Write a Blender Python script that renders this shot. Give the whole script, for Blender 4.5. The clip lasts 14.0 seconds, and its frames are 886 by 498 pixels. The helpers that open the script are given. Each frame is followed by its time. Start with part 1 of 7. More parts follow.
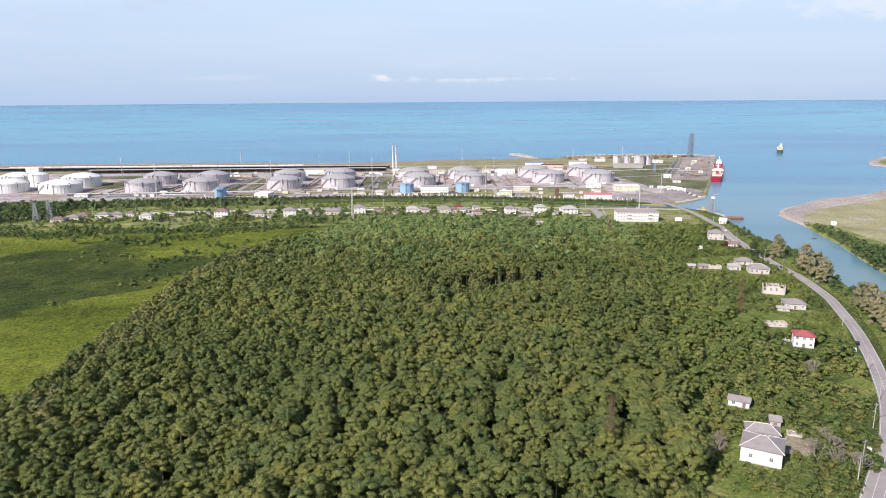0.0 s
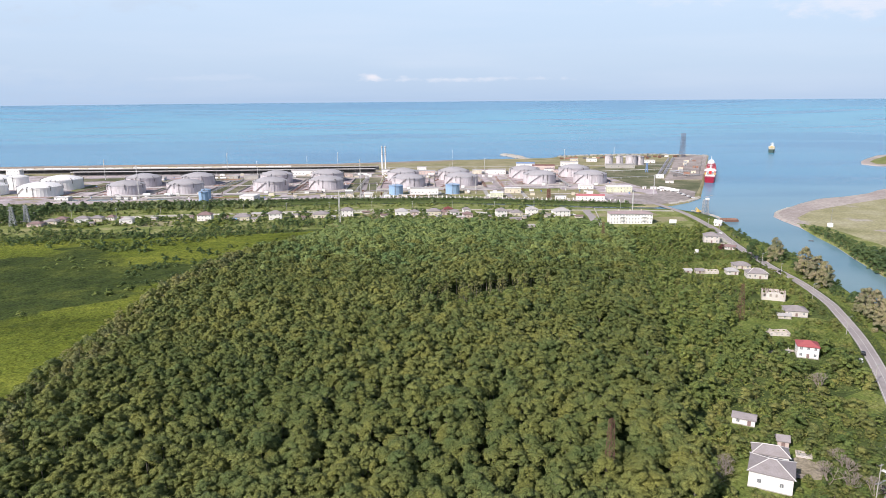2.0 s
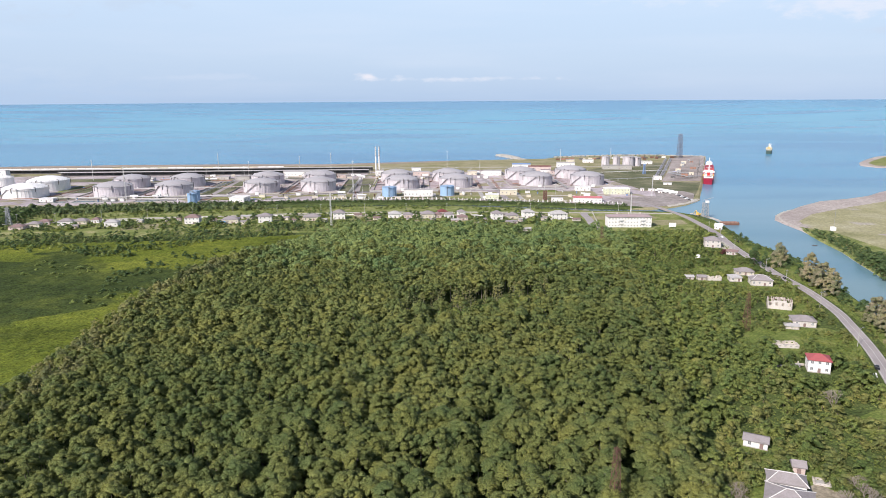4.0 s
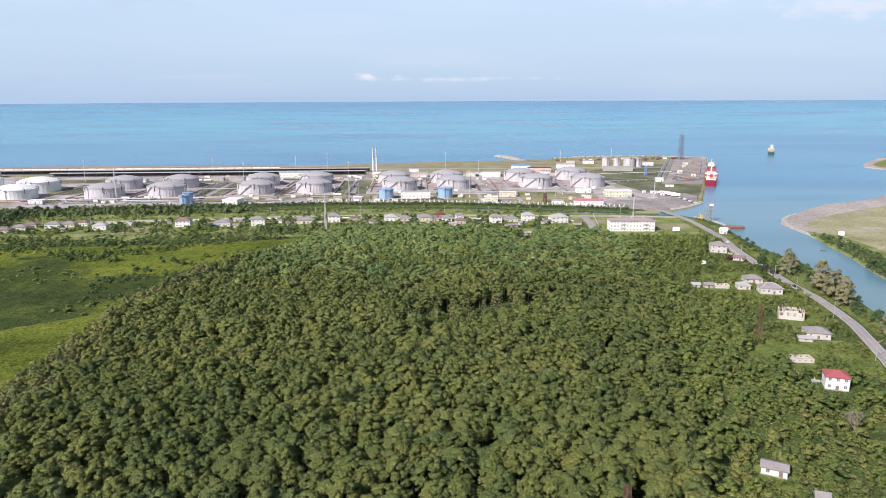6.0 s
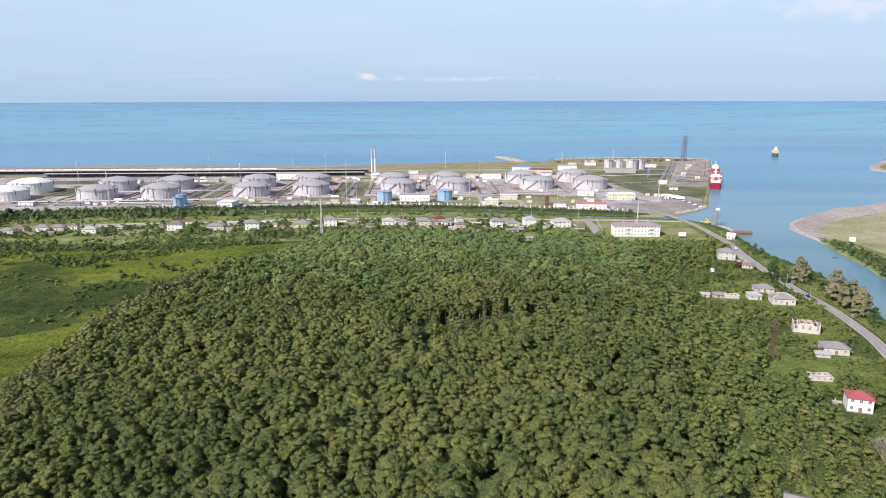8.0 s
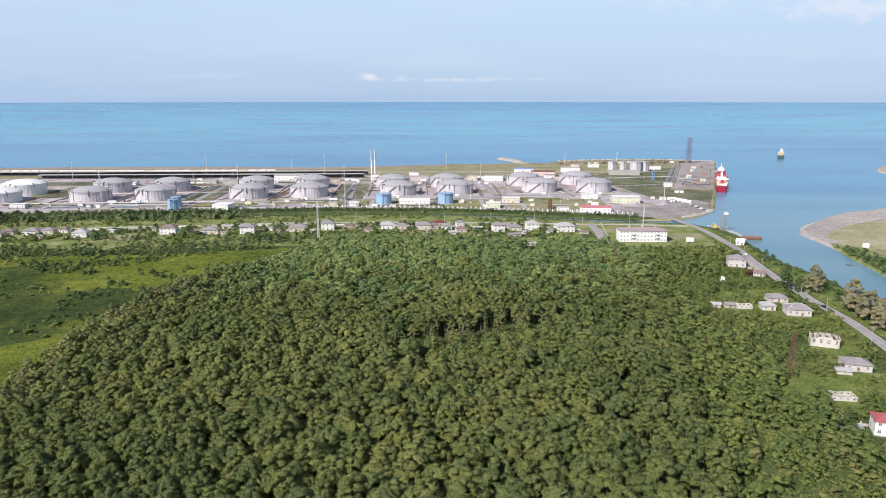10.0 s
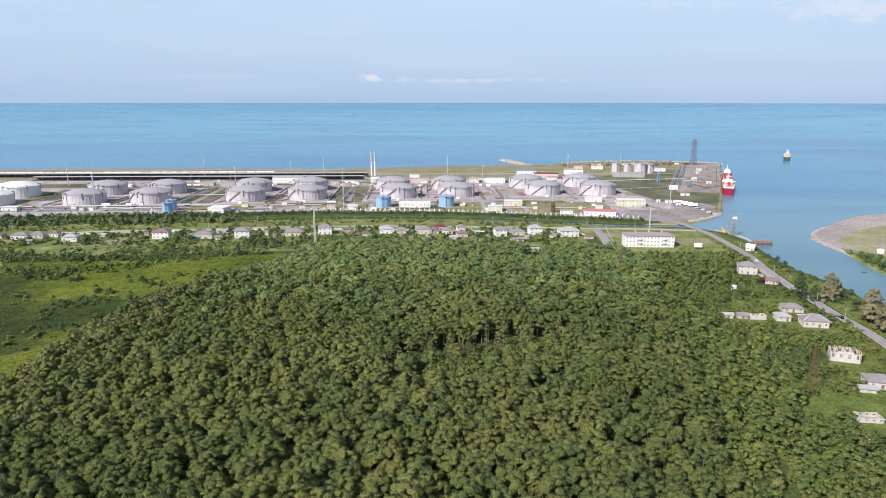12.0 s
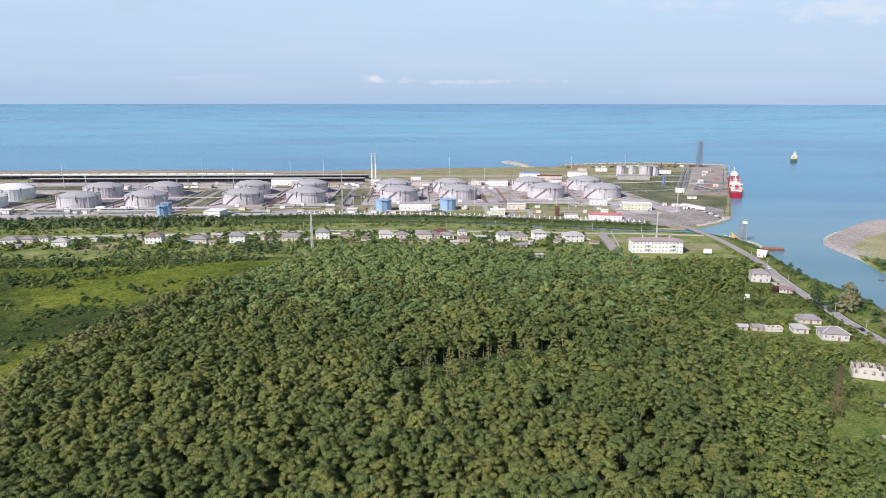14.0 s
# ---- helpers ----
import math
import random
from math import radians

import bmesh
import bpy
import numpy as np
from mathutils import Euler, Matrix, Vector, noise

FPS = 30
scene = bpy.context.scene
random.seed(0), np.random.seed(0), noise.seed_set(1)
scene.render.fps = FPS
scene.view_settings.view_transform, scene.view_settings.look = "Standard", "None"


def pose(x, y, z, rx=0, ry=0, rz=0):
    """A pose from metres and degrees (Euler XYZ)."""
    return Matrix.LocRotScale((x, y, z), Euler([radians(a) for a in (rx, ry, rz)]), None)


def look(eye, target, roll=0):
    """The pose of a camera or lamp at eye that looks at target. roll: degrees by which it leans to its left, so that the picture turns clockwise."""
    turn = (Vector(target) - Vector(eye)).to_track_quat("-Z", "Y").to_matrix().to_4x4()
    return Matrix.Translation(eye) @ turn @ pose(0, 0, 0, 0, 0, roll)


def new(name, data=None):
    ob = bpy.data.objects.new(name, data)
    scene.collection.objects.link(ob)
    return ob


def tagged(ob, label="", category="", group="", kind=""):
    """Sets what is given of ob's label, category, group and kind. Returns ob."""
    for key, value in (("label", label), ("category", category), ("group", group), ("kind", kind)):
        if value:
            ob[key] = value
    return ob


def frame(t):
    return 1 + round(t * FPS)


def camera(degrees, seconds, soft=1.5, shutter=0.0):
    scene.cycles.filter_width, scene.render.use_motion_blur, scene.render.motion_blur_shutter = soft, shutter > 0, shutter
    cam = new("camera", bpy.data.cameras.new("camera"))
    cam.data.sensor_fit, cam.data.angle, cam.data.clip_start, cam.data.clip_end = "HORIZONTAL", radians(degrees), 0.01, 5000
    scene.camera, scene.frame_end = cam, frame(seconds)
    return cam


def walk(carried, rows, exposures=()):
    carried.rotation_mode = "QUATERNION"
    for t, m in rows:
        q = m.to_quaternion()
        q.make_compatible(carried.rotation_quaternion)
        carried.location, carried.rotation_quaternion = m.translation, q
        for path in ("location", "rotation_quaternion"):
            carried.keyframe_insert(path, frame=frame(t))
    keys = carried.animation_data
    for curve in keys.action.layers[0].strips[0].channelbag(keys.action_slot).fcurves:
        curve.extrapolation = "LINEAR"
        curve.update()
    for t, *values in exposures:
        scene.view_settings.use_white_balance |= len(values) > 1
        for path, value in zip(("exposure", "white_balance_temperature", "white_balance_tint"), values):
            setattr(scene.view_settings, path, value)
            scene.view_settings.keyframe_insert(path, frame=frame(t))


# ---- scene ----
# the plan below is drawn in units of SIZE metres
SIZE = 1.18
cam = camera(67, 14.0, 0.7)
# seconds, x, y, z, heading, pitch, lean
FLIGHT = (
    (0.0, 0.006, 0.005, 100.032, -0.040, -12.674, -0.385),
    (0.5, 0.383, 3.367, 100.151, -0.276, -12.678, -0.436),
    (1.0, 0.738, 6.732, 100.245, -0.477, -12.674, -0.471),
    (1.5, 1.068, 10.107, 100.315, -0.652, -12.697, -0.480),
    (2.0, 1.367, 13.518, 100.378, -0.802, -12.712, -0.477),
    (2.5, 1.647, 16.960, 100.440, -0.948, -12.725, -0.464),
    (3.0, 1.920, 20.419, 100.504, -1.055, -12.733, -0.424),
    (5.5, 3.687, 38.310, 100.606, -1.316, -12.738, -0.295),
    (6.0, 3.993, 41.917, 100.739, -1.304, -12.741, -0.261),
    (6.5, 4.296, 45.541, 100.894, -1.317, -12.747, -0.221),
    (7.0, 4.577, 49.203, 101.080, -1.304, -12.755, -0.192),
    (7.5, 4.852, 52.888, 101.280, -1.304, -12.756, -0.141),
    (8.0, 5.130, 56.576, 101.465, -1.288, -12.756, -0.107),
    (10.5, 6.823, 75.056, 101.544, -1.116, -12.692, 0.016),
    (11.0, 7.208, 78.706, 101.550, -1.065, -12.682, 0.014),
    (11.5, 7.595, 82.349, 101.541, -1.024, -12.675, 0.025),
    (12.0, 7.973, 86.002, 101.529, -0.976, -12.641, 0.019),
    (12.5, 8.331, 89.663, 101.515, -0.916, -12.622, 0.034),
    (13.0, 8.674, 93.332, 101.496, -0.875, -12.592, 0.039),
    (13.5, 9.003, 96.999, 101.467, -0.814, -12.574, 0.043),
    (14.0, 9.321, 100.681, 101.437, -0.758, -12.551, 0.047),
)
walk(cam, [(t, pose(x * SIZE, y * SIZE, z * SIZE, 90 + pitch, 0, heading) @ pose(0, 0, 0, 0, 0, lean)) for t, x, y, z, heading, pitch, lean in FLIGHT],
     exposures=((0.0, 0.11, 6620, 15), (7.0, 0.06, 6500, 14), (14.0, -0.02, 6380, 13)))

# ---- world and sun ----
SUN_FROM = Vector((-0.68, -0.73, 0)).normalized()
SUN_HEIGHT = radians(38)
world = bpy.data.worlds.new("world")
scene.world = world
world.use_nodes = True
wn, wl = world.node_tree.nodes, world.node_tree.links
wn.clear()


def wnode(kind, **values):
    n = wn.new(kind)
    for k, v in values.items():
        n.inputs[k].default_value = v
    return n


sky = wn.new("ShaderNodeTexSky")
sky.sky_type = "NISHITA"
sky.sun_disc = False
sky.sun_elevation = SUN_HEIGHT
sky.sun_rotation = math.atan2(SUN_FROM.x, SUN_FROM.y)
sky.air_density, sky.dust_density, sky.ozone_density = 1.0, 0.6, 1.6
coord = wn.new("ShaderNodeTexCoord")
split = wn.new("ShaderNodeSeparateXYZ")
wl.new(coord.outputs["Generated"], split.inputs[0])
# soft clouds low over the sea: noise stretched along the horizon
squash = wn.new("ShaderNodeMapping")
squash.inputs["Scale"].default_value = (3.0, 3.0, 26.0)
wl.new(coord.outputs["Generated"], squash.inputs[0])
puff = wnode("ShaderNodeTexNoise", Scale=1.1, Detail=6.0, Roughness=0.5)
wl.new(squash.outputs[0], puff.inputs["Vector"])
veil = wn.new("ShaderNodeMapRange")
veil.inputs["From Min"].default_value, veil.inputs["From Max"].default_value = 0.46, 0.80
veil.inputs["To Max"].default_value = 0.16
wl.new(puff.outputs["Fac"], veil.inputs["Value"])
# haze colour over the sea, by height above the horizon
haze = wn.new("ShaderNodeValToRGB")
haze.color_ramp.elements[0].position, haze.color_ramp.elements[0].color = 0.0, (3.95, 5.5, 7.6, 1)
haze.color_ramp.elements[1].position, haze.color_ramp.elements[1].color = 0.16, (5.6, 7.25, 9.0, 1)
mid = haze.color_ramp.elements.new(0.05)
mid.color = (4.75, 6.2, 8.0, 1)
wl.new(split.outputs["Z"], haze.inputs["Fac"])
low = wn.new("ShaderNodeMapRange")
low.inputs["From Min"].default_value, low.inputs["From Max"].default_value = 0.15, 0.30
low.inputs["To Min"].default_value, low.inputs["To Max"].default_value = 0.9, 0.0
wl.new(split.outputs["Z"], low.inputs["Value"])
blend = wn.new("ShaderNodeMix")
blend.data_type = "RGBA"
wl.new(low.outputs[0], blend.inputs[0])
wl.new(sky.outputs[0], blend.inputs[6])
wl.new(haze.outputs[0], blend.inputs[7])
clouds = wn.new("ShaderNodeMix")
clouds.data_type = "RGBA"
clouds.inputs[7].default_value = (7.4, 8.0, 8.9, 1)
wl.new(veil.outputs[0], clouds.inputs[0])
wl.new(blend.outputs[2], clouds.inputs[6])
# single clouds over the sea: each a soft ragged patch round its own direction
def wmath(kind, a, b):
    n = wn.new("ShaderNodeMath")
    n.operation = kind
    for slot, v in ((0, a), (1, b)):
        if isinstance(v, (int, float)):
            n.inputs[slot].default_value = v
        else:
            wl.new(v, n.inputs[slot])
    return n.outputs[0]


across = wmath("DIVIDE", split.outputs["X"], split.outputs["Y"])
above = wmath("DIVIDE", split.outputs["Z"], split.outputs["Y"])
rag_map = wn.new("ShaderNodeMapping")
rag_map.inputs["Scale"].default_value = (30.0, 30.0, 75.0)
wl.new(coord.outputs["Generated"], rag_map.inputs[0])
rag = wnode("ShaderNodeTexNoise", Scale=1.0, Detail=6.0, Roughness=0.6)
wl.new(rag_map.outputs[0], rag.inputs["Vector"])
seen_sky = clouds.outputs[2]
# direction across and above, half width, half height, opacity, raggedness, colour
for u0, v0, su, sv, opacity, ragged, colour in (
        (-0.66, 0.016, 0.42, 0.042, 0.55, 1.6, (4.1, 5.6, 7.5)), (-0.57, 0.113, 0.08, 0.016, 0.5, 2.2, (5.0, 6.2, 7.6)), (-0.42, 0.133, 0.12, 0.014, 0.5, 2.2, (5.0, 6.2, 7.6)),
        (-0.087, 0.0305, 0.017, 0.0065, 0.7, 1.8, (8.4, 8.2, 8.5)), (0.03, 0.0265, 0.17, 0.0042, 0.42, 2.6, (7.6, 7.9, 8.5)), (-0.33, 0.031, 0.14, 0.006, 0.14, 2.6, (7.2, 7.6, 8.4)),
        (0.63, 0.128, 0.17, 0.026, 0.5, 2.0, (7.7, 7.9, 8.5)), (0.33, 0.134, 0.13, 0.012, 0.3, 2.4, (7.4, 7.8, 8.5)), (0.68, 0.092, 0.09, 0.008, 0.4, 2.0, (5.2, 6.2, 7.5))):
    du = wmath("DIVIDE", wmath("SUBTRACT", across, u0), su)
    dv = wmath("DIVIDE", wmath("SUBTRACT", above, v0), sv)
    reach_out = wmath("SQRT", wmath("ADD", wmath("MULTIPLY", du, du), wmath("MULTIPLY", dv, dv)), 0)
    reach_out = wmath("ADD", reach_out, wmath("MULTIPLY", wmath("SUBTRACT", 0.5, rag.outputs["Fac"]), ragged * 1.6))
    cover = wn.new("ShaderNodeMapRange")
    cover.interpolation_type = "SMOOTHSTEP"
    cover.inputs["From Min"].default_value, cover.inputs["From Max"].default_value = 1.0, -0.2
    cover.inputs["To Max"].default_value = opacity
    wl.new(reach_out, cover.inputs["Value"])
    layer = wn.new("ShaderNodeMix")
    layer.data_type = "RGBA"
    layer.inputs[7].default_value = (*colour, 1)
    wl.new(cover.outputs[0], layer.inputs[0])
    wl.new(seen_sky, layer.inputs[6])
    seen_sky = layer.outputs[2]
back = wnode("ShaderNodeBackground", Strength=0.108)
wl.new(seen_sky, back.inputs["Color"])
wl.new(back.outputs[0], wn.new("ShaderNodeOutputWorld").inputs["Surface"])

sun = new("sun", bpy.data.lights.new("sun", "SUN"))
sun.data.energy, sun.data.angle, sun.data.color = 5.5, radians(0.6), (1.0, 0.96, 0.9)
reach = SUN_FROM * math.cos(SUN_HEIGHT) + Vector((0, 0, math.sin(SUN_HEIGHT)))
sun.matrix_world = look(reach * 400, (0, 0, 0))

# ---- materials ----
def material(name, rough=0.8, metal=0.0):
    m = bpy.data.materials.new(name)
    m.use_nodes = True
    b = m.node_tree.nodes["Principled BSDF"]
    b.inputs["Roughness"].default_value, b.inputs["Metallic"].default_value = rough, metal
    b.inputs["Specular IOR Level"].default_value = 0.3
    return m, m.node_tree.nodes, m.node_tree.links, b


def noise_of(n, l, scale, detail=4.0, stretch=None, world_place=True, rough=0.6):
    g = n.new("ShaderNodeNewGeometry") if world_place else n.new("ShaderNodeTexCoord")
    out = g.outputs["Position"] if world_place else g.outputs["Object"]
    if stretch:
        mp = n.new("ShaderNodeMapping")
        mp.inputs["Scale"].default_value = stretch
        l.new(out, mp.inputs[0])
        out = mp.outputs[0]
    t = n.new("ShaderNodeTexNoise")
    t.inputs["Scale"].default_value, t.inputs["Detail"].default_value, t.inputs["Roughness"].default_value = scale, detail, rough
    l.new(out, t.inputs["Vector"])
    return t.outputs["Fac"]


def ramp(n, l, value, stops):
    r = n.new("ShaderNodeValToRGB")
    e = r.color_ramp.elements
    while len(e) < len(stops):
        e.new(0.5)
    for slot, (p, c) in zip(e, stops):
        slot.position, slot.color = p, (*c, 1)
    l.new(value, r.inputs[0])
    return r.outputs[0]


def mixed(n, l, fac, a, b, mode="MIX"):
    m = n.new("ShaderNodeMix")
    m.data_type, m.blend_type = "RGBA", mode
    for slot, v in ((0, fac), (6, a), (7, b)):
        if isinstance(v, (int, float)):
            m.inputs[slot].default_value = v
        elif isinstance(v, tuple):
            m.inputs[slot].default_value = (*v, 1)
        else:
            l.new(v, m.inputs[slot])
    return m.outputs[2]


def bump(n, l, b, height, strength=0.4, distance=0.1):
    k = n.new("ShaderNodeBump")
    k.inputs["Strength"].default_value, k.inputs["Distance"].default_value = strength, distance
    l.new(height, k.inputs["Height"])
    l.new(k.outputs[0], b.inputs["Normal"])


def weathered(name, colour, dirt=None, rough=0.75, metal=0.0, coarse=0.25, fine=2.5, amount=0.5, streak=True):
    """A plain surface with stains at two scales."""
    m, n, l, b = material(name, rough, metal)
    dirt = dirt or tuple(c * 0.62 for c in colour)
    a = noise_of(n, l, coarse, 5, (1, 1, 0.25) if streak else None)
    f = noise_of(n, l, fine, 3)
    big = ramp(n, l, a, [(0.42, (0, 0, 0)), (0.72, (amount, amount, amount))])
    c = mixed(n, l, big, colour, dirt)
    small = ramp(n, l, f, [(0.3, (0.86, 0.86, 0.86)), (0.7, (1.1, 1.1, 1.1))])
    l.new(mixed(n, l, 1.0, c, small, "MULTIPLY"), b.inputs["Base Color"])
    bump(n, l, b, f, 0.15, 0.03)
    return m


def leafy(name, dark, mid, light, dry=None, spot=0.12, gaps=0.44):
    """Leaves: each spray a little different, each crown too; some light comes through."""
    m, n, l, b = material(name, 0.55)
    isle = n.new("ShaderNodeNewGeometry").outputs["Random Per Island"]
    between = lambda a, b, t: tuple(p + (q - p) * t for p, q in zip(a, b))
    c = ramp(n, l, isle, [(0.0, between(dark, mid, 0.35)), (0.5, mid), (1.0, between(mid, light, 0.6))])
    leaf = noise_of(n, l, 2.6, 3.0, rough=0.7)
    c = mixed(n, l, 1.0, c, ramp(n, l, leaf, [(0.32, (0.55, 0.6, 0.6)), (0.5, (1, 1, 1)), (0.68, (1.35, 1.3, 1.15))]), "MULTIPLY")
    crown = noise_of(n, l, spot, 2)
    hue = ramp(n, l, crown, [(0.34, (0.68, 0.8, 0.88)), (0.5, (0.98, 1, 1)), (0.66, (1.13, 1.06, 0.95))])
    c = mixed(n, l, 1.0, c, hue, "MULTIPLY")
    wide = noise_of(n, l, 0.018, 3)
    c = mixed(n, l, 1.0, c, ramp(n, l, wide, [(0.38, (0.78, 0.84, 0.8)), (0.62, (1.12, 1.08, 1.0))]), "MULTIPLY")
    if dry:
        c = mixed(n, l, ramp(n, l, noise_of(n, l, 0.3, 2), [(0.42, (0, 0, 0)), (0.66, (0.7, 0.7, 0.7))]), c, dry)
    l.new(c, b.inputs["Base Color"])
    b.inputs["Specular IOR Level"].default_value = 0.1
    tr = n.new("ShaderNodeBsdfTranslucent")
    l.new(mixed(n, l, 1.0, c, (1.0, 1.15, 0.5), "MULTIPLY"), tr.inputs["Color"])
    mx = n.new("ShaderNodeMixShader")
    mx.inputs[0].default_value = 0.1
    l.new(b.outputs[0], mx.inputs[1])
    l.new(tr.outputs[0], mx.inputs[2])
    # each spray is a loose bunch of leaves, with ragged rims and gaps
    bunch = noise_of(n, l, 2.5, 3.0)
    bump(n, l, b, bunch, 1.0, 0.6)
    cut = n.new("ShaderNodeMath")
    cut.operation = "GREATER_THAN"
    cut.inputs[1].default_value = gaps
    l.new(bunch, cut.inputs[0])
    gap = n.new("ShaderNodeBsdfTransparent")
    loose = n.new("ShaderNodeMixShader")
    l.new(cut.outputs[0], loose.inputs[0])
    l.new(gap.outputs[0], loose.inputs[1])
    l.new(mx.outputs[0], loose.inputs[2])
    l.new(loose.outputs[0], n["Material Output"].inputs["Surface"])
    return m


def ground_mix(name, stops, scale, fine_scale=1.2, stretch=None, second=None, relief=0.5, contrast=0.3):
    """Soil or grass: patches at a wide scale, tufts at a fine one, and an optional second cover."""
    m, n, l, b = material(name, 0.95)
    b.inputs["Specular IOR Level"].default_value = 0.1
    c = ramp(n, l, noise_of(n, l, scale, 6, stretch), stops)
    if second:
        colour, sc, lo, hi = second
        c = mixed(n, l, ramp(n, l, noise_of(n, l, sc, 5), [(lo, (0, 0, 0)), (hi, (1, 1, 1))]), c, colour)
    f = noise_of(n, l, fine_scale, 4)
    l.new(mixed(n, l, 1.0, c, ramp(n, l, f, [(0.3, (1 - contrast,) * 3), (0.7, (1 + 0.8 * contrast,) * 3)]), "MULTIPLY"), b.inputs["Base Color"])
    bump(n, l, b, f, relief, 0.5)
    return m


GREEN = ((0.122, 0.139, 0.049), (0.188, 0.212, 0.075), (0.254, 0.274, 0.098))
M_LEAF = leafy("forest_leaves", *GREEN)
# paler, bluer version of the forest leaves: distance haze painted into the colour
M_HAZEDLEAF = leafy("hazed_leaves", (0.157, 0.205, 0.081), (0.235, 0.297, 0.116), (0.315, 0.381, 0.153))
M_BUSH = leafy("bush_leaves", (0.095, 0.126, 0.041), (0.184, 0.225, 0.073), (0.274, 0.313, 0.104), spot=0.2)
M_OLIVE = leafy("olive_bush_leaves", (0.141, 0.152, 0.053), (0.218, 0.229, 0.082), (0.308, 0.308, 0.121), spot=0.2)
M_DARK = leafy("dark_leaves", (0.063, 0.092, 0.042), (0.107, 0.154, 0.065), (0.161, 0.211, 0.092), spot=0.2)
M_WILLOW = leafy("willow_leaves", (0.09, 0.12, 0.055), (0.165, 0.205, 0.1), (0.26, 0.3, 0.155), spot=0.2)
M_PLANE = leafy("plane_leaves", (0.21, 0.205, 0.11), (0.3, 0.285, 0.16), (0.4, 0.37, 0.225), dry=(0.42, 0.335, 0.24))
M_MAIZE = leafy("maize_leaves", (0.09, 0.12, 0.03), (0.17, 0.2, 0.06), (0.27, 0.28, 0.1), spot=0.2)
M_REED = leafy("reed_leaves", (0.09, 0.11, 0.023), (0.136, 0.158, 0.03), (0.195, 0.21, 0.045), spot=0.1, gaps=0.4)
M_ASHLEAF = leafy("ash_leaves", (0.168, 0.171, 0.073), (0.241, 0.237, 0.107), (0.325, 0.314, 0.146))
M_REDLEAF = leafy("copper_leaves", (0.1, 0.035, 0.04), (0.16, 0.05, 0.055), (0.23, 0.08, 0.08), spot=0.2)
M_TWIG = weathered("bare_twigs", (0.3, 0.255, 0.215), fine=6)
M_BARK = weathered("bark", (0.13, 0.1, 0.075), fine=5, coarse=1.0)
M_PALEBARK = weathered("pale_bark", (0.2, 0.18, 0.15), fine=4, coarse=1.0)
M_LAND = ground_mix("undergrowth", [(0.3, (0.055, 0.078, 0.026)), (0.6, (0.095, 0.125, 0.04)), (0.8, (0.15, 0.165, 0.06))], 0.09, 0.8, relief=1.0, contrast=0.6)
M_FIELD = ground_mix("reed_bed", [(0.3, (0.08, 0.1, 0.02)), (0.48, (0.125, 0.15, 0.028)), (0.66, (0.175, 0.195, 0.038))], 0.02, 0.8, (0.35, 1.0, 1), contrast=0.55)


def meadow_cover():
    """Bright reeds, with a cloud's shadow painted in as a darker ragged tone."""
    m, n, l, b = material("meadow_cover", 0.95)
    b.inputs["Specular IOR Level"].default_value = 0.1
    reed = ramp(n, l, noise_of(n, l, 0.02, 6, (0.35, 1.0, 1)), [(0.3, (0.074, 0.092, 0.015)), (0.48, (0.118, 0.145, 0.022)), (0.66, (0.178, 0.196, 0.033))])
    cloud_shade = ramp(n, l, noise_of(n, l, 0.03, 5), [(0.34, (0.034, 0.05, 0.015)), (0.5, (0.048, 0.068, 0.019)), (0.66, (0.08, 0.1, 0.024))])
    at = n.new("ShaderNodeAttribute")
    at.attribute_name = "cloud_shade"
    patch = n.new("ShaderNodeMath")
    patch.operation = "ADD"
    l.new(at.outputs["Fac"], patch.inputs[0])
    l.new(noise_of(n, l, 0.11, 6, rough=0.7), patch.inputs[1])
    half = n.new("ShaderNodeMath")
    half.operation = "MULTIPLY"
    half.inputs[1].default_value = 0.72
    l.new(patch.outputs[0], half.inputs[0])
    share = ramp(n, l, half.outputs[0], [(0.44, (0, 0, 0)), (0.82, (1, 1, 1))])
    c = mixed(n, l, share, reed, cloud_shade)
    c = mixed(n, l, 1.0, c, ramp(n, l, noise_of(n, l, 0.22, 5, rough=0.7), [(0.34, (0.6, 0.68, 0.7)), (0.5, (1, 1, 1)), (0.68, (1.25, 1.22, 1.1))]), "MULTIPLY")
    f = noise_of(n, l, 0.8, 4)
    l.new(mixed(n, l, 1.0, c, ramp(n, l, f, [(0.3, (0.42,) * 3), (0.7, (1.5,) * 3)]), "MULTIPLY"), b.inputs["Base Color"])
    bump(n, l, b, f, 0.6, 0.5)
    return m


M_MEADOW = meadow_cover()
M_GRASS = ground_mix("grass", [(0.32, (0.128, 0.165, 0.046)), (0.5, (0.2, 0.228, 0.076)), (0.68, (0.32, 0.3, 0.15))], 0.07, 0.9, contrast=0.45)
M_LAWN = ground_mix("rank_grass", [(0.32, (0.095, 0.135, 0.032)), (0.5, (0.15, 0.188, 0.05)), (0.7, (0.24, 0.245, 0.09))], 0.09, 0.8, relief=0.8, contrast=0.5)
M_TURF = ground_mix("dull_turf", [(0.32, (0.1, 0.112, 0.062)), (0.5, (0.15, 0.156, 0.092)), (0.7, (0.255, 0.232, 0.165))], 0.03, 0.6, contrast=0.4)
M_DRYGRASS = ground_mix("dry_grass", [(0.3, (0.19, 0.192, 0.088)), (0.5, (0.285, 0.262, 0.15)), (0.75, (0.39, 0.345, 0.24))], 0.03, 0.7)
M_YARD = ground_mix("yard_gravel", [(0.35, (0.33, 0.285, 0.3)), (0.5, (0.44, 0.385, 0.4)), (0.7, (0.54, 0.485, 0.5))], 0.035, 0.25, second=((0.29, 0.262, 0.165), 0.028, 0.5, 0.6), relief=0.1, contrast=0.28)
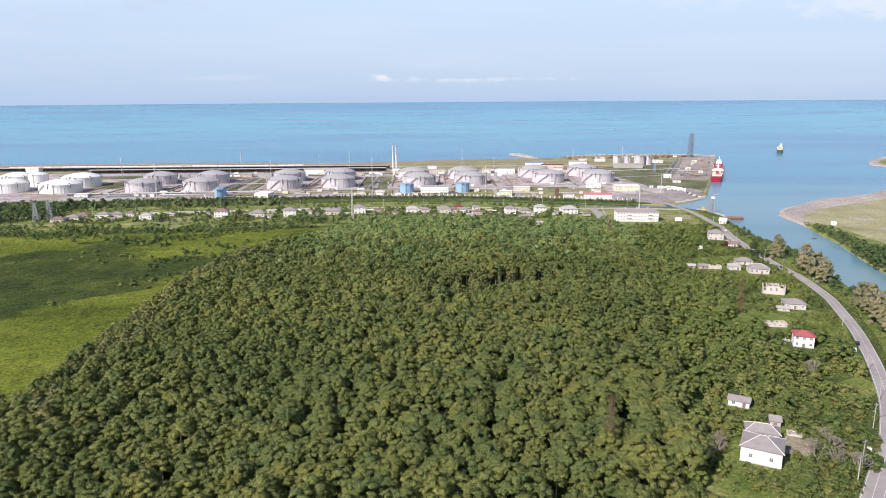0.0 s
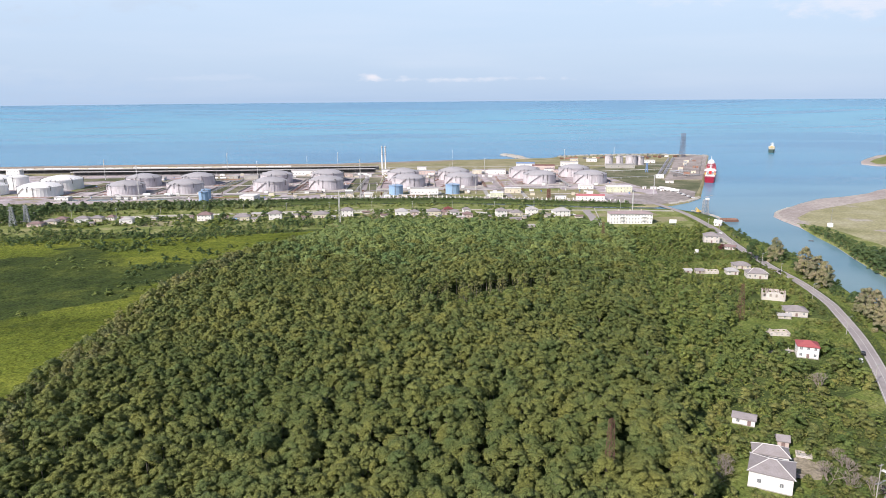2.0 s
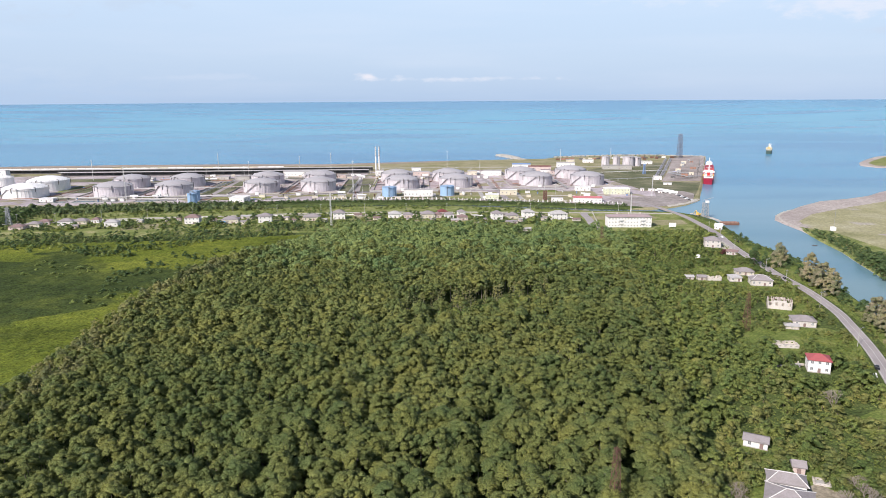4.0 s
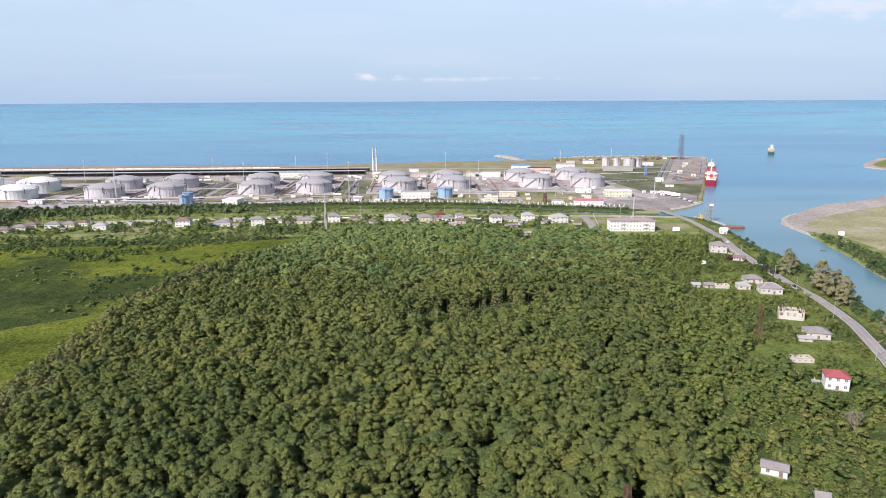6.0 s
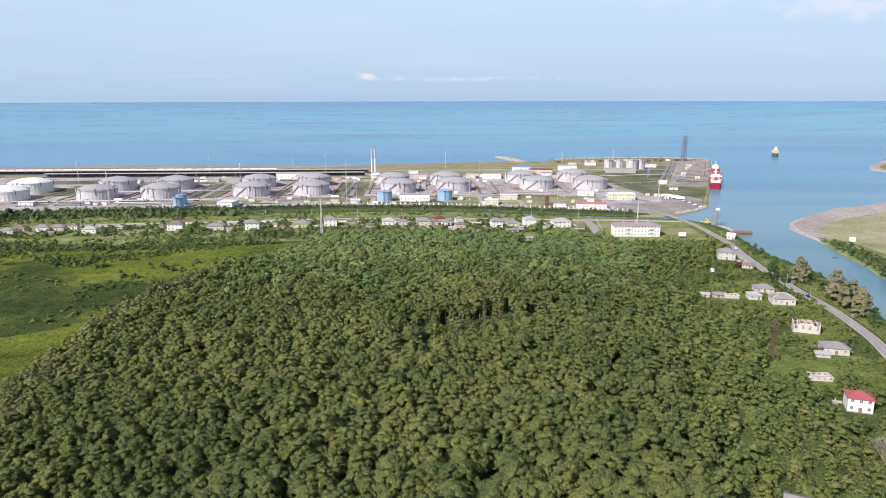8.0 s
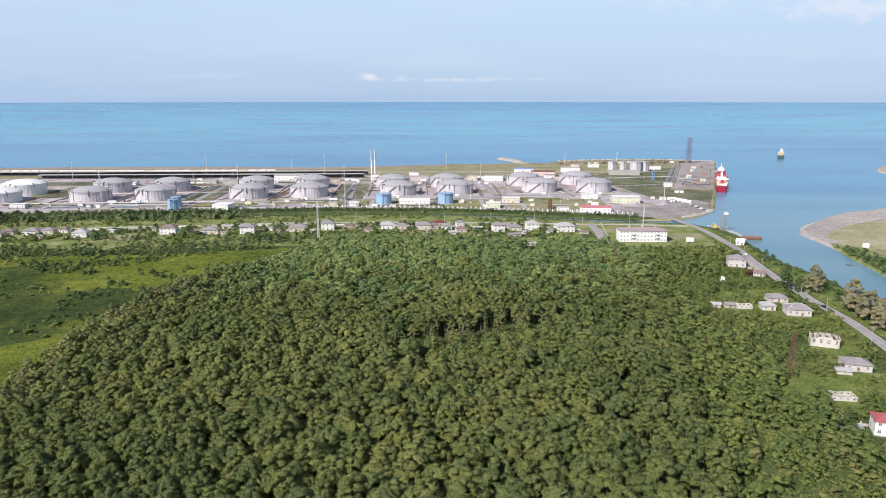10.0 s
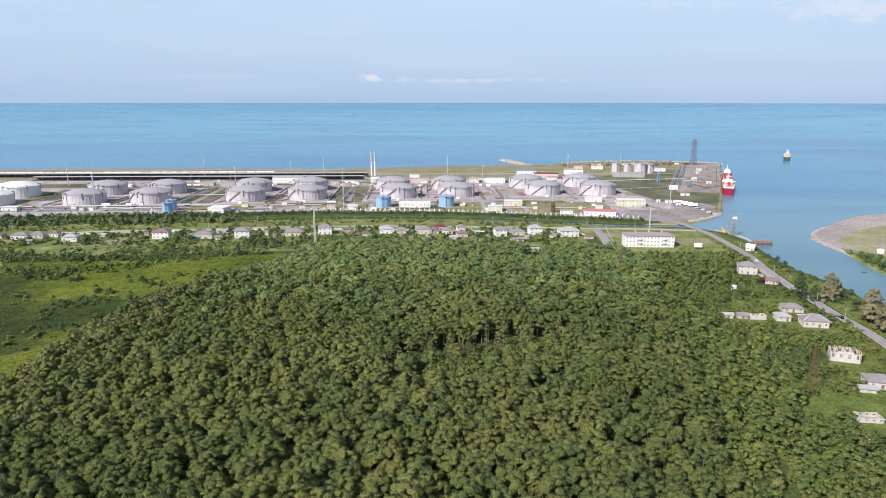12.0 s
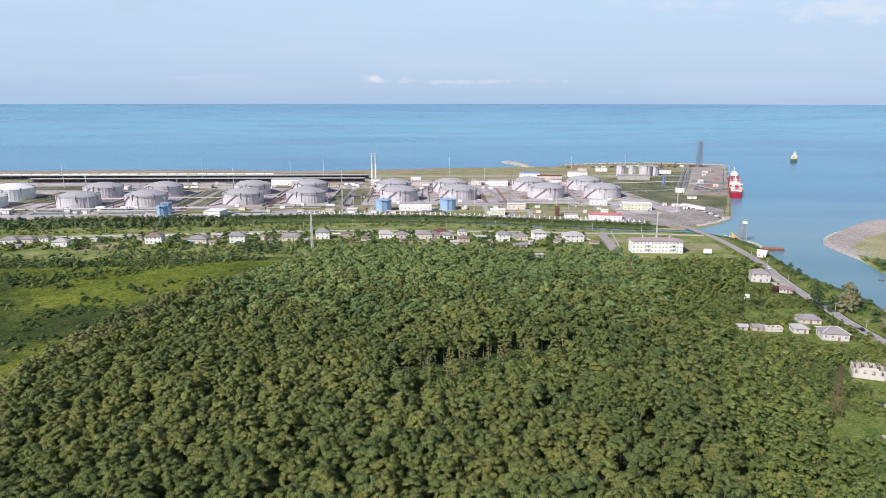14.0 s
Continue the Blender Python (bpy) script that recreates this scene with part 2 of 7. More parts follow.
M_SAND = ground_mix("beach_sand", [(0.3, (0.25, 0.2, 0.165)), (0.6, (0.35, 0.29, 0.24)), (0.8, (0.44, 0.385, 0.33))], 0.02, 0.3, (0.3, 1.5, 1))
M_SPIT = ground_mix("spit_sand", [(0.3, (0.33, 0.285, 0.265)), (0.6, (0.42, 0.37, 0.34)), (0.8, (0.5, 0.45, 0.41))], 0.012, 0.35, (1.6, 0.4, 1))
M_ROAD = ground_mix("road_asphalt", [(0.3, (0.29, 0.262, 0.262)), (0.7, (0.38, 0.345, 0.342))], 0.08, 0.4, relief=0.02, contrast=0.08)
M_DIRT = ground_mix("trodden_earth", [(0.3, (0.22, 0.19, 0.13)), (0.7, (0.36, 0.31, 0.24))], 0.2, 0.8, relief=0.2)
M_WEED = leafy("weeds", (0.11, 0.14, 0.04), (0.17, 0.2, 0.055), (0.25, 0.265, 0.09), spot=0.1, gaps=0.4)
M_SPITGRASS = ground_mix("spit_grass", [(0.3, (0.24, 0.235, 0.12)), (0.5, (0.33, 0.31, 0.18)), (0.75, (0.42, 0.385, 0.27))], 0.02, 0.5, second=((0.4, 0.36, 0.31), 0.012, 0.55, 0.62))
M_TRACK = ground_mix("pale_track", [(0.3, (0.38, 0.35, 0.29)), (0.7, (0.52, 0.49, 0.42))], 0.1, 0.8, relief=0.2)
M_CONCRETE = weathered("concrete", (0.42, 0.4, 0.37), coarse=0.08, streak=False)
M_CANAL = weathered("canal_water", (0.05, 0.065, 0.07), (0.05, 0.065, 0.05), rough=0.12, coarse=0.05, streak=False)
M_CANAL.node_tree.nodes["Principled BSDF"].inputs["Specular IOR Level"].default_value = 0.4
M_QUAY = ground_mix("quay_concrete", [(0.3, (0.22, 0.19, 0.175)), (0.5, (0.31, 0.275, 0.26)), (0.75, (0.4, 0.365, 0.35))], 0.03, 0.3, relief=0.1)
M_PAD = ground_mix("tank_pad_gravel", [(0.3, (0.31, 0.245, 0.245)), (0.5, (0.4, 0.33, 0.335)), (0.72, (0.5, 0.435, 0.435))], 0.05, 0.4, second=((0.2, 0.165, 0.13), 0.06, 0.55, 0.65), relief=0.1, contrast=0.25)
M_APRON = ground_mix("stained_concrete", [(0.3, (0.24, 0.205, 0.19)), (0.5, (0.34, 0.295, 0.275)), (0.75, (0.44, 0.395, 0.37))], 0.03, 0.4, relief=0.1, contrast=0.25)
M_ROCK = weathered("shore_rock", (0.4, 0.375, 0.34), coarse=0.6, fine=1.5)
M_WALL = weathered("white_wall", (0.79, 0.765, 0.74), (0.58, 0.54, 0.5), coarse=0.3, amount=0.35)
M_DULL = weathered("greyed_white_wall", (0.6, 0.555, 0.52), (0.42, 0.38, 0.34), coarse=0.3)
M_CREAM = weathered("cream_wall", (0.66, 0.6, 0.48), coarse=0.3)
M_PINK = weathered("pinkish_wall", (0.62, 0.5, 0.46), coarse=0.3)
M_GREENWALL = weathered("pale_green_wall", (0.62, 0.64, 0.47), coarse=0.2)
M_OLDWALL = weathered("ruined_wall", (0.6, 0.54, 0.47), (0.3, 0.26, 0.22), coarse=0.5, amount=0.8)
M_ROOF = weathered("grey_roof", (0.3, 0.27, 0.272), (0.2, 0.175, 0.16), coarse=0.4, streak=False)
M_ROOFLIGHT = weathered("pale_roof", (0.45, 0.43, 0.42), coarse=0.3, streak=False)
M_ROOFBROWN = weathered("brown_roof", (0.26, 0.18, 0.17), coarse=0.4, streak=False)
M_ROOFDUSK = weathered("dusky_roof", (0.36, 0.285, 0.285), (0.27, 0.21, 0.2), coarse=0.3, streak=False)
M_ROOFRED = weathered("red_roof", (0.38, 0.1, 0.105), (0.3, 0.09, 0.09), coarse=0.4, streak=False)
M_ROOFDARKRED = weathered("dark_red_roof", (0.2, 0.06, 0.06), coarse=0.4, streak=False)
M_ROOFROSE = weathered("rose_roof", (0.55, 0.2, 0.21), coarse=0.2, streak=False)
M_RIDGE = weathered("ridge_cap", (0.72, 0.7, 0.67))
M_TANK = weathered("grey_tank_paint", (0.6, 0.565, 0.59), (0.38, 0.335, 0.335), rough=0.5, coarse=0.3, amount=0.7)
M_MAST = weathered("mast_paint", (0.6, 0.59, 0.58), rough=0.6)
M_TANKTOP = weathered("tank_roof_paint", (0.43, 0.41, 0.425), (0.33, 0.31, 0.29), rough=0.5, coarse=0.1, streak=False)
M_WHITETANK = weathered("white_tank_paint", (0.86, 0.845, 0.825), (0.7, 0.64, 0.59), rough=0.45, coarse=0.12, amount=0.3)
M_BLUETANK = weathered("blue_tank_paint", (0.3, 0.45, 0.64), (0.26, 0.37, 0.5), rough=0.5, coarse=0.2)
M_STEEL = weathered("galvanised_steel", (0.4, 0.41, 0.42), rough=0.55, metal=0.3, fine=6)
M_DARKSTEEL = weathered("dark_steel", (0.13, 0.125, 0.125), rough=0.6, fine=5)
M_TOWER = weathered("tower_steel", (0.19, 0.19, 0.235), rough=0.6, fine=5)
M_RUST = weathered("rusty_steel", (0.17, 0.09, 0.068), (0.12, 0.07, 0.055), rough=0.9, fine=5)
M_PIPE = weathered("pipe_paint", (0.5, 0.47, 0.44), rough=0.5, fine=3)
M_VIOLETPIPE = weathered("violet_grey_pipe", (0.42, 0.42, 0.54), rough=0.5, fine=3)
M_BROWNPIPE = weathered("brown_pipe", (0.33, 0.19, 0.14), fine=3)
M_WHITE = weathered("white_paint", (0.8, 0.79, 0.77), coarse=0.3, amount=0.3)
M_BLUE = weathered("blue_paint", (0.2, 0.32, 0.56), coarse=0.3)
M_RED = weathered("red_paint", (0.6, 0.05, 0.045), coarse=0.3, rough=0.45)
M_HULL = weathered("red_hull", (0.3, 0.016, 0.04), (0.2, 0.016, 0.035), coarse=0.2, rough=0.45)
M_YELLOW = weathered("yellow_paint", (0.72, 0.5, 0.16), coarse=0.3, rough=0.5)
M_GREENHULL = weathered("green_hull", (0.06, 0.1, 0.085), coarse=0.3, rough=0.5)
M_LINE = weathered("road_paint", (0.62, 0.61, 0.58), fine=4, rough=0.9)
M_RUBBER = weathered("rubber", (0.02, 0.02, 0.02), rough=0.9)
M_CARBLACK = weathered("black_car_paint", (0.025, 0.027, 0.03), rough=0.25)
M_CARWHITE = weathered("white_car_paint", (0.75, 0.75, 0.75), rough=0.3)
M_BLUECLOTH = weathered("blue_awning", (0.2, 0.4, 0.62), coarse=0.5)


def pane_glass():
    m, n, l, b = material("window_glass", 0.08)
    b.inputs["Base Color"].default_value = (0.2, 0.205, 0.215, 1)
    b.inputs["Specular IOR Level"].default_value = 0.6
    return m


M_GLASS = pane_glass()


def sea_water():
    m, n, l, b = material("sea_water", 0.22)
    b.inputs["IOR"].default_value = 1.33
    b.inputs["Specular IOR Level"].default_value = 0.3
    # the silt of the river mouth is paler, the open sea bluer; slicks drawn out along the shore
    g = n.new("ShaderNodeNewGeometry")
    s = n.new("ShaderNodeSeparateXYZ")
    l.new(g.outputs["Position"], s.inputs[0])
    far = n.new("ShaderNodeMapRange")
    far.inputs["From Min"].default_value, far.inputs["From Max"].default_value = 300, 4500
    l.new(s.outputs["Y"], far.inputs["Value"])
    c = ramp(n, l, far.outputs[0], [(0.0, (0.165, 0.25, 0.262)), (0.1, (0.135, 0.262, 0.335)), (0.18, (0.05, 0.225, 0.37)), (0.3, (0.055, 0.232, 0.385)), (0.55, (0.07, 0.3, 0.43)), (0.8, (0.058, 0.28, 0.43)), (1.0, (0.045, 0.22, 0.385))])
    slick = noise_of(n, l, 0.005, 4, (0.3, 1.3, 1), rough=0.5)
    c = mixed(n, l, 1.0, c, ramp(n, l, slick, [(0.36, (0.86, 0.92, 0.95)), (0.5, (1, 1, 1)), (0.64, (1.1, 1.05, 1.03))]), "MULTIPLY")
    calm = noise_of(n, l, 0.0026, 3, (0.55, 1.5, 1), rough=0.45)
    c = mixed(n, l, 1.0, c, ramp(n, l, calm, [(0.34, (0.62, 0.8, 0.9)), (0.45, (0.95, 0.98, 1)), (0.6, (1.08, 1.04, 1.02))]), "MULTIPLY")
    l.new(c, b.inputs["Base Color"])
    w = noise_of(n, l, 0.35, 4, (0.6, 1.3, 1))
    bump(n, l, b, w, 0.25, 0.35)
    return m


M_SEA = sea_water()

# ---- shaping helpers ----
from mathutils.geometry import tessellate_polygon

LAND = 1.0


def finish(bm, material, smooth=False):
    me = bpy.data.meshes.new("mesh")
    bm.normal_update()
    bm.to_mesh(me)
    bm.free()
    for m in material if isinstance(material, (list, tuple)) else [material]:
        me.materials.append(m)
    if smooth:
        me.polygons.foreach_set("use_smooth", [True] * len(me.polygons))
    return me


def part(name, bm, material, parent, label="", smooth=False):
    """Links a bmesh as one mesh object under a thing or a part."""
    ob = new(name, finish(bm, material, smooth) if isinstance(bm, bmesh.types.BMesh) else bm)
    ob.parent = parent
    if label:
        ob["label"] = label
    return ob


def thing(name, x, y, z, turn=0, label="", category="", group="", kind=""):
    ob = new(name)
    ob.matrix_basis = pose(x, y, z, 0, 0, turn)
    return tagged(ob, label, category, group, kind)


def box(bm, x0, x1, y0, y1, z0, z1, bevel=0.0):
    vs = [bm.verts.new((x, y, z)) for z in (z0, z1) for x, y in ((x0, y0), (x1, y0), (x1, y1), (x0, y1))]
    fs = [bm.faces.new([vs[i] for i in f]) for f in ((3, 2, 1, 0), (4, 5, 6, 7), (0, 1, 5, 4), (1, 2, 6, 5), (2, 3, 7, 6), (3, 0, 4, 7))]
    if bevel:
        bmesh.ops.bevel(bm, geom=list({e for f in fs for e in f.edges}), offset=bevel, segments=1, affect="EDGES")
    return bm


def boxes(*rows):
    bm = bmesh.new()
    for r in rows:
        box(bm, *r)
    return bm


def beam(bm, a, b, t):
    """A square bar from a to b."""
    a, b = Vector(a), Vector(b)
    d = (b - a).normalized()
    u = d.cross(Vector((0, 0, 1)) if abs(d.z) < 0.9 else Vector((1, 0, 0))).normalized() * t / 2
    v = d.cross(u).normalized() * t / 2
    vs = [bm.verts.new(p + q) for p in (a, b) for q in (u + v, u - v, -u - v, -u + v)]
    for f in ((3, 2, 1, 0), (4, 5, 6, 7), (0, 1, 5, 4), (1, 2, 6, 5), (2, 3, 7, 6), (3, 0, 4, 7)):
        bm.faces.new([vs[i] for i in f])
    return bm


def tube(bm, a, b, r0, r1=None, sides=10, caps=True):
    a, b = Vector(a), Vector(b)
    r1 = r0 if r1 is None else r1
    d = (b - a).normalized()
    u = d.cross(Vector((0, 0, 1)) if abs(d.z) < 0.9 else Vector((1, 0, 0))).normalized()
    v = d.cross(u).normalized()
    ring = [[bm.verts.new(p + (u * math.cos(k * math.tau / sides) + v * math.sin(k * math.tau / sides)) * r) for k in range(sides)] for p, r in ((a, r0), (b, r1))]
    for k in range(sides):
        j = (k + 1) % sides
        bm.faces.new((ring[0][k], ring[1][k], ring[1][j], ring[0][j]))
    if caps:
        bm.faces.new(ring[0])
        bm.faces.new(ring[1][::-1])
    return bm


LIFT = [0.0]


def sheet(name, outline, z, material, label="", edge=0.0, slope=0.0, category="ground"):
    """A flat piece of ground with a given outline; edge: how far its rim goes down, slope: how far out."""
    bm = bmesh.new()
    if z > LAND:
        LIFT[0] = (LIFT[0] + 0.0045) % 0.04
        z += LIFT[0]
    pts = [Vector((x, y, z)) for x, y in outline]
    if sum(a.x * b.y - b.x * a.y for a, b in zip(pts, pts[1:] + pts[:1])) < 0:
        pts.reverse()
    top = [bm.verts.new(p) for p in pts]
    for tri in tessellate_polygon([pts]):
        f = bm.faces.new([top[i] for i in tri])
        f.normal_update()
        if f.normal.z < 0:
            f.normal_flip()
    if edge:
        foot = []
        for k, p in enumerate(pts):
            d = (pts[(k + 1) % len(pts)] - pts[k - 1]).normalized()
            foot.append(bm.verts.new(p + Vector((d.y, -d.x, 0)) * slope - Vector((0, 0, edge))))
        for k in range(len(pts)):
            j = (k + 1) % len(pts)
            bm.faces.new((top[k], foot[k], foot[j], top[j]))
    return tagged(new(name, finish(bm, material)), label, category, kind="structure")


def smooth_line(points, step=4.0):
    """Points along a soft curve through the given ones."""
    pts = [Vector((*p, 0)) for p in points]
    out = []
    for k in range(len(pts) - 1):
        p0, p1, p2, p3 = pts[max(k - 1, 0)], pts[k], pts[k + 1], pts[min(k + 2, len(pts) - 1)]
        n = max(2, int((p2 - p1).length / step))
        for i in range(n):
            t = i / n
            out.append(0.5 * (2 * p1 + (p2 - p0) * t + (2 * p0 - 5 * p1 + 4 * p2 - p3) * t * t + (3 * p1 - p0 - 3 * p2 + p3) * t ** 3))
    return out + [pts[-1]]


def band(points, width, z, offset=0.0, thick=0.0):
    """A strip along a line, as road surfaces, kerbs and painted lines are."""
    bm = bmesh.new()
    rows = []
    for k, p in enumerate(points):
        d = (points[min(k + 1, len(points) - 1)] - points[max(k - 1, 0)]).normalized()
        s = Vector((d.y, -d.x, 0))
        a, b = p + s * (offset - width / 2), p + s * (offset + width / 2)
        rows.append([bm.verts.new((q.x, q.y, h)) for q, h in ((a, z - thick), (a, z), (b, z), (b, z - thick))])
    for r, q in zip(rows, rows[1:]):
        for i in ((0, 1, 2) if thick else (1,)):
            bm.faces.new((r[i], r[i + 1], q[i + 1], q[i]))
    bmesh.ops.recalc_face_normals(bm, faces=bm.faces)
    if not thick:
        for f in bm.faces:
            if f.normal.z < 0:
                f.normal_flip()
    return bm


def inside(x, y, outline):
    hit = False
    for (ax, ay), (bx, by) in zip(outline, outline[1:] + outline[:1]):
        if (ay > y) != (by > y) and x < (bx - ax) * (y - ay) / (by - ay) + ax:
            hit = not hit
    return hit


# ---- land and water ----
SOUTH = [(-4000, 560), (-600, 590), (-340, 640), (-255, 646), (-220, 645), (-187, 652), (-140, 651), (-100, 659), (-69, 656), (-30, 657), (0, 651), (24, 653), (50, 644), (70, 643), (92, 632), (114, 630), (135, 619), (152, 617), (200, 612), (222, 604),
         (233, 585), (237, 565), (235, 545), (231, 520), (227, 480), (231, 450), (233, 430), (223, 380), (211, 325), (204, 285), (200, 220), (192, 150), (172, 60), (150, -300), (150, -4000), (-4000, -4000)]
NORTH = [(-4000, 600), (-600, 620), (-340, 650), (-208, 656), (-91, 671), (24, 669), (71, 660), (116, 647), (177, 631), (205, 626), (226, 634), (246, 650), (268, 677),
         (292, 733), (312, 779), (400, 988), (470, 1155), (389, 1188), (315, 1188), (217, 1158), (190, 1132), (152, 1134), (110, 1124), (37, 1116), (-49, 1096), (-161, 1070), (-296, 1084), (-461, 1086), (-616, 1075), (-1200, 1010), (-4000, 700)]
EAST = [(478, 717), (450, 692), (416, 673), (380, 659), (350, 634), (327, 611), (303, 588), (291, 566), (289, 545), (288, 519), (282, 485), (276, 451), (267, 417), (258, 377), (252, 330), (256, 200), (300, 0), (420, -500),
        (4000, -500), (4000, 1700), (1400, 1500), (741, 1124), (690, 1070), (660, 1034), (634, 990), (640, 966), (700, 950), (760, 900), (700, 830), (560, 770)]
sheet("ground_south", SOUTH, LAND, M_LAND, "dark green wet undergrowth on flat land", 1.6, 3.0)
sheet("ground_north", NORTH, LAND, M_DRYGRASS, "dry yellowish grass between the tanks and the sea", 1.6, 3.0)
sheet("ground_east", EAST, LAND, M_SPIT, "bare sandy spit across the river mouth", 1.6, 4.0)


def sea():
    bm = bmesh.new()
    rings = [60, 400, 700, 1000, 1300, 1600, 1900, 2300, 2700, 3100, 3500, 3850, 4120]
    n = 96
    hub = bm.verts.new((0, 50, 0))
    last = None
    for r in rings:
        z = 79 * max(0, (r - 1600) / 2520) ** 2
        now = [bm.verts.new((r * math.cos(k * math.tau / n), 50 + r * math.sin(k * math.tau / n), z)) for k in range(n)]
        for k in range(n):
            j = (k + 1) % n
            bm.faces.new((last[k], now[k], now[j], last[j]) if last else (hub, now[k], now[j]))
        last = now
    tagged(new("water", finish(bm, M_SEA, True)), "calm turquoise sea and pale river water", "water", kind="structure")


sea()
FIELD = [(-66, 522), (-84, 500), (-101, 470), (-117, 436), (-134, 402), (-143, 346), (-142, 262), (-142, 190), (-146, 60), (-700, 60), (-700, 480), (-300, 492), (-180, 500)]
# outline of the cloud shadow painted on the meadow
CLOUD_SHADE = [(-700, 400), (-284, 418), (-254, 450), (-244, 478), (-219, 477), (-207, 432), (-195, 415), (-182, 409), (-160, 420), (-136, 432), (-130, 400), (-140, 376), (-159, 350), (-173, 337), (-184, 318), (-196, 304), (-215, 288), (-700, 280)]


def meadow():
    """The marsh: a hummocky sheet of bright reeds, a ragged cloud shadow painted in."""
    step, x0, y0 = 1.9, -420.0, 120.0
    nx, ny = 188, 212
    me = bpy.data.meshes.new("reed_field")
    xs, ys = x0 + np.arange(nx) * step, y0 + np.arange(ny) * step
    verts = []
    for y in ys:
        for x in xs:
            z = 0.6 * noise.noise(Vector((x * 0.45, y * 0.45, 0))) + 0.45 * noise.noise(Vector((x * 0.16, y * 0.16, 4)))
            z += 0.5 * noise.noise(Vector((x * 0.9, y * 0.9, 21)))
            verts.append((x + 0.5 * noise.noise(Vector((x, y, 8))), y, LAND + 0.8 + 0.85 * z))
    faces = []
    for j in range(ny - 1):
        for i in range(nx - 1):
            cx, cy = xs[i] + step / 2, ys[j] + step / 2
            if not inside(cx, cy, FIELD):
                continue
            a = j * nx + i
            faces.append((a, a + 1, a + nx + 1, a + nx))
    me.from_pydata(verts, [], faces)
    me.materials.append(M_MEADOW)
    # share of painted cloud shade at each corner, soft at its rim
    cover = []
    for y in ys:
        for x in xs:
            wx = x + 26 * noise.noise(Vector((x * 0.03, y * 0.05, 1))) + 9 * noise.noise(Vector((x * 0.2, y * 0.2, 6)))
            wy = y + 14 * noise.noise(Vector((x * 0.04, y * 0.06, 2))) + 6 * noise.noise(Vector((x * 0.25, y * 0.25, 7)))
            cover.append(sum(inside(wx + dx, wy + dy, CLOUD_SHADE) for dx, dy in ((0, 0), (11, 3), (-11, -3), (4, 9), (-4, -9))) / 5)
    me.attributes.new("cloud_shade", "FLOAT", "POINT").data.foreach_set("value", cover)
    me.polygons.foreach_set("use_smooth", [True] * len(faces))
    me.update()
    tagged(new("reed_field", me), "bright green marsh meadow with a cloud shadow painted in", "meadow", kind="structure")


meadow()
sheet("far_reeds", [(-414, 130), (-1500, 60), (-1500, 470), (-414, 488)], LAND + 0.3, M_FIELD, "bright green marsh meadow")
sheet("village_grass", [(-620, 500), (-300, 512), (-180, 520), (-80, 530), (0, 545), (110, 540), (140, 520), (180, 515), (222, 530), (228, 560), (222, 600), (200, 608), (152, 615), (70, 640), (24, 650), (-69, 653), (-187, 648), (-340, 637), (-620, 588)], LAND + 0.06, M_GRASS, "mown green grass round the houses")
sheet("garden_grass", [(125, 300), (150, 296), (176, 306), (196, 345), (198, 420), (190, 440), (150, 440), (146, 400), (150, 372), (170, 356), (165, 330)], LAND + 0.06, M_LAWN, "overgrown garden grass")
sheet("garden_meadow", [(122, 274), (132, 300), (153, 302), (176, 302), (183, 292), (170, 264), (156, 256), (146, 270)], LAND + 0.08, M_LAWN, "bright grassy plot beside a maize patch")
sheet("yard_grass", [(62, 144), (82, 148), (112, 172), (116, 186), (106, 208), (88, 208), (78, 176)], LAND + 0.06, M_LAWN, "patchy grass round the white house")
sheet("bare_yard", [(96, 172), (103, 171), (108, 177), (104, 183), (98, 181)], LAND + 0.1, M_DIRT, "trodden bare yard beside the white house")
sheet("roadside_grass", [(128, 214), (150, 226), (154, 216), (140, 206)], LAND + 0.06, M_LAWN, "small grassy clearing")
sheet("terminal_yard", [(-640, 655), (-340, 672), (-100, 694), (20, 690), (75, 678), (122, 666), (200, 646), (240, 660), (262, 690), (240, 760), (235, 900), (225, 960), (60, 940), (-80, 960), (-300, 950), (-640, 925)], LAND + 0.07, M_YARD, "gravel and concrete tank yard with thin grass")
sheet("terminal_lawn", [(-98, 704), (20, 699), (75, 688), (122, 676), (150, 682), (176, 700), (180, 742), (100, 746), (-96, 740)], LAND + 0.13, M_DRYGRASS, "thin yellowish lawn in front of the tanks")
for x in (-70, -50, 8, 58, 96):
    sheet("yard_path", [(x - 2.2, 701 if x < 30 else 690), (x + 2.2, 701 if x < 30 else 690), (x + 2.2, 744), (x - 2.2, 744)], LAND + 0.19, M_CONCRETE, "pale concrete path on the terminal", category="path")
for road_line in ([(-420, 700), (-340, 711), (230, 789)], [(-226, 700), (-236, 930)], [(-73, 705), (-86, 925)], [(81, 690), (70, 905)], [(-430, 905), (-86, 916), (60, 905)]):
    tagged(new("yard_road", finish(band([Vector((*p, 0)) for p in road_line], 6.0, LAND + 0.24, 0, 0.1), M_ROAD)), "pale asphalt road through the tank yard", "road", kind="structure")
sheet("beach", [(-4000, 700), (-1200, 1009), (-616, 1074), (-461, 1085), (-296, 1083), (-161, 1069), (-49, 1095), (37, 1115), (37, 1098), (-49, 1070), (-161, 1040), (-296, 1050), (-461, 1050), (-616, 1035), (-1200, 960), (-4000, 650)], LAND + 0.07, M_SAND, "brownish sandy beach")
sheet("quay_apron", [(329, 822), (433, 1068), (468, 1152), (440, 1160), (400, 1120), (376, 1054), (330, 935), (282, 822)], LAND + 0.25, M_APRON, "dark stained concrete apron of the quay", 0.3)
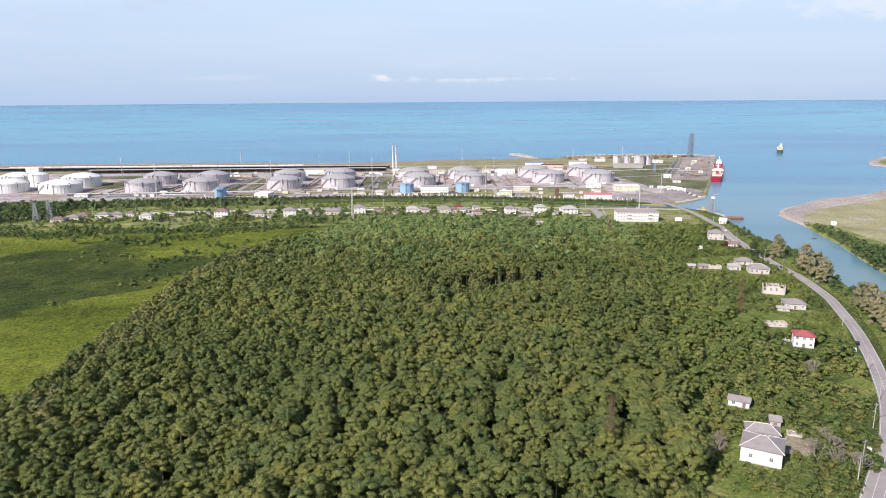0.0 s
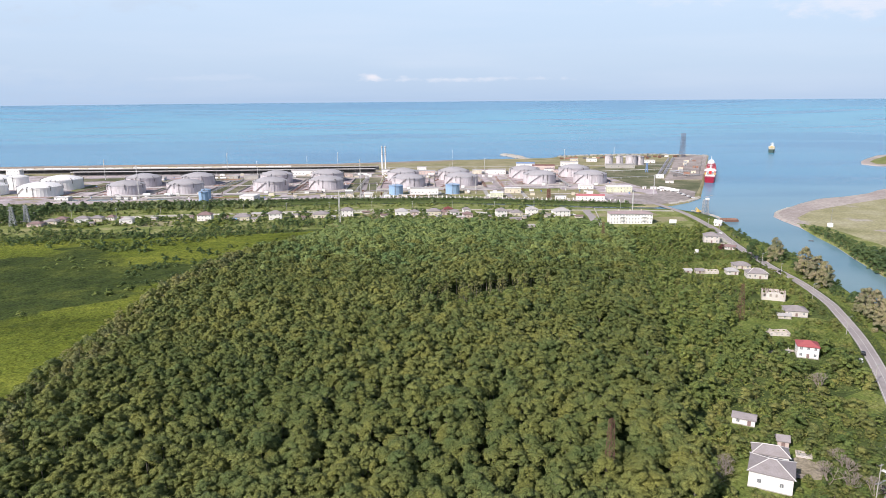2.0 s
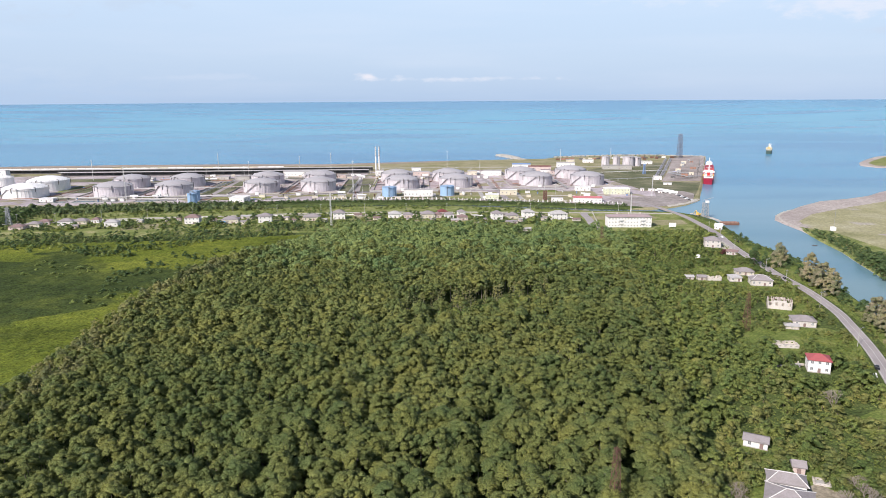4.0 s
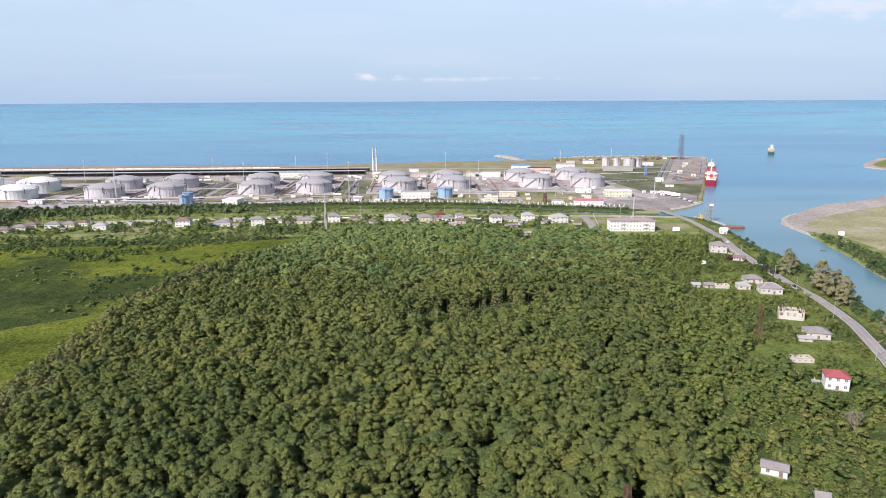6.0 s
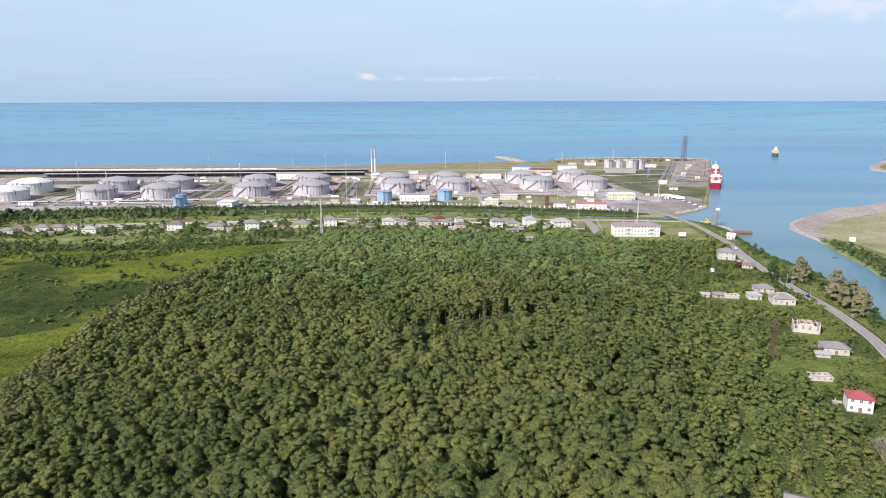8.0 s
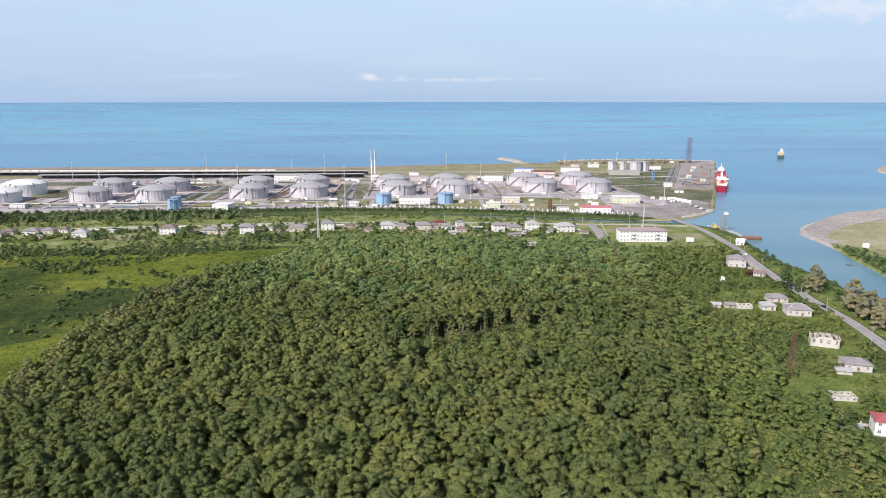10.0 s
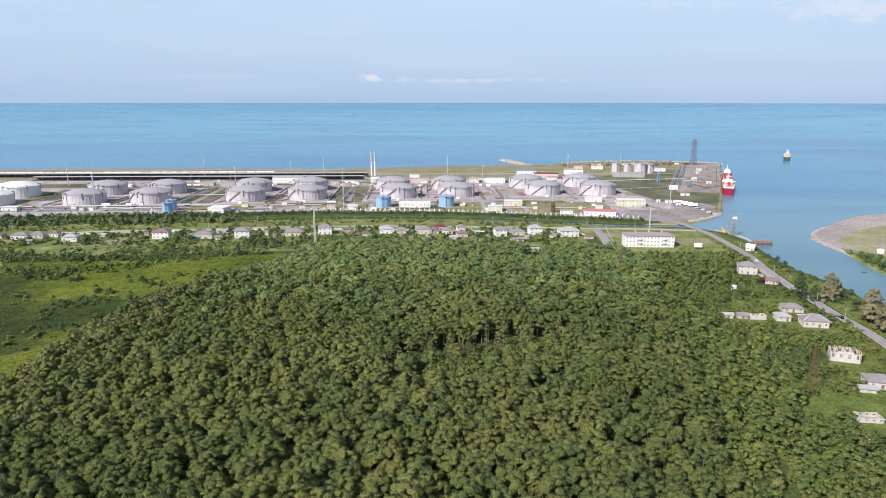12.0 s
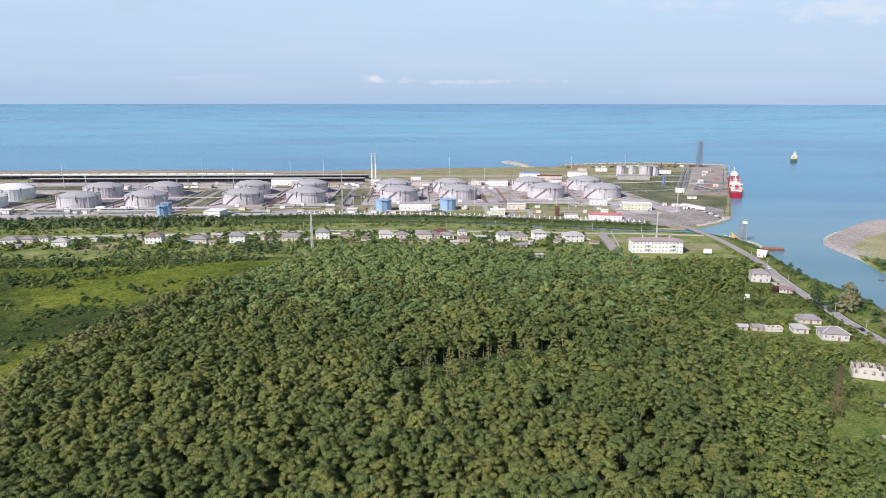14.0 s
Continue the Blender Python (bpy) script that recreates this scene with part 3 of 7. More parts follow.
sheet("quay", [(306, 872), (344, 857), (386, 952), (341, 957)], LAND + 0.3, M_QUAY, "brown weathered concrete quay", 0.04)
sheet("harbour_yard", [(168, 650), (205, 634), (226, 640), (246, 655), (266, 682), (280, 716), (276, 738), (246, 742), (236, 705), (190, 690)], LAND + 0.12, M_QUAY, "paved parking yard")
sheet("spit_meadow", [(298, 540), (303, 556), (332, 588), (380, 619), (437, 652), (560, 715), (1500, 1000), (1500, 400), (320, 380), (284, 430), (292, 490)], LAND + 0.07, M_SPITGRASS, "thin yellowish grass and sand on the spit")
sheet("far_bank_grass", [(650, 985), (664, 1022), (694, 1058), (748, 1112), (1400, 1470), (1400, 1100), (790, 925), (705, 962)], LAND + 0.07, M_GRASS, "green grass on the far sandy bank")
sheet("spit_bank", [(290, 532), (286.5, 516), (279.5, 483), (274.5, 450), (265.5, 416), (256.5, 376), (251, 330), (253, 290), (274, 290), (292, 380), (304, 450), (304, 515)], LAND + 0.1, M_GRASS, "scrubby river bank", 1.4, 1.5)
sheet("riverside_grass", [(205, 285), (211, 325), (222, 380), (230, 425), (226, 470), (226, 515), (232, 545), (226, 590), (221, 590), (220, 520), (214, 478), (209, 440), (205, 395), (202, 345), (194, 300), (182, 265), (168, 235), (150, 200), (190, 205)], LAND + 0.08, M_LAWN, "grass between road and river")
sheet("canal_bank", [(-620, 618), (-340, 647), (-208, 653), (-91, 668), (24, 666), (71, 657), (116, 644), (177, 629), (200, 628), (196, 644), (122, 664), (75, 676), (20, 688), (-100, 692), (-340, 670), (-620, 650)], LAND + 0.09, M_LAND, "dark overgrown canal bank", 1.5, 1.0)
sheet("peninsula_grass", [(215, 905), (235, 760), (262, 700), (272, 695), (292, 738), (325, 812), (278, 816), (326, 935), (370, 1050), (330, 1062), (225, 960)], LAND + 0.09, M_TURF, "dull green turf inside the harbour")
PLOTS = ((-285, 548, 26, 14, "G"), (-225, 560, 34, 26, "D"), (-240, 582, 40, 12, "M"), (-176, 560, 16, 30, "G"), (-172, 585, 30, 14, "D"), (-112, 560, 22, 22, "M"), (-112, 590, 20, 16, "D"), (-50, 590, 26, 34, "D"), (-58, 575, 12, 20, "M"), (-5, 570, 24, 18, "D"), (46, 590, 18, 20, "M"), (46, 565, 16, 14, "D"), (100, 594, 26, 14, "D"), (76, 560, 26, 12, "M"), (165, 580, 60, 16, "D"), (196, 556, 30, 22, "D"), (125, 560, 12, 40, "M"))
for x, y, w, d, cover in PLOTS:
    sheet("garden_plot", [(x - w / 2, y - d / 2), (x + w / 2 - 2, y - d / 2 + 2), (x + w / 2, y + d / 2), (x - w / 2 + 3, y + d / 2 - 1)], LAND + 0.11, {"G": M_FIELD, "D": M_DRYGRASS, "M": M_LAND}[cover], {"G": "bright green garden plot", "D": "dry yellowish garden plot", "M": "dark green garden plot"}[cover])
sheet("canal_water", [(-4000, 555), (-600, 585), (-340, 628), (-187, 634), (-69, 637), (24, 638), (70, 631), (114, 621), (152, 612), (200, 608), (210, 622), (180, 636), (118, 652), (72, 665), (25, 674), (-91, 676), (-208, 661), (-340, 654), (-600, 625), (-4000, 605)], 0.12, M_CANAL, "narrow dark canal", category="water")
sheet("forecourt", [(196, 448), (204, 446), (208, 470), (209, 492), (203, 492), (200, 468)], LAND + 0.12, M_TRACK, "pale paved forecourt beside the road")
sheet("spit_sand_patch", [(330, 500), (420, 520), (560, 560), (700, 590), (700, 540), (500, 490), (360, 460)], LAND + 0.14, M_SPIT, "bare sand patch in the grass")

ROAD = smooth_line([(97, 137), (107, 149.5), (114.7, 159), (125, 171.5), (135.4, 186), (146.2, 203.2), (157, 224.3), (167, 246), (179.3, 276.5), (190, 309), (194.5, 325), (199, 352), (200.5, 370), (201, 393), (203, 414), (205, 439), (210, 476), (216, 510), (219, 555), (219, 590), (213, 632), (206, 655), (190, 680), (160, 690)])
tagged(new("road", finish(band(ROAD, 5.4, LAND + 0.16, 0, 0.3), M_ROAD)), "grey asphalt road beside the river", "road", kind="structure")
for off in (-2.3, 2.3):
    tagged(new("road_edge_line", finish(band(ROAD[:90], 0.16, LAND + 0.175, off), M_LINE)), "white painted edge line of the road", "road marking", kind="structure")
tagged(new("road_centre_line", finish(band(ROAD[:60], 0.13, LAND + 0.175), M_LINE)), "white painted centre line of the road", "road marking", kind="structure")
VILLAGE_ROAD = smooth_line([(-640, 560), (-420, 570), (-305, 584), (-269, 596), (-209, 604), (-176, 606), (-118, 615), (-43, 619), (23, 616), (93, 611), (136, 606), (170, 604), (214, 596)])
tagged(new("village_road", finish(band(VILLAGE_ROAD, 5.5, LAND + 0.13, 0, 0.2), M_TRACK)), "pale dusty village road", "road", kind="structure")
tagged(new("side_road", finish(band(smooth_line([(139, 606), (137, 595), (136, 574), (131, 534), (129, 520)]), 6.5, LAND + 0.14, 0, 0.2), M_ROAD)), "pale concrete side road", "road", kind="structure")

# ---- trees ----
def spray_verts(rng, centres, outward, length, width, droop):
    """Leaf sprays: small kites that lie on the crown like loose shingles and hang towards the tip. Returns vertices (n, 4, 3)."""
    n = len(centres)
    o = outward / np.linalg.norm(outward, axis=1, keepdims=True) + rng.normal(0, 0.3, (n, 3))
    o /= np.linalg.norm(o, axis=1, keepdims=True)
    down = rng.normal(0, 0.55, (n, 3)) + (0, 0, -droop) + o * (1, 1, 0)
    down -= o * (down * o).sum(1, keepdims=True)
    down /= np.linalg.norm(down, axis=1, keepdims=True) + 1e-6
    side = np.cross(o, down)
    ln = (length * rng.uniform(0.55, 1.35, n))[:, None]
    wd = (width * rng.uniform(0.6, 1.3, n))[:, None]
    return np.stack([centres - down * ln * 0.5, centres - side * wd * 0.5 + o * 0.1, centres + down * ln * 0.5 + o * 0.12, centres + side * wd * 0.5], 1)


def dome_shape(fine):
    """Corners and faces of one clump of leaves: the upper part of a rounded solid."""
    bm = bmesh.new()
    bmesh.ops.create_icosphere(bm, subdivisions=2 if fine else 1, radius=1.0)
    if not fine:
        bm.transform(Matrix.Rotation(radians(31.7), 4, "X"))
    low = [f for f in bm.faces if f.calc_center_median().z < -0.5]
    bmesh.ops.delete(bm, geom=low, context="FACES")
    bmesh.ops.triangulate(bm, faces=bm.faces)
    bm.verts.index_update()
    co = np.array([v.co[:] for v in bm.verts])
    faces = np.array([[v.index for v in f.verts] for f in bm.faces])
    bm.free()
    return co, faces


DOMES = {fine: dome_shape(fine) for fine in (False, True)}


def crown_clumps(rng, radius, height, base, lobes, fine, flat):
    """Clumps set over a domed crown, from its top down to its skirt: their corners (lobes, corners, 3), middles, sizes and outward ways."""
    shape = DOMES[fine][0]
    k = np.arange(lobes)
    a = k * 2.399 + rng.uniform(-0.5, 0.5, lobes)
    up = 1 - (k + 0.5) / lobes + rng.uniform(-0.06, 0.06, lobes)
    out = np.sqrt(np.clip(1 - up ** 2, 0, 1)) * rng.uniform(0.72, 1.12, lobes)
    size = radius * rng.uniform(0.22, 0.36, lobes) * (22 / max(lobes, 8)) ** 0.4
    way = np.stack([out * np.cos(a), out * np.sin(a), up + 0.2], 1)
    mid = np.stack([out * np.cos(a) * radius * 0.8, out * np.sin(a) * radius * 0.8, base + up * (height - base) * rng.uniform(0.78, 1.0, lobes) - size * 0.4], 1)
    turn = rng.uniform(0, math.tau, lobes)
    c, s = np.cos(turn), np.sin(turn)
    x = shape[None, :, 0] * c[:, None] - shape[None, :, 1] * s[:, None]
    y = shape[None, :, 0] * s[:, None] + shape[None, :, 1] * c[:, None]
    z = np.repeat(shape[None, :, 2], lobes, 0) * flat
    lump = np.clip(1 + rng.normal(0, 0.24 if fine else 0.28, (lobes, len(shape))), 0.45, 1.7)
    long = rng.uniform(0.75, 1.35, (lobes, 1, 1))
    v = np.stack([x, y, z], 2) * (lump * size[:, None])[:, :, None] * np.concatenate([long, 1 / long, np.ones_like(long)], 2)
    v[:, :, 2] += 0.35 * (v[:, :, 0] * way[:, None, 0] + v[:, :, 1] * way[:, None, 1]) * -1
    return v + mid[:, None, :], mid, size, way


def clump_sprays(rng, mid, size, way, count, flat):
    """Places and outward ways of single sprays that stick out of the clumps."""
    pick = rng.integers(0, len(mid), count)
    w = rng.normal(0, 1, (count, 3)) + way[pick] * 0.8
    w[:, 2] = np.where(w[:, 2] < -0.2, -w[:, 2], w[:, 2])
    w /= np.linalg.norm(w, axis=1, keepdims=True)
    return mid[pick] + w * (size[pick] * rng.uniform(0.85, 1.2, count))[:, None] * (1, 1, flat), w + way[pick] * 0.5


def crown_mesh(name, sprays, clumps, faces, material):
    """A mesh of leaf sprays (n, 4, 3) and rounded clumps (m, corners, 3)."""
    m, k = clumps.shape[:2]
    n, f = len(sprays), len(faces)
    v = np.concatenate([sprays.reshape(-1, 3), clumps.reshape(-1, 3)]).astype(np.float32)
    tri = (faces[None] + (n * 4 + np.arange(m) * k)[:, None, None]).reshape(-1)
    loops = np.concatenate([np.arange(n * 4), tri]).astype(np.int32)
    start = np.concatenate([np.arange(n) * 4, n * 4 + np.arange(m * f) * 3]).astype(np.int32)
    total = np.concatenate([np.full(n, 4), np.full(m * f, 3)]).astype(np.int32)
    me = bpy.data.meshes.new(name)
    me.vertices.add(len(v))
    me.vertices.foreach_set("co", np.ascontiguousarray(v).ravel())
    me.loops.add(len(loops))
    me.loops.foreach_set("vertex_index", loops)
    me.polygons.add(n + m * f)
    me.polygons.foreach_set("loop_start", start)
    me.polygons.foreach_set("loop_total", total)
    me.polygons.foreach_set("use_smooth", np.arange(n + m * f) >= n)
    me.update(calc_edges=True)
    me.materials.append(material)
    return me


def kite_mesh(name, verts, material):
    """A mesh from sprays, one four-cornered face each."""
    v = np.ascontiguousarray(verts.reshape(-1, 3), dtype=np.float32)
    n = len(verts)
    loops = np.arange(n * 4, dtype=np.int32)
    me = bpy.data.meshes.new(name)
    me.vertices.add(len(v))
    me.vertices.foreach_set("co", v.ravel())
    me.loops.add(len(loops))
    me.loops.foreach_set("vertex_index", loops)
    me.polygons.add(n)
    me.polygons.foreach_set("loop_start", np.arange(0, n * 4, 4, dtype=np.int32))
    me.polygons.foreach_set("loop_total", np.full(n, 4, dtype=np.int32))
    me.update(calc_edges=True)
    me.materials.append(material)
    return me


def trunk_bm(rng, height, r, limbs=4, spread=2.5, start=0.45):
    bm = bmesh.new()
    lean = Vector((rng.normal(0, 0.25), rng.normal(0, 0.25), 0))
    top = Vector((0, 0, height * 0.8)) + lean
    knee = Vector((0, 0, height * start)) + lean * 0.4
    tube(bm, (0, 0, -0.2), knee, r, r * 0.7, 7, False)
    tube(bm, knee, top, r * 0.7, r * 0.22, 6)
    for k in range(limbs):
        a = k * 2.4 + rng.uniform(0, 0.8)
        t = rng.uniform(0, 0.6)
        s = knee.lerp(top, t)
        e = s + Vector((math.cos(a) * spread, math.sin(a) * spread, height * rng.uniform(0.14, 0.26)))
        tube(bm, s, e, r * 0.36, r * 0.1, 5)
    return bm


class Kind:
    """A kind of tree: a few crowns with their trunks, for single trees and for joined woods."""

    def __init__(self, seed, leaf, bark, radius, height, base, lobes, sprays, length, width, droop=0.35, variants=5, flat=0.5, fine=False):
        self.leaf, self.bark, self.made, self.stem = leaf, bark, [], base + (height - base) * 0.3
        self.faces = DOMES[fine][1]
        rng = np.random.default_rng(seed)
        for k in range(variants):
            clumps, mid, size, way = crown_clumps(rng, radius * rng.uniform(0.9, 1.1), height * rng.uniform(0.94, 1.06), base, lobes, fine, flat)
            p, w = clump_sprays(rng, mid, size, way, sprays, flat)
            v = spray_verts(rng, p, w, length, width, droop)
            self.made.append([v, trunk_bm(rng, height, radius * 0.055 + 0.05, 5, radius * 0.55), None, None, clumps])

    def single(self, k, x, y, turn, size, name, label, category, group=""):
        slot = self.made[k % len(self.made)]
        if slot[2] is None:
            slot[2] = crown_mesh("crown", slot[0], slot[4], self.faces, self.leaf)
            slot[3] = finish(slot[1].copy(), self.bark, True)
        root = thing(name, x, y, LAND, turn, label, category, group)
        root.scale = (size, size, size)
        part("trunk", slot[3], None, root)
        part("crown", slot[2], None, root)
        return root

    def joined(self, places, name, label, category, thin=1.0):
        """All the trees at places (x, y, turn, size, variant) as one wood. thin keeps that share of each crown, whose clumps grow to fill."""
        out, domes, trunks = [], [], bmesh.new()
        for x, y, turn, size, k in places:
            slot = self.made[k % len(self.made)]
            v, d = slot[0], slot[4]
            if thin < 1:
                v = v[: int(len(v) * thin)]
                keep = max(6, int(len(d) * thin))
                d = d[np.linspace(0, len(d) - 1, keep).astype(int)]
                mid = d.mean(1, keepdims=True)
                d = mid + (d - mid) * min(1.3, (len(slot[4]) / keep) ** 0.3)
            c, s = math.cos(turn), math.sin(turn)
            r = np.array(((c, s, 0), (-s, c, 0), (0, 0, 1))) * size
            out.append(v @ r + (x, y, LAND))
            domes.append(d @ r + (x, y, LAND))
            tube(trunks, (x, y, LAND - 0.2), (x, y, LAND + self.stem * size), 0.22 * size, 0.13 * size, 4, False)
        root = tagged(new(name, crown_mesh(name, np.concatenate(out), np.concatenate(domes), self.faces, self.leaf)), label, category, kind="stuff")
        part("trunks", finish(trunks, self.bark), None, root)
        return root


def scatter(rng, outline, gap, keep=lambda x, y: True, jitter=0.42):
    """Places in an outline on a shaken triangular grid."""
    xs, ys = [p[0] for p in outline], [p[1] for p in outline]
    out, row, y = [], 0, min(ys)
    while y < max(ys):
        x = min(xs) + (gap / 2 if row % 2 else 0)
        while x < max(xs):
            px, py = x + rng.uniform(-jitter, jitter) * gap, y + rng.uniform(-jitter, jitter) * gap
            if inside(px, py, outline) and keep(px, py):
                out.append((px, py))
            x += gap
        y += gap * 0.866
        row += 1
    return out


def clear_of(spots):
    return lambda x, y: all((x - a) ** 2 + (y - b) ** 2 > r * r for a, b, r in spots)


rng = np.random.default_rng(7)
OAK = Kind(11, M_LEAF, M_PALEBARK, 4.3, 11.4, 6.2, 36, 760, 0.52, 0.34, 0.5, variants=8, fine=True)
MIDOAK = Kind(20, M_LEAF, M_PALEBARK, 4.2, 11.4, 6.2, 22, 310, 0.62, 0.4, 0.5, variants=8)
FAROAK = Kind(19, M_LEAF, M_PALEBARK, 3.6, 10.4, 5.6, 17, 120, 0.8, 0.5, 0.5, variants=8)
HAZEDTREE = Kind(23, M_HAZEDLEAF, M_PALEBARK, 3.6, 9.6, 5.0, 14, 85, 0.95, 0.6, 0.5, variants=8)
ASH = Kind(24, M_ASHLEAF, M_PALEBARK, 2.7, 10.6, 4.6, 15, 110, 0.6, 0.4, 0.6, variants=6)
COLUMN = Kind(25, M_ASHLEAF, M_PALEBARK, 1.6, 13.6, 2.4, 26, 150, 0.6, 0.42, 0.6, variants=5)
SCRUB = Kind(12, M_BUSH, M_BARK, 3.3, 5.8, 0.8, 25, 230, 0.66, 0.4, 0.5, variants=6)
OLIVE = Kind(18, M_OLIVE, M_BARK, 2.6, 4.2, 0.2, 18, 170, 0.55, 0.4, 0.5, variants=4)
SHRUB = Kind(13, M_BUSH, M_BARK, 2.3, 2.8, 0.0, 12, 60, 0.65, 0.5, variants=5)
DARKTREE = Kind(14, M_DARK, M_BARK, 3.5, 6.4, 0.4, 18, 110, 0.75, 0.55, variants=4)
WILLOW = Kind(15, M_WILLOW, M_BARK, 3.6, 6.4, 0.4, 16, 120, 0.85, 0.45, 0.9, variants=4, flat=0.65)
PLANE = Kind(16, M_PLANE, M_PALEBARK, 5.4, 15.6, 2.0, 70, 3400, 0.55, 0.38, variants=3, flat=0.8)
POPLAR = Kind(17, M_DARK, M_BARK, 3.2, 14.0, 1.0, 44, 700, 0.6, 0.45, variants=2, flat=0.7, fine=True)

COPPER = Kind(26, M_REDLEAF, M_BARK, 2.6, 3.6, 0.2, 16, 220, 0.5, 0.36, variants=1)
# where houses, roads and clearings leave no room for trees
CLEAR = [(97, 202, 7), (90, 172, 11), (98, 166, 8), (101, 188, 5), (102, 181, 5), (145, 256, 8), (146, 277, 7), (168, 330, 9), (168, 304, 9), (141, 290, 10), (152, 288, 9), (165, 280, 11),
         (68, 150, 9), (76, 148, 7), (76, 158, 6), (84, 150, 4), (142, 220, 7), (103, 177, 6), (84, 168, 8), (94, 179, 6), (180, 373, 9), (170, 381, 7), (182, 395, 9), (194, 468, 9), (197, 443, 6), (204, 470, 6), (150, 384, 5), (160, 381, 6), (97, 194, 4), (115, 293, 4), (112, 268, 3), (128, 256, 3)]
road_gap = [(p.x, p.y, 6.5) for p in ROAD[::2]]
open_ground = clear_of(CLEAR + road_gap)
LOW_FRONT = [(70, 152, 10), (97, 202, 6), (87, 166, 9), (101, 187, 3), (145, 254, 7), (147, 277, 7), (168, 328, 9), (168, 302, 9), (180, 368, 9), (171, 378, 6), (182, 390, 9), (194, 463, 9), (196, 440, 6), (150, 383, 6), (157, 535, 22), (78, 526, 5), (160, 381, 6)]


def tallest(x, y):
    """How high growth may be in front of a house without covering it."""
    top = 99.0
    for hx, hy, half in LOW_FRONT:
        ux, uy = hx - 4, hy - 40
        ln = math.hypot(ux, uy)
        ux, uy = ux / ln, uy / ln
        ahead, aside = (hx - x) * ux + (hy - y) * uy, abs((hx - x) * uy - (hy - y) * ux)
        if aside < half and 0 < ahead < 40:
            top = min(top, 0.8 + ahead * 82 / ln)
    return top


FOREST = [(-66, 540), (-80, 515), (-97, 482), (-113, 441), (-124, 419), (-134, 402), (-138, 380), (-142, 345), (-140, 300), (-142, 260), (-140, 222), (-146, 200), (-150, 126), (60, 126), (64, 150), (76, 190), (84, 235), (100, 300), (112, 360), (128, 430), (140, 480), (146, 512), (125, 520), (97, 528), (58, 520), (21, 530), (-17, 540)]
EDGE = [(-6, 300), (4, 320), (16, 323), (27, 331), (40, 339), (60, 343), (66, 326), (40, 314), (20, 298)]
THIN = [(-6, 314), (4, 321), (16, 324), (27, 332), (40, 340), (60, 344), (66, 358), (40, 357), (24, 349), (4, 339), (-10, 326)]


def young_stand(x, y):
    return inside(x, y, EDGE)


def to_meadow(x, y):
    """How far a place lies from the rim of the meadow."""
    p, far = Vector((x, y)), 99.0
    for a, b in zip(FIELD[:8], FIELD[1:8]):
        a, b = Vector(a), Vector(b)
        t = max(0.0, min(1.0, (p - a).dot(b - a) / (b - a).length_squared))
        far = min(far, (a.lerp(b, t) - p).length)
    return far


trees = [p for p in scatter(rng, FOREST, 5.9, open_ground) if p[1] < 300 and p[0] > -48] + [p for p in scatter(rng, FOREST, 5.0, open_ground) if p[1] < 300 and p[0] <= -48] + [p for p in scatter(rng, FOREST, 5.4, open_ground) if p[1] >= 300]
trees.sort(key=lambda p: p[1] + 0.002 * p[0] ** 2)
joined_near, joined_far, rim_trees = [], [], []
singles = 0
for x, y in trees:
    if rng.uniform() < (1.0 if inside(x, y, THIN) else 0.035):
        continue
    wave = noise.noise(Vector((x * 0.02, y * 0.02, 3.0)))
    size = (0.97 + 0.17 * wave + rng.normal(0, 0.085)) * (rng.uniform(0.5, 0.66) if young_stand(x, y) else 1.0)
    if y > 470:
        size *= 0.85
    if x <= -48 and y < 300:
        size *= 0.84
    size *= min(1.0, 0.55 + to_meadow(x, y) / 16)
    size = max(0.3, min(1.3, size, tallest(x, y) / 12.5))
    row = (x, y, rng.uniform(0, math.tau), size, int(rng.integers(0, 7)))
    if to_meadow(x, y) < 17 + 14 * wave and rng.uniform() < 0.75 and y < 420:
        rim_trees.append((x, y, row[2], size * 1.05, row[4]))
    elif 150 < y < 260 and abs(x - 10) < 62 and singles < 250:
        singles += 1
        OAK.single(row[4], x, y, math.degrees(row[2]), size, "tree", "broadleaf forest tree with a lumpy olive green crown", "tree", "forest trees")
    elif y < 300 + 25 * wave:
        joined_near.append(row)
    else:
        joined_far.append(row)
MIDOAK.joined(joined_near, "forest", "dense broadleaf forest of olive green crowns", "forest")
FAROAK.joined([r for r in joined_far if r[1] < 415 + 45 * math.sin(r[0] * 0.05 + r[4])], "forest", "dense broadleaf forest towards the village", "forest")
# farthest stand, its leaf colour lightened in place of haze
HAZEDTREE.joined([r for r in joined_far if r[1] >= 415 + 45 * math.sin(r[0] * 0.05 + r[4])], "forest", "dense forest beside the village, leaves paled for haze", "forest")

ASH.joined(rim_trees, "forest", "slender greyish trees along the rim of the meadow", "forest")
stand = [(x, y) for x, y in scatter(rng, THIN, 5.0, lambda x, y: noise.noise(Vector((x * 0.16, y * 0.1, 9))) > -0.12)]
SCRUB.joined([(x, y, rng.uniform(0, 6), rng.uniform(0.75, 1.1), int(rng.integers(0, 6))) for x, y in scatter(rng, EDGE, 4.0)], "thicket", "low young growth before the tall stand", "thicket", 0.8)
COLUMN.joined([(x, y, rng.uniform(0, 6), rng.uniform(0.72, 0.98), int(rng.integers(0, 5))) for x, y in stand], "forest", "stand of tall narrow greyish trees with pale stems", "forest")

fringe = []
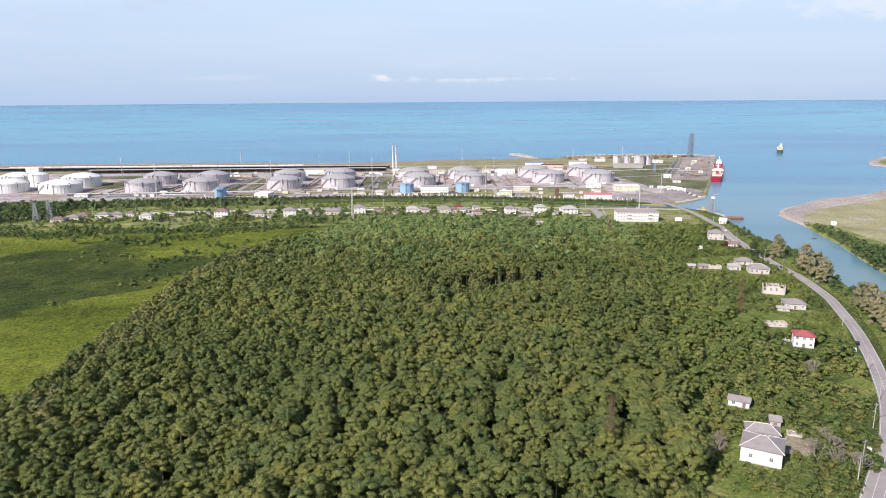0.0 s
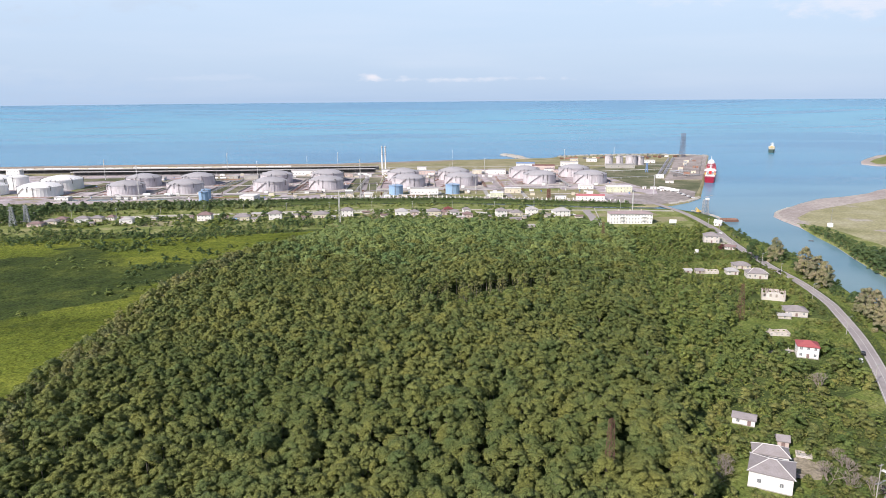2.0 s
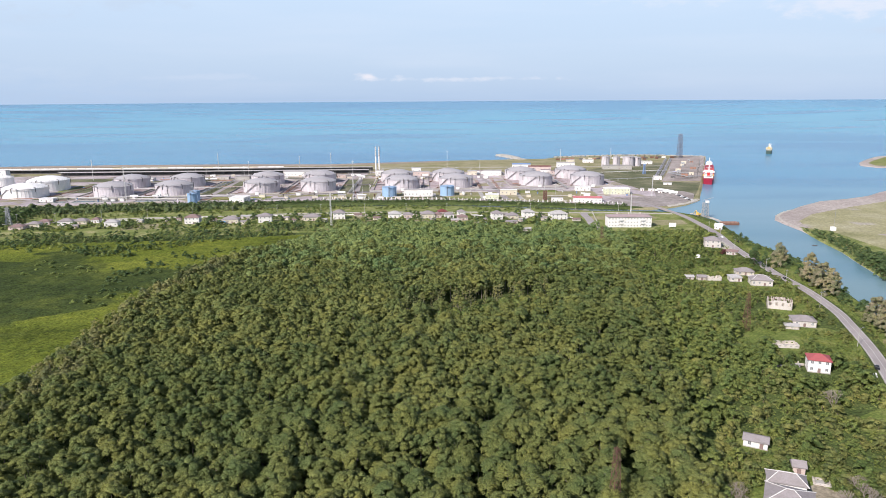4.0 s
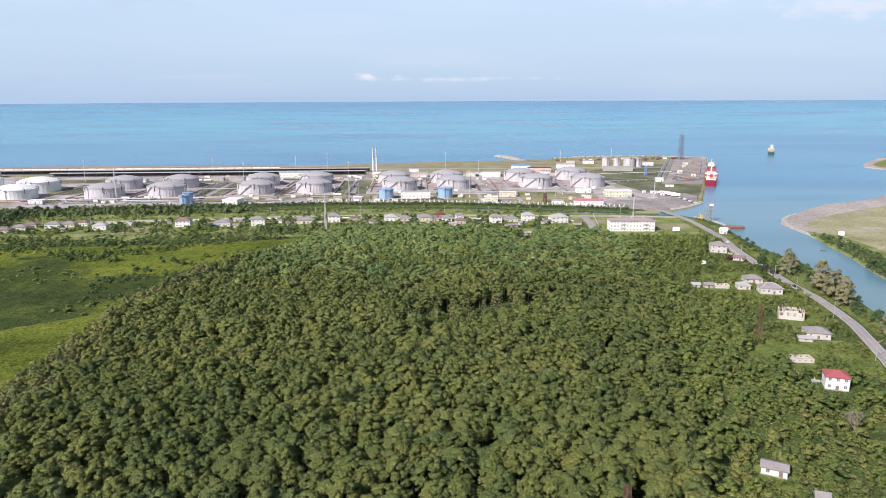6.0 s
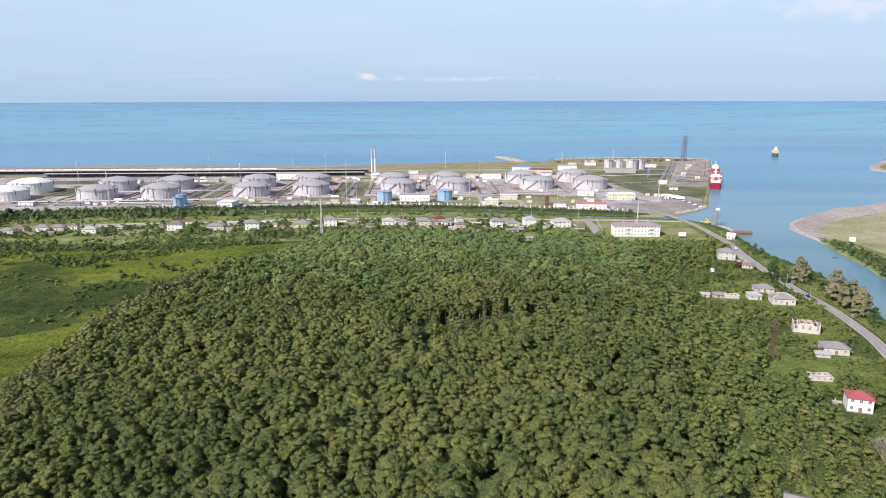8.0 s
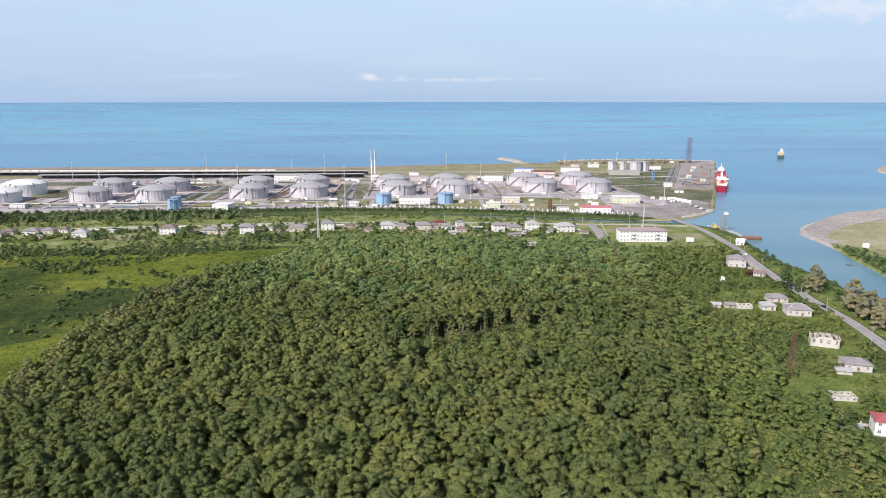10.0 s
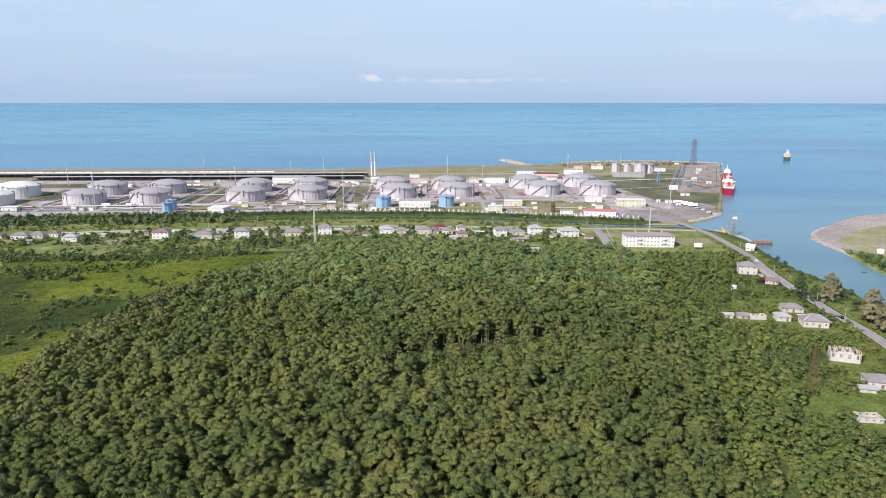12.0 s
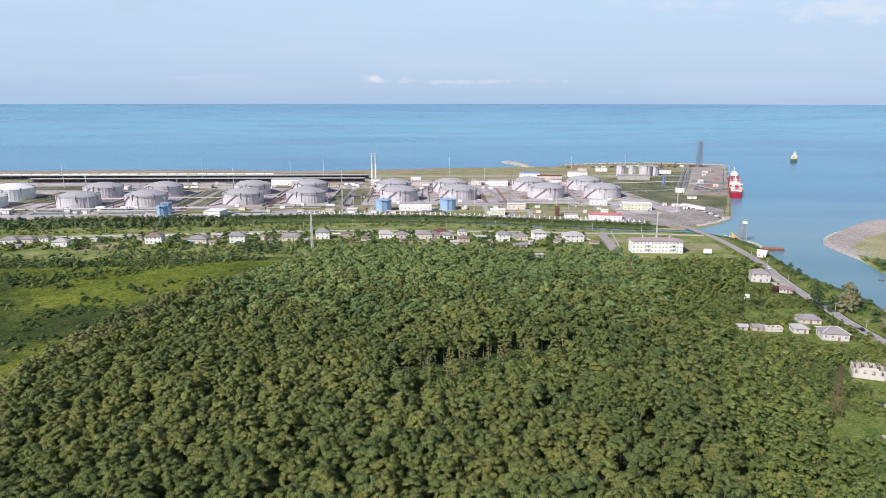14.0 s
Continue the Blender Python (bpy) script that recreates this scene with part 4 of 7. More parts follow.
for a, b in zip(FIELD[:8], FIELD[1:8]):
    a, b = Vector(a), Vector(b)
    for k in range(int((b - a).length / 1.8)):
        p = a.lerp(b, k * 1.8 / (b - a).length) + Vector((rng.normal(1.0, 2.6), rng.normal(0, 2.0)))
        fringe.append((p.x, p.y, rng.uniform(0, 6), max(0.35, rng.normal(0.72, 0.22)), int(rng.integers(0, 4))))
OLIVE.joined(fringe, "thicket", "low olive bushes along the rim of the forest", "thicket", 0.4)

THICKET = [(60, 126), (98, 140), (120, 168), (130, 185), (146, 210), (158, 240), (170, 268), (180, 292), (186, 312), (192, 345), (196, 395), (198, 430), (206, 480), (205, 505), (186, 512), (150, 516), (140, 480), (128, 430), (112, 360), (100, 300), (84, 235), (76, 190), (64, 150)]
MAIZE = [(161, 297), (175, 300), (181, 292), (169, 266), (157, 259), (155, 268), (154, 281)]
LAWNS = [MAIZE, [(133, 297), (153, 300), (153, 284), (146, 276), (124, 276)], [(172, 313), (185, 312), (181, 297), (171, 299)], [(186, 348), (192, 347), (181, 326), (174, 322)],
         [(62, 160), (77, 161), (82, 150), (74, 140), (60, 144)], [(94, 206), (104, 199), (101, 189), (88, 191)], [(97, 181), (111, 181), (107, 173), (97, 171)], [(138, 228), (148, 224), (142, 215), (133, 215)], [(150, 395), (196, 404), (196, 416), (160, 412)]]
scrub_places = []
for x, y in scatter(rng, THICKET, 4.4, open_ground):
    if any(inside(x, y, lawn) for lawn in LAWNS) and rng.uniform() < 0.93:
        continue
    garden = x > 138 and 290 < y < 440
    size = max(0.4, rng.normal(0.85, 0.2)) * (0.7 if garden else 1.0)
    size = min(size, tallest(x, y) / 6.4)
    size = max(size, 0.2)
    scrub_places.append((x, y, rng.uniform(0, math.tau), size, int(rng.integers(0, 6))))
scrub_places = [(x, y, t, q * 0.88, k) if y < 240 and x > 0.47 * y - 8 else (x, y, t, q, k) for i, (x, y, t, q, k) in enumerate(scrub_places) if not (i % 11 == 0 and y < 250)]
olive = [p for k, p in enumerate(scrub_places) if k % 3 and p[1] < 240 and p[0] > 0.47 * p[1] - 8 or k % 5 == 0]
scrub_places = [p for p in scrub_places if p not in olive]
OLIVE.joined(olive, "thicket", "low yellowish bushes round the gardens", "thicket", 0.45)
SCRUB.joined([p for p in scrub_places if p[1] < 300], "thicket", "tangled green bushes and small trees between the houses", "thicket")
SCRUB.joined([p for p in scrub_places if p[1] >= 300], "thicket", "tangled green bushes in the gardens", "thicket", 0.42)

# bushes along the meadow, the canal and the village
MARSH_BUSHES = [(-410, 470), (-279, 474), (-250, 474), (-222, 455), (-190, 446), (-180, 470), (-160, 488), (-116, 512), (-80, 530), (-90, 556), (-165, 550), (-229, 536), (-300, 530), (-410, 526)]
rows = [(x, y, rng.uniform(0, 6), max(0.25, rng.normal(0.55, 0.18)), int(rng.integers(0, 4))) for x, y in scatter(rng, MARSH_BUSHES, 4.6, lambda x, y: noise.noise(Vector((x * 0.03, y * 0.05, 0))) > -0.22)]
SCRUB.joined([r for k, r in enumerate(rows) if k % 2], "thicket", "green bushes between the meadow and the houses", "thicket", 0.12)
DARKTREE.joined(rows[::2], "thicket", "dark bushes between the meadow and the houses", "thicket", 0.25)
rows = [(x, y, rng.uniform(0, 6), max(0.3, rng.normal(0.7, 0.25)), int(rng.integers(0, 5))) for x, y in scatter(rng, [(-380, 300), (-160, 300), (-140, 380), (-120, 440), (-100, 478), (-380, 470)], 9, lambda x, y: noise.noise(Vector((x * 0.02, y * 0.03, 5))) > 0.16)]
SHRUB.joined(rows, "shrubs", "scattered shrubs on the marsh meadow", "shrubs", 0.6)
CANAL_N = [(-430, 645), (-340, 655), (-208, 660), (-91, 676), (24, 674), (116, 652), (190, 634), (190, 643), (120, 662), (75, 674), (20, 685), (-100, 690), (-340, 668), (-430, 658)]
rows = [(x, y, rng.uniform(0, 6), max(0.2, rng.normal(0.5 if x < -160 else 0.42, 0.08)), int(rng.integers(0, 4))) for x, y in scatter(rng, CANAL_N, 3.7, lambda x, y: x > -330 or rng.uniform() < 0.5)]
DARKTREE.joined(rows, "hedge", "dark bushes along the canal", "hedge", 0.12)
CANAL_S = [(-430, 612), (-340, 622), (-187, 634), (-69, 646), (30, 644), (80, 632), (130, 616), (135, 621), (80, 639), (30, 652), (-69, 656), (-187, 650), (-340, 641), (-430, 632)]
rows = [(x, y, rng.uniform(0, 6), max(0.25, rng.normal(0.9 if x < -150 else 0.4, 0.22)), int(rng.integers(0, 4))) for x, y in scatter(rng, CANAL_S, 6.5, lambda x, y: rng.uniform() < (0.8 if x < -120 else 0.35))]
WILLOW.joined(rows, "hedge", "greyish willow bushes along the canal", "hedge", 0.7)
tufts_later = [(-340, 628), (-187, 638), (-69, 650), (30, 647), (80, 635), (140, 616), (142, 621), (80, 642), (30, 655), (-69, 659), (-187, 652), (-340, 643)]
HOUSE_SPOTS = [(x, y + 5, 9) for x, y in ((-293, 569), (-285, 571), (-273, 575), (-252, 560), (-191, 570), (-160, 570), (-132, 572), (-95, 579), (-73, 585), (-26, 587), (-15, 589), (2, 585), (11, 586), (19, 584), (31, 595), (31, 572), (60, 576), (73, 578), (87, 582), (111, 573))]
village_gap = clear_of(HOUSE_SPOTS + [(p.x, p.y, 5) for p in VILLAGE_ROAD[::2]] + [(155, 545, 26), (175, 550, 22), (140, 570, 14), (136, 550, 12), (135, 535, 8), (-60, 600, 12)])
VILLAGE = [(-400, 545), (-300, 545), (-180, 550), (-80, 552), (0, 548), (110, 542), (125, 600), (60, 612), (-60, 616), (-200, 600), (-300, 580), (-400, 570)]
rows = [(x, y, rng.uniform(0, 6), max(0.3, rng.normal(0.8, 0.32)), int(rng.integers(0, 5))) for x, y in scatter(rng, VILLAGE, 5.6, lambda x, y: village_gap(x, y) and noise.noise(Vector((x * 0.07, y * 0.09, 2))) > -0.28)]
DARKTREE.joined([(x, y, t, s * 0.62, k) for x, y, t, s, k in rows[::3]], "shrubs", "dark green garden trees between the houses", "shrubs", 0.4)
WILLOW.joined([(x, y, t, s * 0.5, k) for x, y, t, s, k in rows[1::6]], "shrubs", "pale green garden trees between the houses", "shrubs", 0.5)
rows = [r for k, r in enumerate(rows) if k % 3]
SHRUB.joined(rows, "shrubs", "garden shrubs and fruit trees between the houses", "shrubs", 0.55)
NORTH_VERGE = [(-340, 598), (-200, 611), (-60, 626), (60, 622), (120, 614), (70, 634), (20, 644), (-69, 648), (-187, 642), (-340, 632)]
rows = [(x, y, rng.uniform(0, 6), max(0.25, rng.normal(0.5, 0.22)), int(rng.integers(0, 5))) for x, y in scatter(rng, NORTH_VERGE, 4.6, lambda x, y: noise.noise(Vector((x * 0.025, y * 0.06, 8))) > (-0.12 if x < -90 else 0.05))]
SHRUB.joined(rows, "shrubs", "low bushes between the village road and the canal", "shrubs", 0.7)
WEST_WOOD = [(-430, 540), (-360, 545), (-338, 575), (-335, 600), (-345, 640), (-430, 634)]
rows = [(x, y, rng.uniform(0, 6), max(0.4, rng.normal(0.85, 0.25)), int(rng.integers(0, 5))) for x, y in scatter(rng, WEST_WOOD, 6.2)]
DARKTREE.joined(rows, "forest", "dark wood west of the village", "forest", 0.22)
BANK = [(249, 300), (270, 300), (281, 380), (292, 450), (295, 505), (287, 518), (280, 487), (274, 452), (265, 418), (256, 378)]
rows = [(x, y, rng.uniform(0, 6), max(0.25, rng.normal(0.8 if y < 430 else 0.42, 0.15)), int(rng.integers(0, 4))) for x, y in scatter(rng, BANK, 3.9)]
DARKTREE.joined(rows, "hedge", "bushes on the far river bank", "hedge", 0.4)
RIVERSIDE = [(207, 285), (213, 325), (224, 380), (230, 425), (226, 470), (226, 510), (222, 515), (219, 470), (213, 420), (208, 370), (203, 325), (193, 285), (170, 235), (160, 205), (196, 205)]
rows = [(x, y, rng.uniform(0, 6), max(0.25, rng.normal(0.6, 0.15)), int(rng.integers(0, 4))) for x, y in scatter(rng, RIVERSIDE, 7, open_ground)]
DARKTREE.joined(rows, "hedge", "dark bushes between road and river", "hedge", 0.55)

rows = [(x, 1158 + 0.1 * (x - 210) - 0.0004 * (x - 300) ** 2, x, 0.42 + 0.08 * math.sin(x), int(x) % 4) for x in range(205, 400, 8)]
DARKTREE.joined(rows, "tree_row", "row of small dark trees along the far shore", "trees", 0.4)
for x, y, s, k in ((210, 409, 1.0, 0), (210, 376, 1.05, 1), (209, 363, 1.0, 2), (207, 351, 0.95, 0), (198, 296, 0.95, 1), (200, 306, 0.9, 2), (194, 283, 1.0, 0), (190, 268, 0.95, 1), (184, 253, 0.9, 2), (178, 238, 0.85, 0)):
    PLANE.single(k, x, y, 70 * k + x, s, "plane_tree", "tall plane tree with brownish late summer leaves beside the road", "tree", "roadside trees")
for x, y, s in ((198, 414, 0.9), (200, 420, 0.8), (202, 409, 0.7)):
    POPLAR.single(int(x), x, y, x * 3, s, "tree", "tall dark green tree beside the road", "tree", "roadside trees")
for x, y, s in ((219, 478, 0.55), (226, 505, 0.4), (228, 497, 0.45), (-236, 552, 0.8), (-300, 548, 0.6), (-178, 578, 0.8)):
    DARKTREE.single(int(x), x, y, x * 3, s * 1.2, "tree", "round dark green tree", "tree")


COPPER.single(0, 193.6, 445.2, 20, 1.0, "tree", "low copper-leaved tree beside a house", "tree")


def tufts(name, outline, gap, height, material, label, keep=lambda x, y: True):
    """Reeds or maize: upright leaning blades as one object."""
    pts = np.array(scatter(rng, outline, gap, keep))
    n = len(pts)
    p = np.concatenate([pts, np.full((n, 1), LAND)], 1)
    up = np.stack([rng.normal(0, 0.5, n), rng.normal(0, 0.5, n), np.ones(n)], 1)
    tagged(new(name, kite_mesh(name, spray_verts(rng, p, up, height, height * 0.8, 0.0) * (1, 1, 1), material)), label, "vegetation", kind="stuff")


rows = [(x, y, rng.uniform(0, 6), max(0.3, rng.normal(0.5, 0.15)), int(rng.integers(0, 4))) for x, y in ((-160, 449), (-155, 452), (-151, 447), (-146, 444), (-141, 442), (-138, 462), (-120, 470), (-175, 440), (-165, 458), (-112, 488), (-190, 455), (-205, 462))]
DARKTREE.joined(rows, "shrubs", "small clump of dark bushes on the meadow", "shrubs")
# low bushes at the right end of the painted cloud shade
SHADE_BUSHES = [(-196, 436), (-185, 440), (-150, 428), (-136, 404), (-146, 386), (-153, 366), (-168, 362), (-180, 400)]
bushy = [(x, y, rng.uniform(0, 6), max(0.16, rng.normal(0.36, 0.1)), int(rng.integers(0, 4))) for x, y in scatter(rng, SHADE_BUSHES, 4.3, lambda x, y: noise.noise(Vector((x * 0.035, y * 0.06, 12))) > -0.1 and to_meadow(x, y) > 4)]
DARKTREE.joined(bushy, "shrubs", "low dark bushes over the shade-painted part of the meadow", "shrubs", 0.55)
tufts("reeds", [(-140, 345), (-141, 262), (-140, 190), (-142, 180), (-250, 230), (-250, 300), (-205, 320), (-175, 350), (-150, 372), (-142, 366)], 1.1, 1.9, M_REED, "rough bright green reeds on the marsh meadow")
tufts("reeds", tufts_later, 1.7, 2.2, M_MAIZE, "fresh green reeds along the canal", lambda x, y: noise.noise(Vector((x * 0.06, y * 0.1, 0))) > -0.2)
tufts("maize", MAIZE, 0.9, 1.7, M_MAIZE, "pale yellowish maize patch")
for patch, gap in (([(84, 212), (108, 208), (128, 183), (158, 236), (168, 262), (140, 264), (112, 244), (94, 230)], 1.5), ([(62, 140), (82, 146), (98, 141), (117, 165), (128, 181), (116, 186), (106, 208), (88, 208), (78, 176)], 1.25), ([(125, 300), (150, 296), (176, 306), (196, 345), (198, 420), (190, 440), (150, 440), (146, 400), (150, 372), (170, 356), (165, 330)], 1.8), ([(122, 275), (133, 299), (152, 300), (152, 284), (146, 274)], 1.2), ([(128, 214), (150, 226), (154, 216), (140, 206)], 1.4)):
    tufts("weeds", patch, gap, 1.1, M_WEED, "rank yellow-green weeds and grass round the houses", clear_of([(a, b, r * 0.62) for a, b, r in CLEAR if (a, b) != (68, 153)]))
tufts("rushes", [(-124, 301), (-130, 262), (-122, 190), (-124, 150), (-260, 150), (-260, 480), (-170, 480), (-110, 430), (-126, 350)], 3.6, 1.5, M_DARK, "dark rushes in the marsh meadow", lambda x, y: noise.noise(Vector((x * 0.05, y * 0.08, 3))) > -0.1)


def verge(label, name, material, height, low, high, per_step, seed):
    """Growth along both sides of the river road."""
    r = np.random.default_rng(seed)
    pts = []
    for a, b in zip(ROAD[:110], ROAD[1:110]):
        d = (b - a).normalized()
        for _ in range(per_step):
            p = a.lerp(b, r.uniform()) + Vector((d.y, -d.x, 0)) * r.choice((-1, 1)) * r.uniform(low, high)
            pts.append((p.x, p.y, LAND + 0.1))
    up = np.stack([r.normal(0, 0.5, len(pts)), r.normal(0, 0.5, len(pts)), np.ones(len(pts))], 1)
    tagged(new(name, kite_mesh(name, spray_verts(r, np.array(pts), up, height, height * 0.8, 0.0), material)), label, "vegetation", kind="stuff")


verge("rank grass on the verges of the river road", "weeds", M_WEED, 0.9, 3.5, 8.0, 34, 41)
verge_bushes = []
for k in range(0, 100):
    a, b = ROAD[k], ROAD[k + 1]
    d = (b - a).normalized()
    for _ in range(2):
        p = a.lerp(b, rng.uniform()) + Vector((d.y, -d.x, 0)) * rng.choice((-1, 1)) * rng.uniform(4.6, 9.0)
        if rng.uniform() < 0.7 and open_ground(p.x + 0.01, p.y) or rng.uniform() < 0.25:
            verge_bushes.append((p.x, p.y, rng.uniform(0, 6), max(0.2, rng.normal(0.42, 0.12)), int(rng.integers(0, 4))))
OLIVE.joined(verge_bushes, "thicket", "low bushes beside the river road", "thicket", 0.5)
rows = [(x, y, rng.uniform(0, 6), q, int(rng.integers(0, 4))) for x, y, q in ((149, 272, 0.62), (153, 270.5, 0.7), (143, 268, 0.6), (139.5, 273, 0.55), (157, 261, 0.6), (160, 257, 0.75), (172, 293, 0.6), (177, 288, 0.8), (179, 294, 0.7), (173, 283, 0.5), (152, 277, 0.45), (133, 272, 0.6), (162, 306, 0.7), (156, 303, 0.8), (150, 304, 0.9), (176, 318, 0.9), (180, 316, 1.0), (184, 320, 0.9), (187, 332, 0.8), (184, 340, 0.8))]
OLIVE.joined(rows, "thicket", "garden bushes round the red-roofed house", "thicket")
rows = [(57 + 2.4 * k + rng.uniform(-1, 1), 141 + 4.2 * k + rng.uniform(-1, 1), rng.uniform(0, 6), rng.uniform(0.75, 1.05), int(rng.integers(0, 6))) for k in range(9)]
rows += [(x - 3.5, y + 1, t, q * 0.9, k) for x, y, t, q, k in rows]
SCRUB.joined(rows, "thicket", "green bushes along the lawn before the white house", "thicket")
garden_bushes = []
for x, y in scatter(rng, [(138, 352), (196, 352), (200, 425), (196, 440), (150, 440), (140, 400)], 5.2, clear_of([(180.6, 371, 8), (182, 394, 7), (170.6, 380, 6), (160, 382, 6), (150, 384, 5), (196, 442, 6)] + [(p.x, p.y, 4.5) for p in ROAD[::2]])):
    if noise.noise(Vector((x * 0.11, y * 0.11, 15))) > -0.12:
        garden_bushes.append((x, y, rng.uniform(0, 6), min(max(0.25, rng.normal(0.55, 0.16)), max(0.25, tallest(x, y) / 4.4)), int(rng.integers(0, 4))))
OLIVE.joined(garden_bushes[::2], "thicket", "olive garden bushes round the bungalows", "thicket", 0.7)
SHRUB.joined([(x, y, t, q * 1.3, k) for x, y, t, q, k in garden_bushes[1::2]], "shrubs", "green garden shrubs round the bungalows", "shrubs")
yard_bushes = []
for x, y in scatter(rng, [(60, 140), (82, 146), (98, 140), (118, 164), (129, 181), (117, 186), (107, 208), (88, 210), (76, 176)], 2.6, clear_of([(88.5, 172, 8.5), (93, 180, 6), (96.5, 203.5, 5), (101, 177, 6), (104, 186, 4)])):
    if noise.noise(Vector((x * 0.12, y * 0.12, 4))) > -0.4 and not (inside(x, y, LAWNS[4]) and rng.uniform() < 0.9):
        yard_bushes.append((x, y, rng.uniform(0, 6), min(max(0.2, rng.normal(0.48, 0.14)), max(0.2, tallest(x, y) / 4.6)), int(rng.integers(0, 4))))
OLIVE.joined(yard_bushes[::2], "thicket", "low yellowish bushes round the white house", "thicket", 0.7)
SHRUB.joined([(x, y, t, q * 1.2, k) for x, y, t, q, k in yard_bushes[1::2]], "shrubs", "low green shrubs round the white house", "shrubs")

# ---- houses ----
SMALL = 1 / SIZE


def window_mesh(w, h):
    return finish(boxes((-w / 2, w / 2, -0.05, 0.02, 0, 0.08), (-w / 2, w / 2, -0.05, 0.02, h - 0.08, h), (-w / 2, -w / 2 + 0.08, -0.05, 0.02, 0.08, h - 0.08), (w / 2 - 0.08, w / 2, -0.05, 0.02, 0.08, h - 0.08), (-0.03, 0.03, -0.04, 0.02, 0.08, h - 0.08)), M_WHITE), finish(boxes((-w / 2 + 0.08, w / 2 - 0.08, -0.02, 0.02, 0.08, h - 0.08)), M_GLASS)


WINDOW, WINDOW_PANE = window_mesh(1.3, 1.5)
DOOR = finish(boxes((-0.5, 0.5, -0.06, 0.02, 0, 2.1), (-0.42, 0.42, -0.08, 0.0, 0.1, 0.9), (-0.42, 0.42, -0.08, 0.0, 1.05, 2.0)), M_ROOFBROWN)


def roof_bm(kind, w, d, h, rise, over=0.4, thick=0.16):
    bm = bmesh.new()
    x, y = w / 2 + over, d / 2 + over
    z = h - rise * over / (min(w, d) / 2) * 0.6
    z = h + thick + 0.01 if kind == "flat" else z
    low = [bm.verts.new(p) for p in ((-x, -y, z), (x, -y, z), (x, y, z), (-x, y, z))]
    low2 = [bm.verts.new((v.co.x, v.co.y, v.co.z - thick)) for v in low]
    for k in range(4):
        j = (k + 1) % 4
        bm.faces.new((low2[k], low2[j], low[j], low[k]))
    bm.faces.new(low2[::-1])
    if kind == "flat":
        bm.faces.new(low)
        return bm
    if kind == "hip":
        r = max(0.3, abs(w - d) / 2 + 0.2)
        ends = ((-r, 0), (r, 0)) if w >= d else ((0, -r), (0, r))
    else:
        ends = ((-x, 0), (x, 0))
    a, b = (bm.verts.new((p[0], p[1], h + rise)) for p in ends)
    if kind == "gable" or w >= d:
        faces = ((low[0], low[1], b, a), (low[2], low[3], a, b), (low[1], low[2], b), (low[3], low[0], a))
    else:
        faces = ((low[1], low[2], b, a), (low[3], low[0], a, b), (low[0], low[1], a), (low[2], low[3], b))
    for f in faces:
        bm.faces.new(f)
    return bm


def house(x, y, w, d, h, rise, turn=0, wall=None, roof=None, kind="hip", storeys=1, wins=3, side=2, label="", name="house", ridge=False, category="house", door=True):
    """A house whose front, facing -y before it is turned, has its middle at x, y."""
    root = thing(name, x, y, LAND, turn, label, category)
    front = pose(0, d / 2, 0)
    part("wall", boxes((-w / 2, w / 2, 0, d, 0, h)), wall or M_WALL, root)
    part("plinth", boxes((-w / 2 - 0.08, w / 2 + 0.08, -0.08, d + 0.08, -0.3, 0.35)), M_CONCRETE, root)
    bm = roof_bm(kind, w, d, h, rise)
    bm.transform(front)
    top = part("roof", bm, roof or M_ROOF, root)
    if ridge and kind == "hip":
        r = max(0.3, abs(w - d) / 2 + 0.2)
        ex, ey, z = w / 2 + 0.5, d / 2 + 0.5, h - rise * 0.5 / (min(w, d) / 2) * 0.6
        ends = [Vector((-r, 0, h + rise)), Vector((r, 0, h + rise))] if w >= d else [Vector((0, -r, h + rise)), Vector((0, r, h + rise))]
        rb = beam(bmesh.new(), ends[0], ends[1], 0.2)
        for sx, sy in ((-1, -1), (1, -1), (1, 1), (-1, 1)):
            e = ends[0] if (sx if w >= d else sy) < 0 else ends[1]
            beam(rb, e, (sx * ex, sy * ey, z + 0.02), 0.18)
        rb.transform(front)
        part("ridge_cap", rb, M_RIDGE, top, "pale ridge caps")
    step = h / storeys
    for s in range(storeys):
        zz = step * s + step * 0.36
        size = min(0.8, step * 0.5 / 1.5)
        for k in range(wins):
            px = (k + 0.5) / wins * w - w / 2
            if door and s == 0 and k == wins // 2:
                ob = part("door", DOOR, None, root)
                ob.matrix_basis = pose(px, 0, 0.05) @ Matrix.Diagonal((1, 1, min(SMALL, step * 0.8 / 2.1), 1))
                continue
            ob = part("window", WINDOW, None, root)
            ob.matrix_basis = pose(px, 0, zz) @ Matrix.Scale(size, 4)
            part("pane", WINDOW_PANE, None, ob)
        for sx, rot in ((-1, -90), (1, 90)):
            for k in range(side):
                ob = part("window", WINDOW, None, root)
                ob.matrix_basis = pose(sx * w / 2, (k + 0.5) / side * d, zz, 0, 0, rot) @ Matrix.Scale(size, 4)
                part("pane", WINDOW_PANE, None, ob)
    return root


